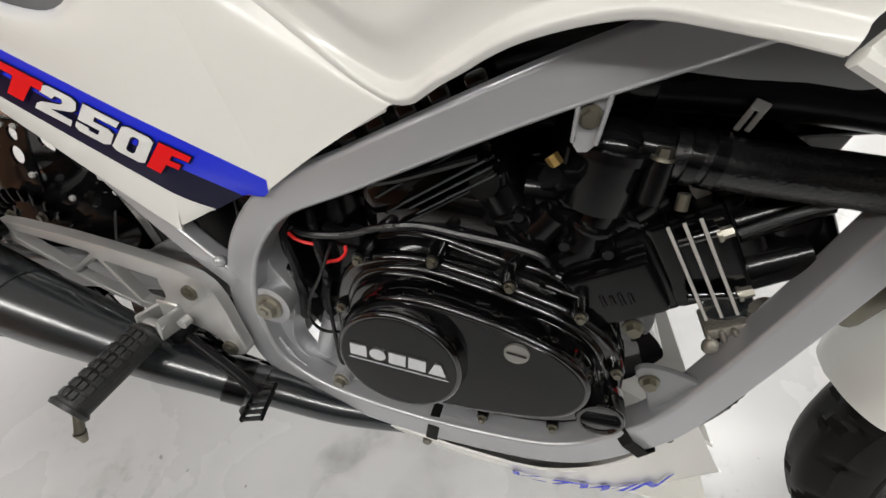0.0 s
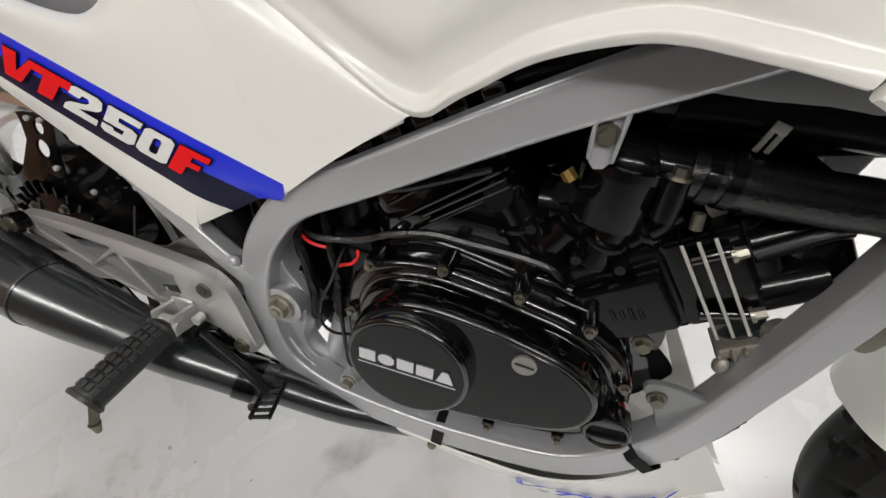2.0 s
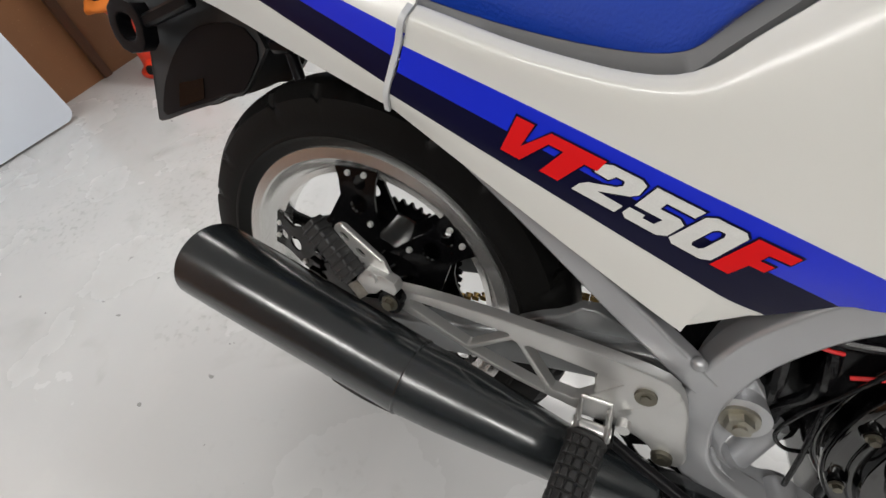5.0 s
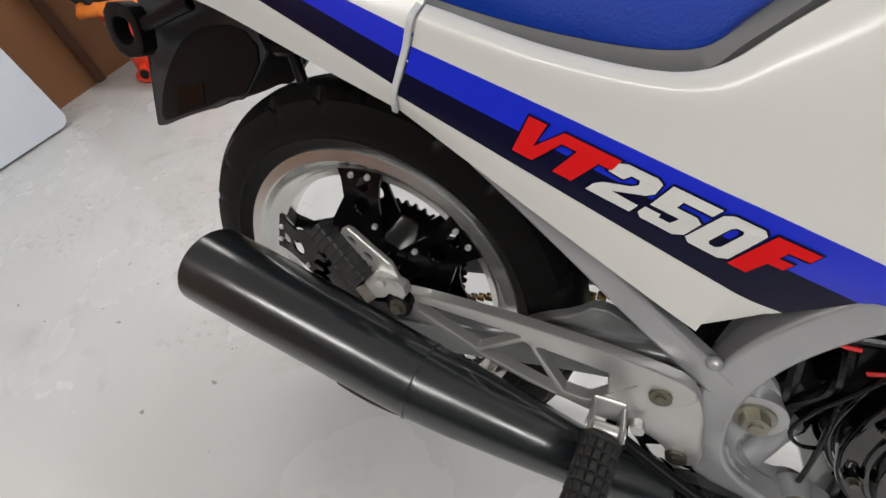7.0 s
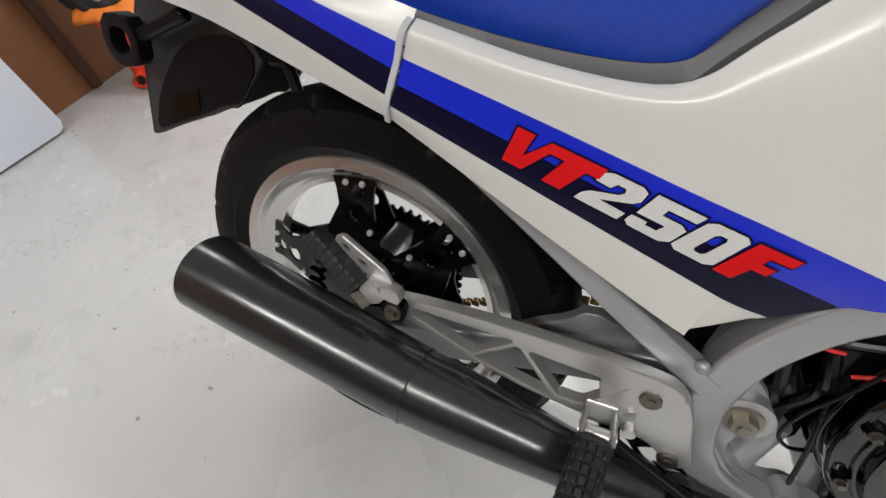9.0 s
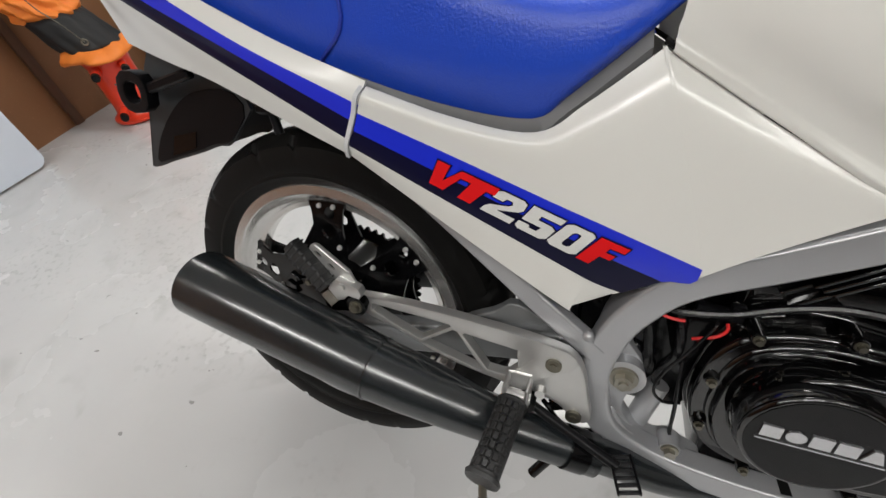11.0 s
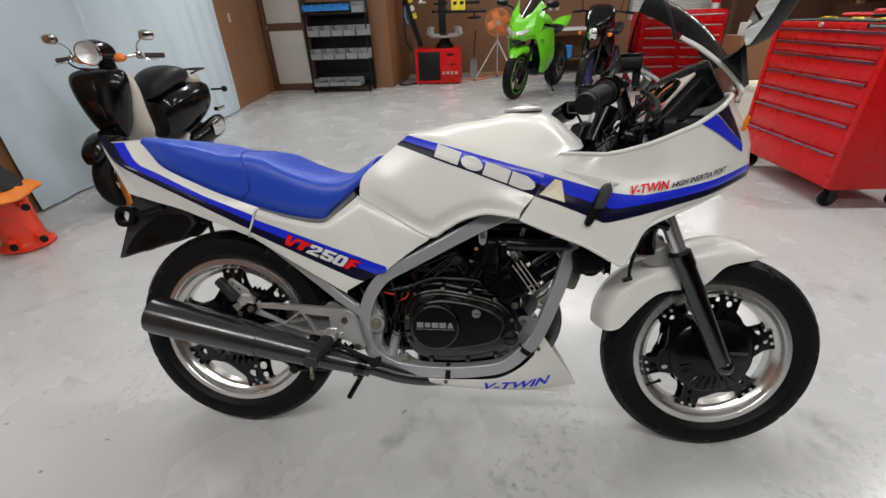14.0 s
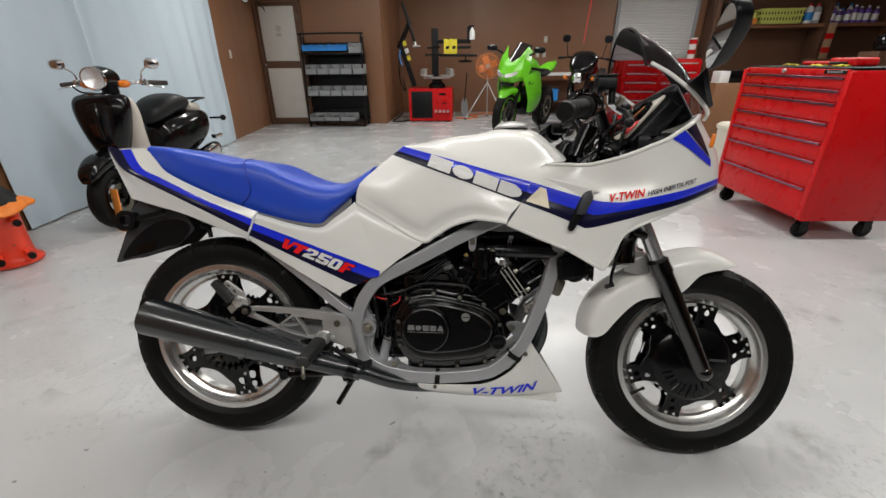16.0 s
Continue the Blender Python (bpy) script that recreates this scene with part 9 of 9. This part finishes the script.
body_x(bm, [(-0.28, 0.90, 0, 0.05, 0.08), (-0.4, 0.94, 0, 0.11, 0.15), (-0.62, 0.92, 0, 0.12, 0.15), (-0.8, 0.85, 0, 0.07, 0.09)], 20)
part("tank", bm, BLACK, naked)
bm = bmesh.new()
body_x(bm, [(-0.78, 0.80, 0, 0.04, 0.10), (-1.0, 0.80, 0, 0.05, 0.14), (-1.3, 0.84, 0, 0.04, 0.12), (-1.5, 0.9, 0, 0.03, 0.07)], 20)
part("seat", bm, SADDLE, naked)
bm = bmesh.new()
body_x(bm, [(-0.3, 0.42, 0, 0.10, 0.12), (-0.45, 0.44, 0, 0.2, 0.18), (-0.7, 0.45, 0, 0.2, 0.18), (-0.85, 0.45, 0, 0.1, 0.12)], 18, 3)
rod(bm, (-0.8, 0, 0.4), (-1.38, 0, 0.30), 0.05, seg=12)
part("engine_block", bm, CAST, naked)
bm = bmesh.new()
tube(bm, [(-0.3, 0.0, 0.45), (-0.2, 0.05, 0.3), (-0.3, 0.09, 0.17), (-0.8, 0.12, 0.17), (-1.3, 0.2, 0.35)], 0.025, 10)
part("exhaust_pipe", bm, CHROME, naked)
bm = bmesh.new()
rod(bm, (-0.75, 0.12, 0.3), (-0.78, 0.25, 0.01), 0.012, seg=10)
part("side_stand", bm, CAST, naked)

# ---- back wall: sockets, bench, shutter, chest ----
for x, z in ((2.21, 1.46), (2.06, 1.18), (2.2, 1.18)):
    plate = thing("wall_socket", at(x, 9.05, z), "beige electrical plate on the brown wall", "socket", "plates on the back wall")
    bm = bmesh.new()
    box(bm, (0.075, 0.012, 0.12), at(0, -0.006, 0), 0.004)
    part("plate", bm, BEIGE, plate)
    bm = bmesh.new()
    box(bm, (0.025, 0.006, 0.05), at(0, -0.014, 0), 0.002)
    part("switch", bm, WHITEPLASTIC, plate)
bench = thing("workbench", at(2.5, 8.55, 0), "low dark workbench against the back wall", "bench")
bm = bmesh.new()
box(bm, (1.3, 0.6, 0.05), at(0, 0, 0.80), 0.004)
part("top", bm, WHITEPLASTIC, bench)
for x in (-0.6, 0.6):
    bm = bmesh.new()
    box(bm, (0.05, 0.55, 0.775), at(x, 0, 0.3875), 0.004)
    part("leg_panel", bm, DARKWOOD, bench)
bm = bmesh.new()
box(bm, (1.15, 0.5, 0.03), at(0, 0.0, 0.28), 0.004)
part("shelf", bm, DARKWOOD, bench)
bm = bmesh.new()
box(bm, (0.36, 0.3, 0.2), at(0, 0, 0.1), 0.012)
box(bm, (0.38, 0.32, 0.03), at(0, 0, 0.205), 0.008)
simple("storage_box", bm, BIN_BLUE, at(2.25, 8.4, 0.296), "blue plastic storage box on the bench shelf", "box")

shutter = thing("roller_shutter", at(3.66, 9.05, 0), "pale grey roller shutter in a steel frame", "shutter", kind="structure")
prof = [(-0.012, 0.0), (-0.02, 0.006), (-0.024, 0.025), (-0.02, 0.046), (-0.012, 0.053), (0.0, 0.053), (0.0, 0.0)]
me = None
for k in range(32):
    if me is None:
        bm = bmesh.new()
        a = [bm.verts.new((0, y, z)) for y, z in prof]
        b = [bm.verts.new((1.5, y, z)) for y, z in prof]
        bm.faces.new(a), bm.faces.new(b)
        for i in range(len(prof)):
            bm.faces.new((a[i], a[(i + 1) % len(prof)], b[(i + 1) % len(prof)], b[i]))
        ob = part("slat", bm, SHUTTER, shutter, angle=20)
        me = ob.data
    else:
        ob = new("slat", me)
        ob.parent = shutter
    ob.matrix_basis = at(0, 0, 0.9 + k * 0.055)
for x in (-0.03, 1.53):
    bm = bmesh.new()
    box(bm, (0.06, 0.06, 1.83), at(x, -0.03, 1.815), 0.004)
    part("guide_rail", bm, BIN_GREY, shutter)

pole = thing("striped_post", at(5.03, 8.55, 0), "white post with red reflective bands", "post")
bm = bmesh.new()
cyl(bm, 0.07, 0.065, 1.42, at(0, 0, 0.72), 20)
part("tube", bm, WHITEPLASTIC, pole)
for z in (1.36, 1.18):
    bm = bmesh.new()
    lathe(bm, [(0.066, z - 0.04), (0.074, z - 0.04), (0.074, z + 0.04), (0.066, z + 0.04)], seg=20)
    part("band", bm, TOOLRED, pole)
bm = bmesh.new()
lathe(bm, [(0, 0), (0.16, 0), (0.16, 0.02), (0.08, 0.05), (0, 0.05)], seg=24, closed=False)
part("base", bm, RUBBER, pole)

chest = thing("tool_chest", at(3.5, 6.25, 0), "red enamelled tool chest with silver drawer pulls", "tool chest")
bm = bmesh.new()
box(bm, (1.12, 0.5, 0.93), at(0, 0, 0.575), 0.008)
part("body", bm, TOOLRED, chest)
bm = bmesh.new()
box(bm, (1.12, 0.45, 0.02), at(0, 0.02, 1.052), 0.004)
part("top_mat", bm, TOOLRED, chest)
for s in (-1, 1):
    for k in range(6):
        z = 0.96 - k * 0.13
        bm = bmesh.new()
        box(bm, (0.5, 0.016, 0.115), at(s * 0.27, -0.258, z), 0.004)
        d = part("drawer", bm, TOOLRED, chest)
        bm = bmesh.new()
        box(bm, (0.46, 0.018, 0.016), at(s * 0.27, -0.272, z + 0.04), 0.004)
        part("pull", bm, ALU, d)
for x in (-0.48, 0.48):
    for y in (-0.18, 0.18):
        bm = bmesh.new()
        lathe(bm, [(0.015, -0.015), (0.05, -0.015), (0.055, 0), (0.05, 0.015), (0.015, 0.015)], at(x, y, 0.055) @ ALONG_X, 20)
        part("castor", bm, RUBBER, chest)
bm = bmesh.new()
tube(bm, [(2.52, 6.3, 2.74), (2.46, 6.3, 2.2), (2.40, 6.28, 1.6), (2.36, 6.2, 1.3)], 0.006, 8)
simple("hanging_hose", bm, WIRE_RED, Matrix(), "thin red hose hanging from the ceiling", "hose")

# ---- near tool cabinet ----
cabinet = thing("tool_cabinet", at(2.79, 1.665, 0) @ pose(0, 0, 0, 0, 0, 3), "red roller tool cabinet with seven drawers", "tool cabinet")
W, D = 0.915, 0.54
bm = bmesh.new()
box(bm, (D, W, 0.87), at(D / 2, W / 2, 0.565), 0.006)
part("body", bm, TOOLRED, cabinet, "red enamelled steel body")
for y in (0.018, W - 0.018):
    bm = bmesh.new()
    box(bm, (0.02, 0.036, 0.86), at(-0.006, y, 0.565), 0.004)
    part("corner_post", bm, TOOLRED, cabinet)
edges = [0.972, 0.902, 0.832, 0.722, 0.612, 0.502, 0.335, 0.14]
for top, low in zip(edges, edges[1:]):
    bm = bmesh.new()
    box(bm, (0.014, W - 0.084, top - low - 0.008), at(-0.004, W / 2, (top + low) / 2), 0.003)
    d = part("drawer", bm, TOOLRED, cabinet)
    bm = bmesh.new()
    sweep(bm, [(-0.016, 0.045, top - 0.012), (-0.016, W - 0.045, top - 0.012)], [(-0.006, -0.006), (0.007, -0.008), (0.008, -0.003), (0.005, 0.005), (-0.003, 0.007), (-0.006, 0.005)], up=(0, 0, 1))
    part("pull", bm, HANDLE, d, "bright metal drawer pull")
bm = bmesh.new()
box(bm, (0.012, W - 0.07, 0.03), at(-0.002, W / 2, 0.991), 0.003)
part("top_rail", bm, TOOLRED, cabinet)
bm = bmesh.new()
cyl(bm, 0.014, 0.013, 0.014, at(-0.013, W * 0.56, 0.99) @ ALONG_X, 18)
part("lock", bm, ALU, cabinet)
bm = bmesh.new()
box(bm, (0.006, 0.15, 0.022), at(-0.01, 0.12, 0.992), 0.002)
plate = part("name_plate", bm, BLACK, cabinet, "black maker's plate")
bm = bmesh.new()
for k in range(6):
    box(bm, (0.003, 0.012, 0.01), at(-0.0135, 0.075 + k * 0.018, 0.992))
part("plate_bar", bm, ALU, plate)
bm = bmesh.new()
box(bm, (D - 0.03, W - 0.03, 0.012), at(D / 2, W / 2, 1.008), 0.003)
part("top_mat", bm, RUBBER, cabinet, "black rubber top mat")
bm = bmesh.new()
box(bm, (0.12, 0.004, 0.11), at(0.3, -0.003, 0.90), 0.001)
label = part("side_label", bm, BEIGE, cabinet, "pale paper label")
bm = bmesh.new()
for k in range(5):
    box(bm, (0.09 - 0.012 * (k % 2), 0.002, 0.006), at(0.3, -0.006, 0.935 - k * 0.017))
part("label_bar", bm, GREY_PLASTIC, label)
for x, y in ((0.07, 0.07), (0.47, 0.07), (0.07, 0.85), (0.47, 0.85)):
    cast = new("castor")
    cast.parent = cabinet
    cast.matrix_basis = at(x, y, 0.052)
    bm = bmesh.new()
    lathe(bm, [(0.02, -0.016), (0.044, -0.016), (0.052, -0.01), (0.052, 0.01), (0.044, 0.016), (0.02, 0.016)], ALONG_Y, 28)
    part("wheel", bm, RUBBER, cast)
    bm = bmesh.new()
    for s in (-1, 1):
        box(bm, (0.05, 0.004, 0.085), at(0.004, s * 0.021, 0.03), 0.001)
    box(bm, (0.07, 0.07, 0.006), at(0, 0, 0.074), 0.001)
    cyl(bm, 0.018, 0.018, 0.03, ALONG_Y, 16)
    part("fork", bm, CAST, cast)
case = thing("tool_case", cabinet.matrix_basis @ at(0.28, 0.36, 1.0145), "red plastic tool case lying on the cabinet top", "tool case")
bm = bmesh.new()
box(bm, (0.14, 0.2, 0.05), at(0, 0, 0.026), 0.014, 3)
part("shell", bm, TOOLRED, case)
bm = bmesh.new()
tube(bm, [(-0.08, -0.05, 0.02), (-0.105, -0.04, 0.02), (-0.105, 0.04, 0.02), (-0.08, 0.05, 0.02)], 0.008, 8)
part("handle", bm, RUBBER, case)
wrench = thing("ratchet_set", cabinet.matrix_basis @ at(0.32, 0.66, 1.0145), "red-handled tools lying on the cabinet top", "tools")
for k in range(3):
    bm = bmesh.new()
    rod(bm, (0.03 * k, -0.1, 0.016), (0.03 * k - 0.03, 0.1, 0.016), 0.014, seg=12)
    part("handle", bm, TOOLRED, wrench)
bm = bmesh.new()
box(bm, (0.07, 0.06, 0.035), at(0.03, -0.13, 0.018), 0.008)
part("head", bm, ALU, wrench)
random.seed(8)
for k, (x, y) in enumerate(((0.06, 0.18), (0.05, 0.33), (0.08, 0.6))):
    bm = bmesh.new()
    grid = [[Vector((0.016 * i - 0.03, 0.02 * j - 0.03, 0.006 + 0.012 * random.random())) for i in range(5)] for j in range(4)]
    sheet(bm, grid, 0.004)
    simple("rag_scrap", bm, YELLOW, cabinet.matrix_basis @ at(x, y, 1.0145), "crumpled yellow scrap on the cabinet top", "rag", "scraps on the cabinet")
bm = bmesh.new()
lathe(bm, [(0, 0), (0.04, 0), (0.042, 0.07), (0.03, 0.09), (0, 0.092)], seg=20, closed=False)
simple("small_jar", bm, WHITEPLASTIC, cabinet.matrix_basis @ at(0.46, 0.2, 1.0145), "small white jar on the cabinet top", "jar")

# cream bin beside it
binn = thing("waste_bin", at(3.02, 2.92, 0), "cream plastic waste bin with a rimmed lid", "bin")
bm = bmesh.new()
loft(bm, [(0.0, 0, 0, 0.10, 0.12), (0.02, 0, 0, 0.11, 0.13), (0.5, 0, 0, 0.13, 0.155), (0.51, 0, 0, 0.13, 0.155)], seg=28, p=5)
part("tub", bm, BINWHITE, binn)
bm = bmesh.new()
loft(bm, [(0.505, 0, 0, 0.14, 0.165), (0.535, 0, 0, 0.142, 0.168), (0.555, 0, 0, 0.12, 0.145), (0.56, 0, 0, 0.1, 0.12)], seg=28, p=5)
part("lid", bm, BINWHITE, binn)

# box by the chest and the wall shelf
bm = bmesh.new()
box(bm, (0.75, 0.45, 0.77), at(0, 0, 0.385), 0.006)
simple("brown_cupboard", bm, PEG, at(4.2, 5.25, 0), "plain brown wooden cupboard", "cupboard")
for x, w, h, mat, lab in ((3.95, 0.12, 0.14, WHITEPLASTIC, "white carton on the brown cupboard"), (4.1, 0.16, 0.15, BLACK, "black carton on the brown cupboard"), (4.32, 0.2, 0.12, BLACK, "low black carton on the brown cupboard")):
    bm = bmesh.new()
    box(bm, (w, 0.2, h), at(0, 0, h / 2), 0.004)
    simple("carton", bm, mat, at(x, 5.2, 0.7705), lab, "box", "cartons on the cupboard")

shelf = thing("wall_shelf", at(5.35, 8.6, 0), "dark brown built-in wall shelving", "shelf")
bm = bmesh.new()
box(bm, (3.4, 0.02, H - 0.01), at(1.75, 0.42, H / 2))
part("back_panel", bm, DARKWOOD, shelf, angle=0)
for z in (1.62,):
    bm = bmesh.new()
    box(bm, (3.4, 0.42, 0.06), at(1.75, 0.2, z), 0.004)
    part("board", bm, PANEL, shelf)
for x in (0.05, 2.1):
    bm = bmesh.new()
    box(bm, (0.09, 0.42, H - 0.01), at(x, 0.199, H / 2), 0.004)
    part("upright", bm, DARKWOOD, shelf)
basket = thing("plastic_basket", at(6.55, 8.66, 1.6505), "yellow-green slatted plastic basket on the shelf", "basket")
w0, d0, h0 = 0.78, 0.3, 0.27
bm = bmesh.new()
box(bm, (w0 * 0.9, d0 * 0.9, 0.01), at(0, 0, 0.006), 0.002)
part("base", bm, YELLOWBASKET, basket)
for j in range(3):
    z = 0.04 + j * 0.1
    bm = bmesh.new()
    k = 0.92 + 0.08 * z / h0
    for s in (-1, 1):
        box(bm, (w0 * k, 0.012, 0.03), at(0, s * d0 / 2 * k, z), 0.003)
        box(bm, (0.012, d0 * k, 0.03), at(s * w0 / 2 * k, 0, z), 0.003)
    part("rim" if j == 2 else "band", bm, YELLOWBASKET, basket)
for i in range(13):
    x = -w0 * 0.44 + i * w0 * 0.88 / 12
    for s in (-1, 1):
        bm = bmesh.new()
        box(bm, (0.026, 0.01, h0 - 0.02), at(x, s * d0 * 0.475, h0 / 2), 0.002)
        part("slat", bm, YELLOWBASKET, basket)
random.seed(12)


def bottle_at(x, y, z, r, h, material, cap, label, group):
    ob = thing("bottle", at(x, y, z), label, "bottle", group)
    bm = bmesh.new()
    lathe(bm, [(0, 0), (r, 0), (r, h * 0.68), (r * 0.8, h * 0.78), (r * 0.38, h * 0.86), (r * 0.36, h * 0.92), (0, h * 0.92)], seg=18, closed=False)
    part("flask", bm, material, ob)
    bm = bmesh.new()
    cyl(bm, r * 0.42, r * 0.4, h * 0.12, at(0, 0, h * 0.93), 14)
    part("cap", bm, cap, ob)
    bm = bmesh.new()
    lathe(bm, [(r * 0.99, h * 0.15), (r * 1.02, h * 0.15), (r * 1.02, h * 0.55), (r * 0.99, h * 0.55)], seg=18)
    part("label", bm, WHITEPLASTIC if material is not WHITEPLASTIC else BIN_BLUE, ob)
    return ob


for k in range(7):
    bottle_at(7.52 + k * 0.125, 8.62 + random.uniform(-0.03, 0.05), 1.6505, 0.05, random.uniform(0.22, 0.32), PURPLE, WHITEPLASTIC, "purple plastic bottle with a white label on the shelf", "bottles on the shelf")
for k in range(5):
    bottle_at(7.58 + k * 0.13, 8.85, 1.6505, 0.05, random.uniform(0.27, 0.36), WHITEPLASTIC if k % 2 else PURPLE, BIN_BLUE, "tall plastic bottle at the back of the shelf", "bottles on the shelf")
for x, m1, lab in ((7.1, WHITEPLASTIC, "large white plastic bottle on the shelf"), (7.24, BIN_GREY, "large grey plastic bottle on the shelf")):
    bottle_at(x, 8.65, 1.6505, 0.07, 0.34, m1, TOOLRED, lab, "bottles on the shelf")
for x, w, h, mat, lab in ((5.52, 0.14, 0.36, BLACK, "tall black and red carton on the shelf"), (5.70, 0.16, 0.4, BIN_BLUE, "tall pale blue carton on the shelf"), (5.95, 0.3, 0.1, ORANGECARD, "low orange carton on the shelf"), (5.95, 0.24, 0.09, YELLOWBASKET, "flat yellow packet on the shelf")):
    z = 1.6505 if lab[:4] != "flat" else 1.7515
    ob = thing("carton", at(x, 8.62, z), lab, "box", "cartons on the shelf")
    bm = bmesh.new()
    box(bm, (w, 0.22, h), at(0, 0, h / 2), 0.004)
    part("sleeve", bm, mat, ob)
    bm = bmesh.new()
    for j in range(3):
        box(bm, (w * (0.7 - 0.15 * j), 0.004, h * 0.08), at(0, -0.112, h * (0.75 - 0.2 * j)))
    part("print_bar", bm, TOOLRED if mat is not TOOLRED else WHITEPLASTIC, ob)
strip = thing("long_box", at(7.5, 8.5, 0.0), "long narrow tan box with red bands standing on a carton", "box")
bm = bmesh.new()
box(bm, (0.10, 0.08, 0.62), at(0, 0, 1.34), 0.004)
part("sleeve", bm, CARD, strip)
for z in (1.18, 1.42):
    bm = bmesh.new()
    box(bm, (0.104, 0.084, 0.1), at(0, 0, z), 0.002)
    part("band", bm, TOOLRED, strip)
bm = bmesh.new()
box(bm, (0.5, 0.4, 1.029), at(0, 0, 0.5145), 0.006)
simple("cabinet_low", bm, DARKWOOD, at(7.5, 8.5, 0), "dark brown low cabinet under the shelf", "cabinet")
bm = bmesh.new()
loft(bm, smoothed([(0.0, 0, 0, 0.09, 0.1), (0.03, 0, 0, 0.12, 0.135), (0.12, 0, 0, 0.135, 0.15), (0.2, 0, 0, 0.11, 0.12), (0.245, 0, 0, 0.05, 0.06)]), seg=28, p=2.1)
simple("helmet_shell", bm, BLACK, at(6.75, 6.3, 1.13), "round glossy black helmet on a stand", "helmet")
bm = bmesh.new()
box(bm, (0.4, 0.35, 1.13), at(0, 0, 0.565), 0.006)
simple("stand", bm, DARKWOOD, at(6.75, 6.3, 0), "dark brown wooden stand on the floor", "stand")
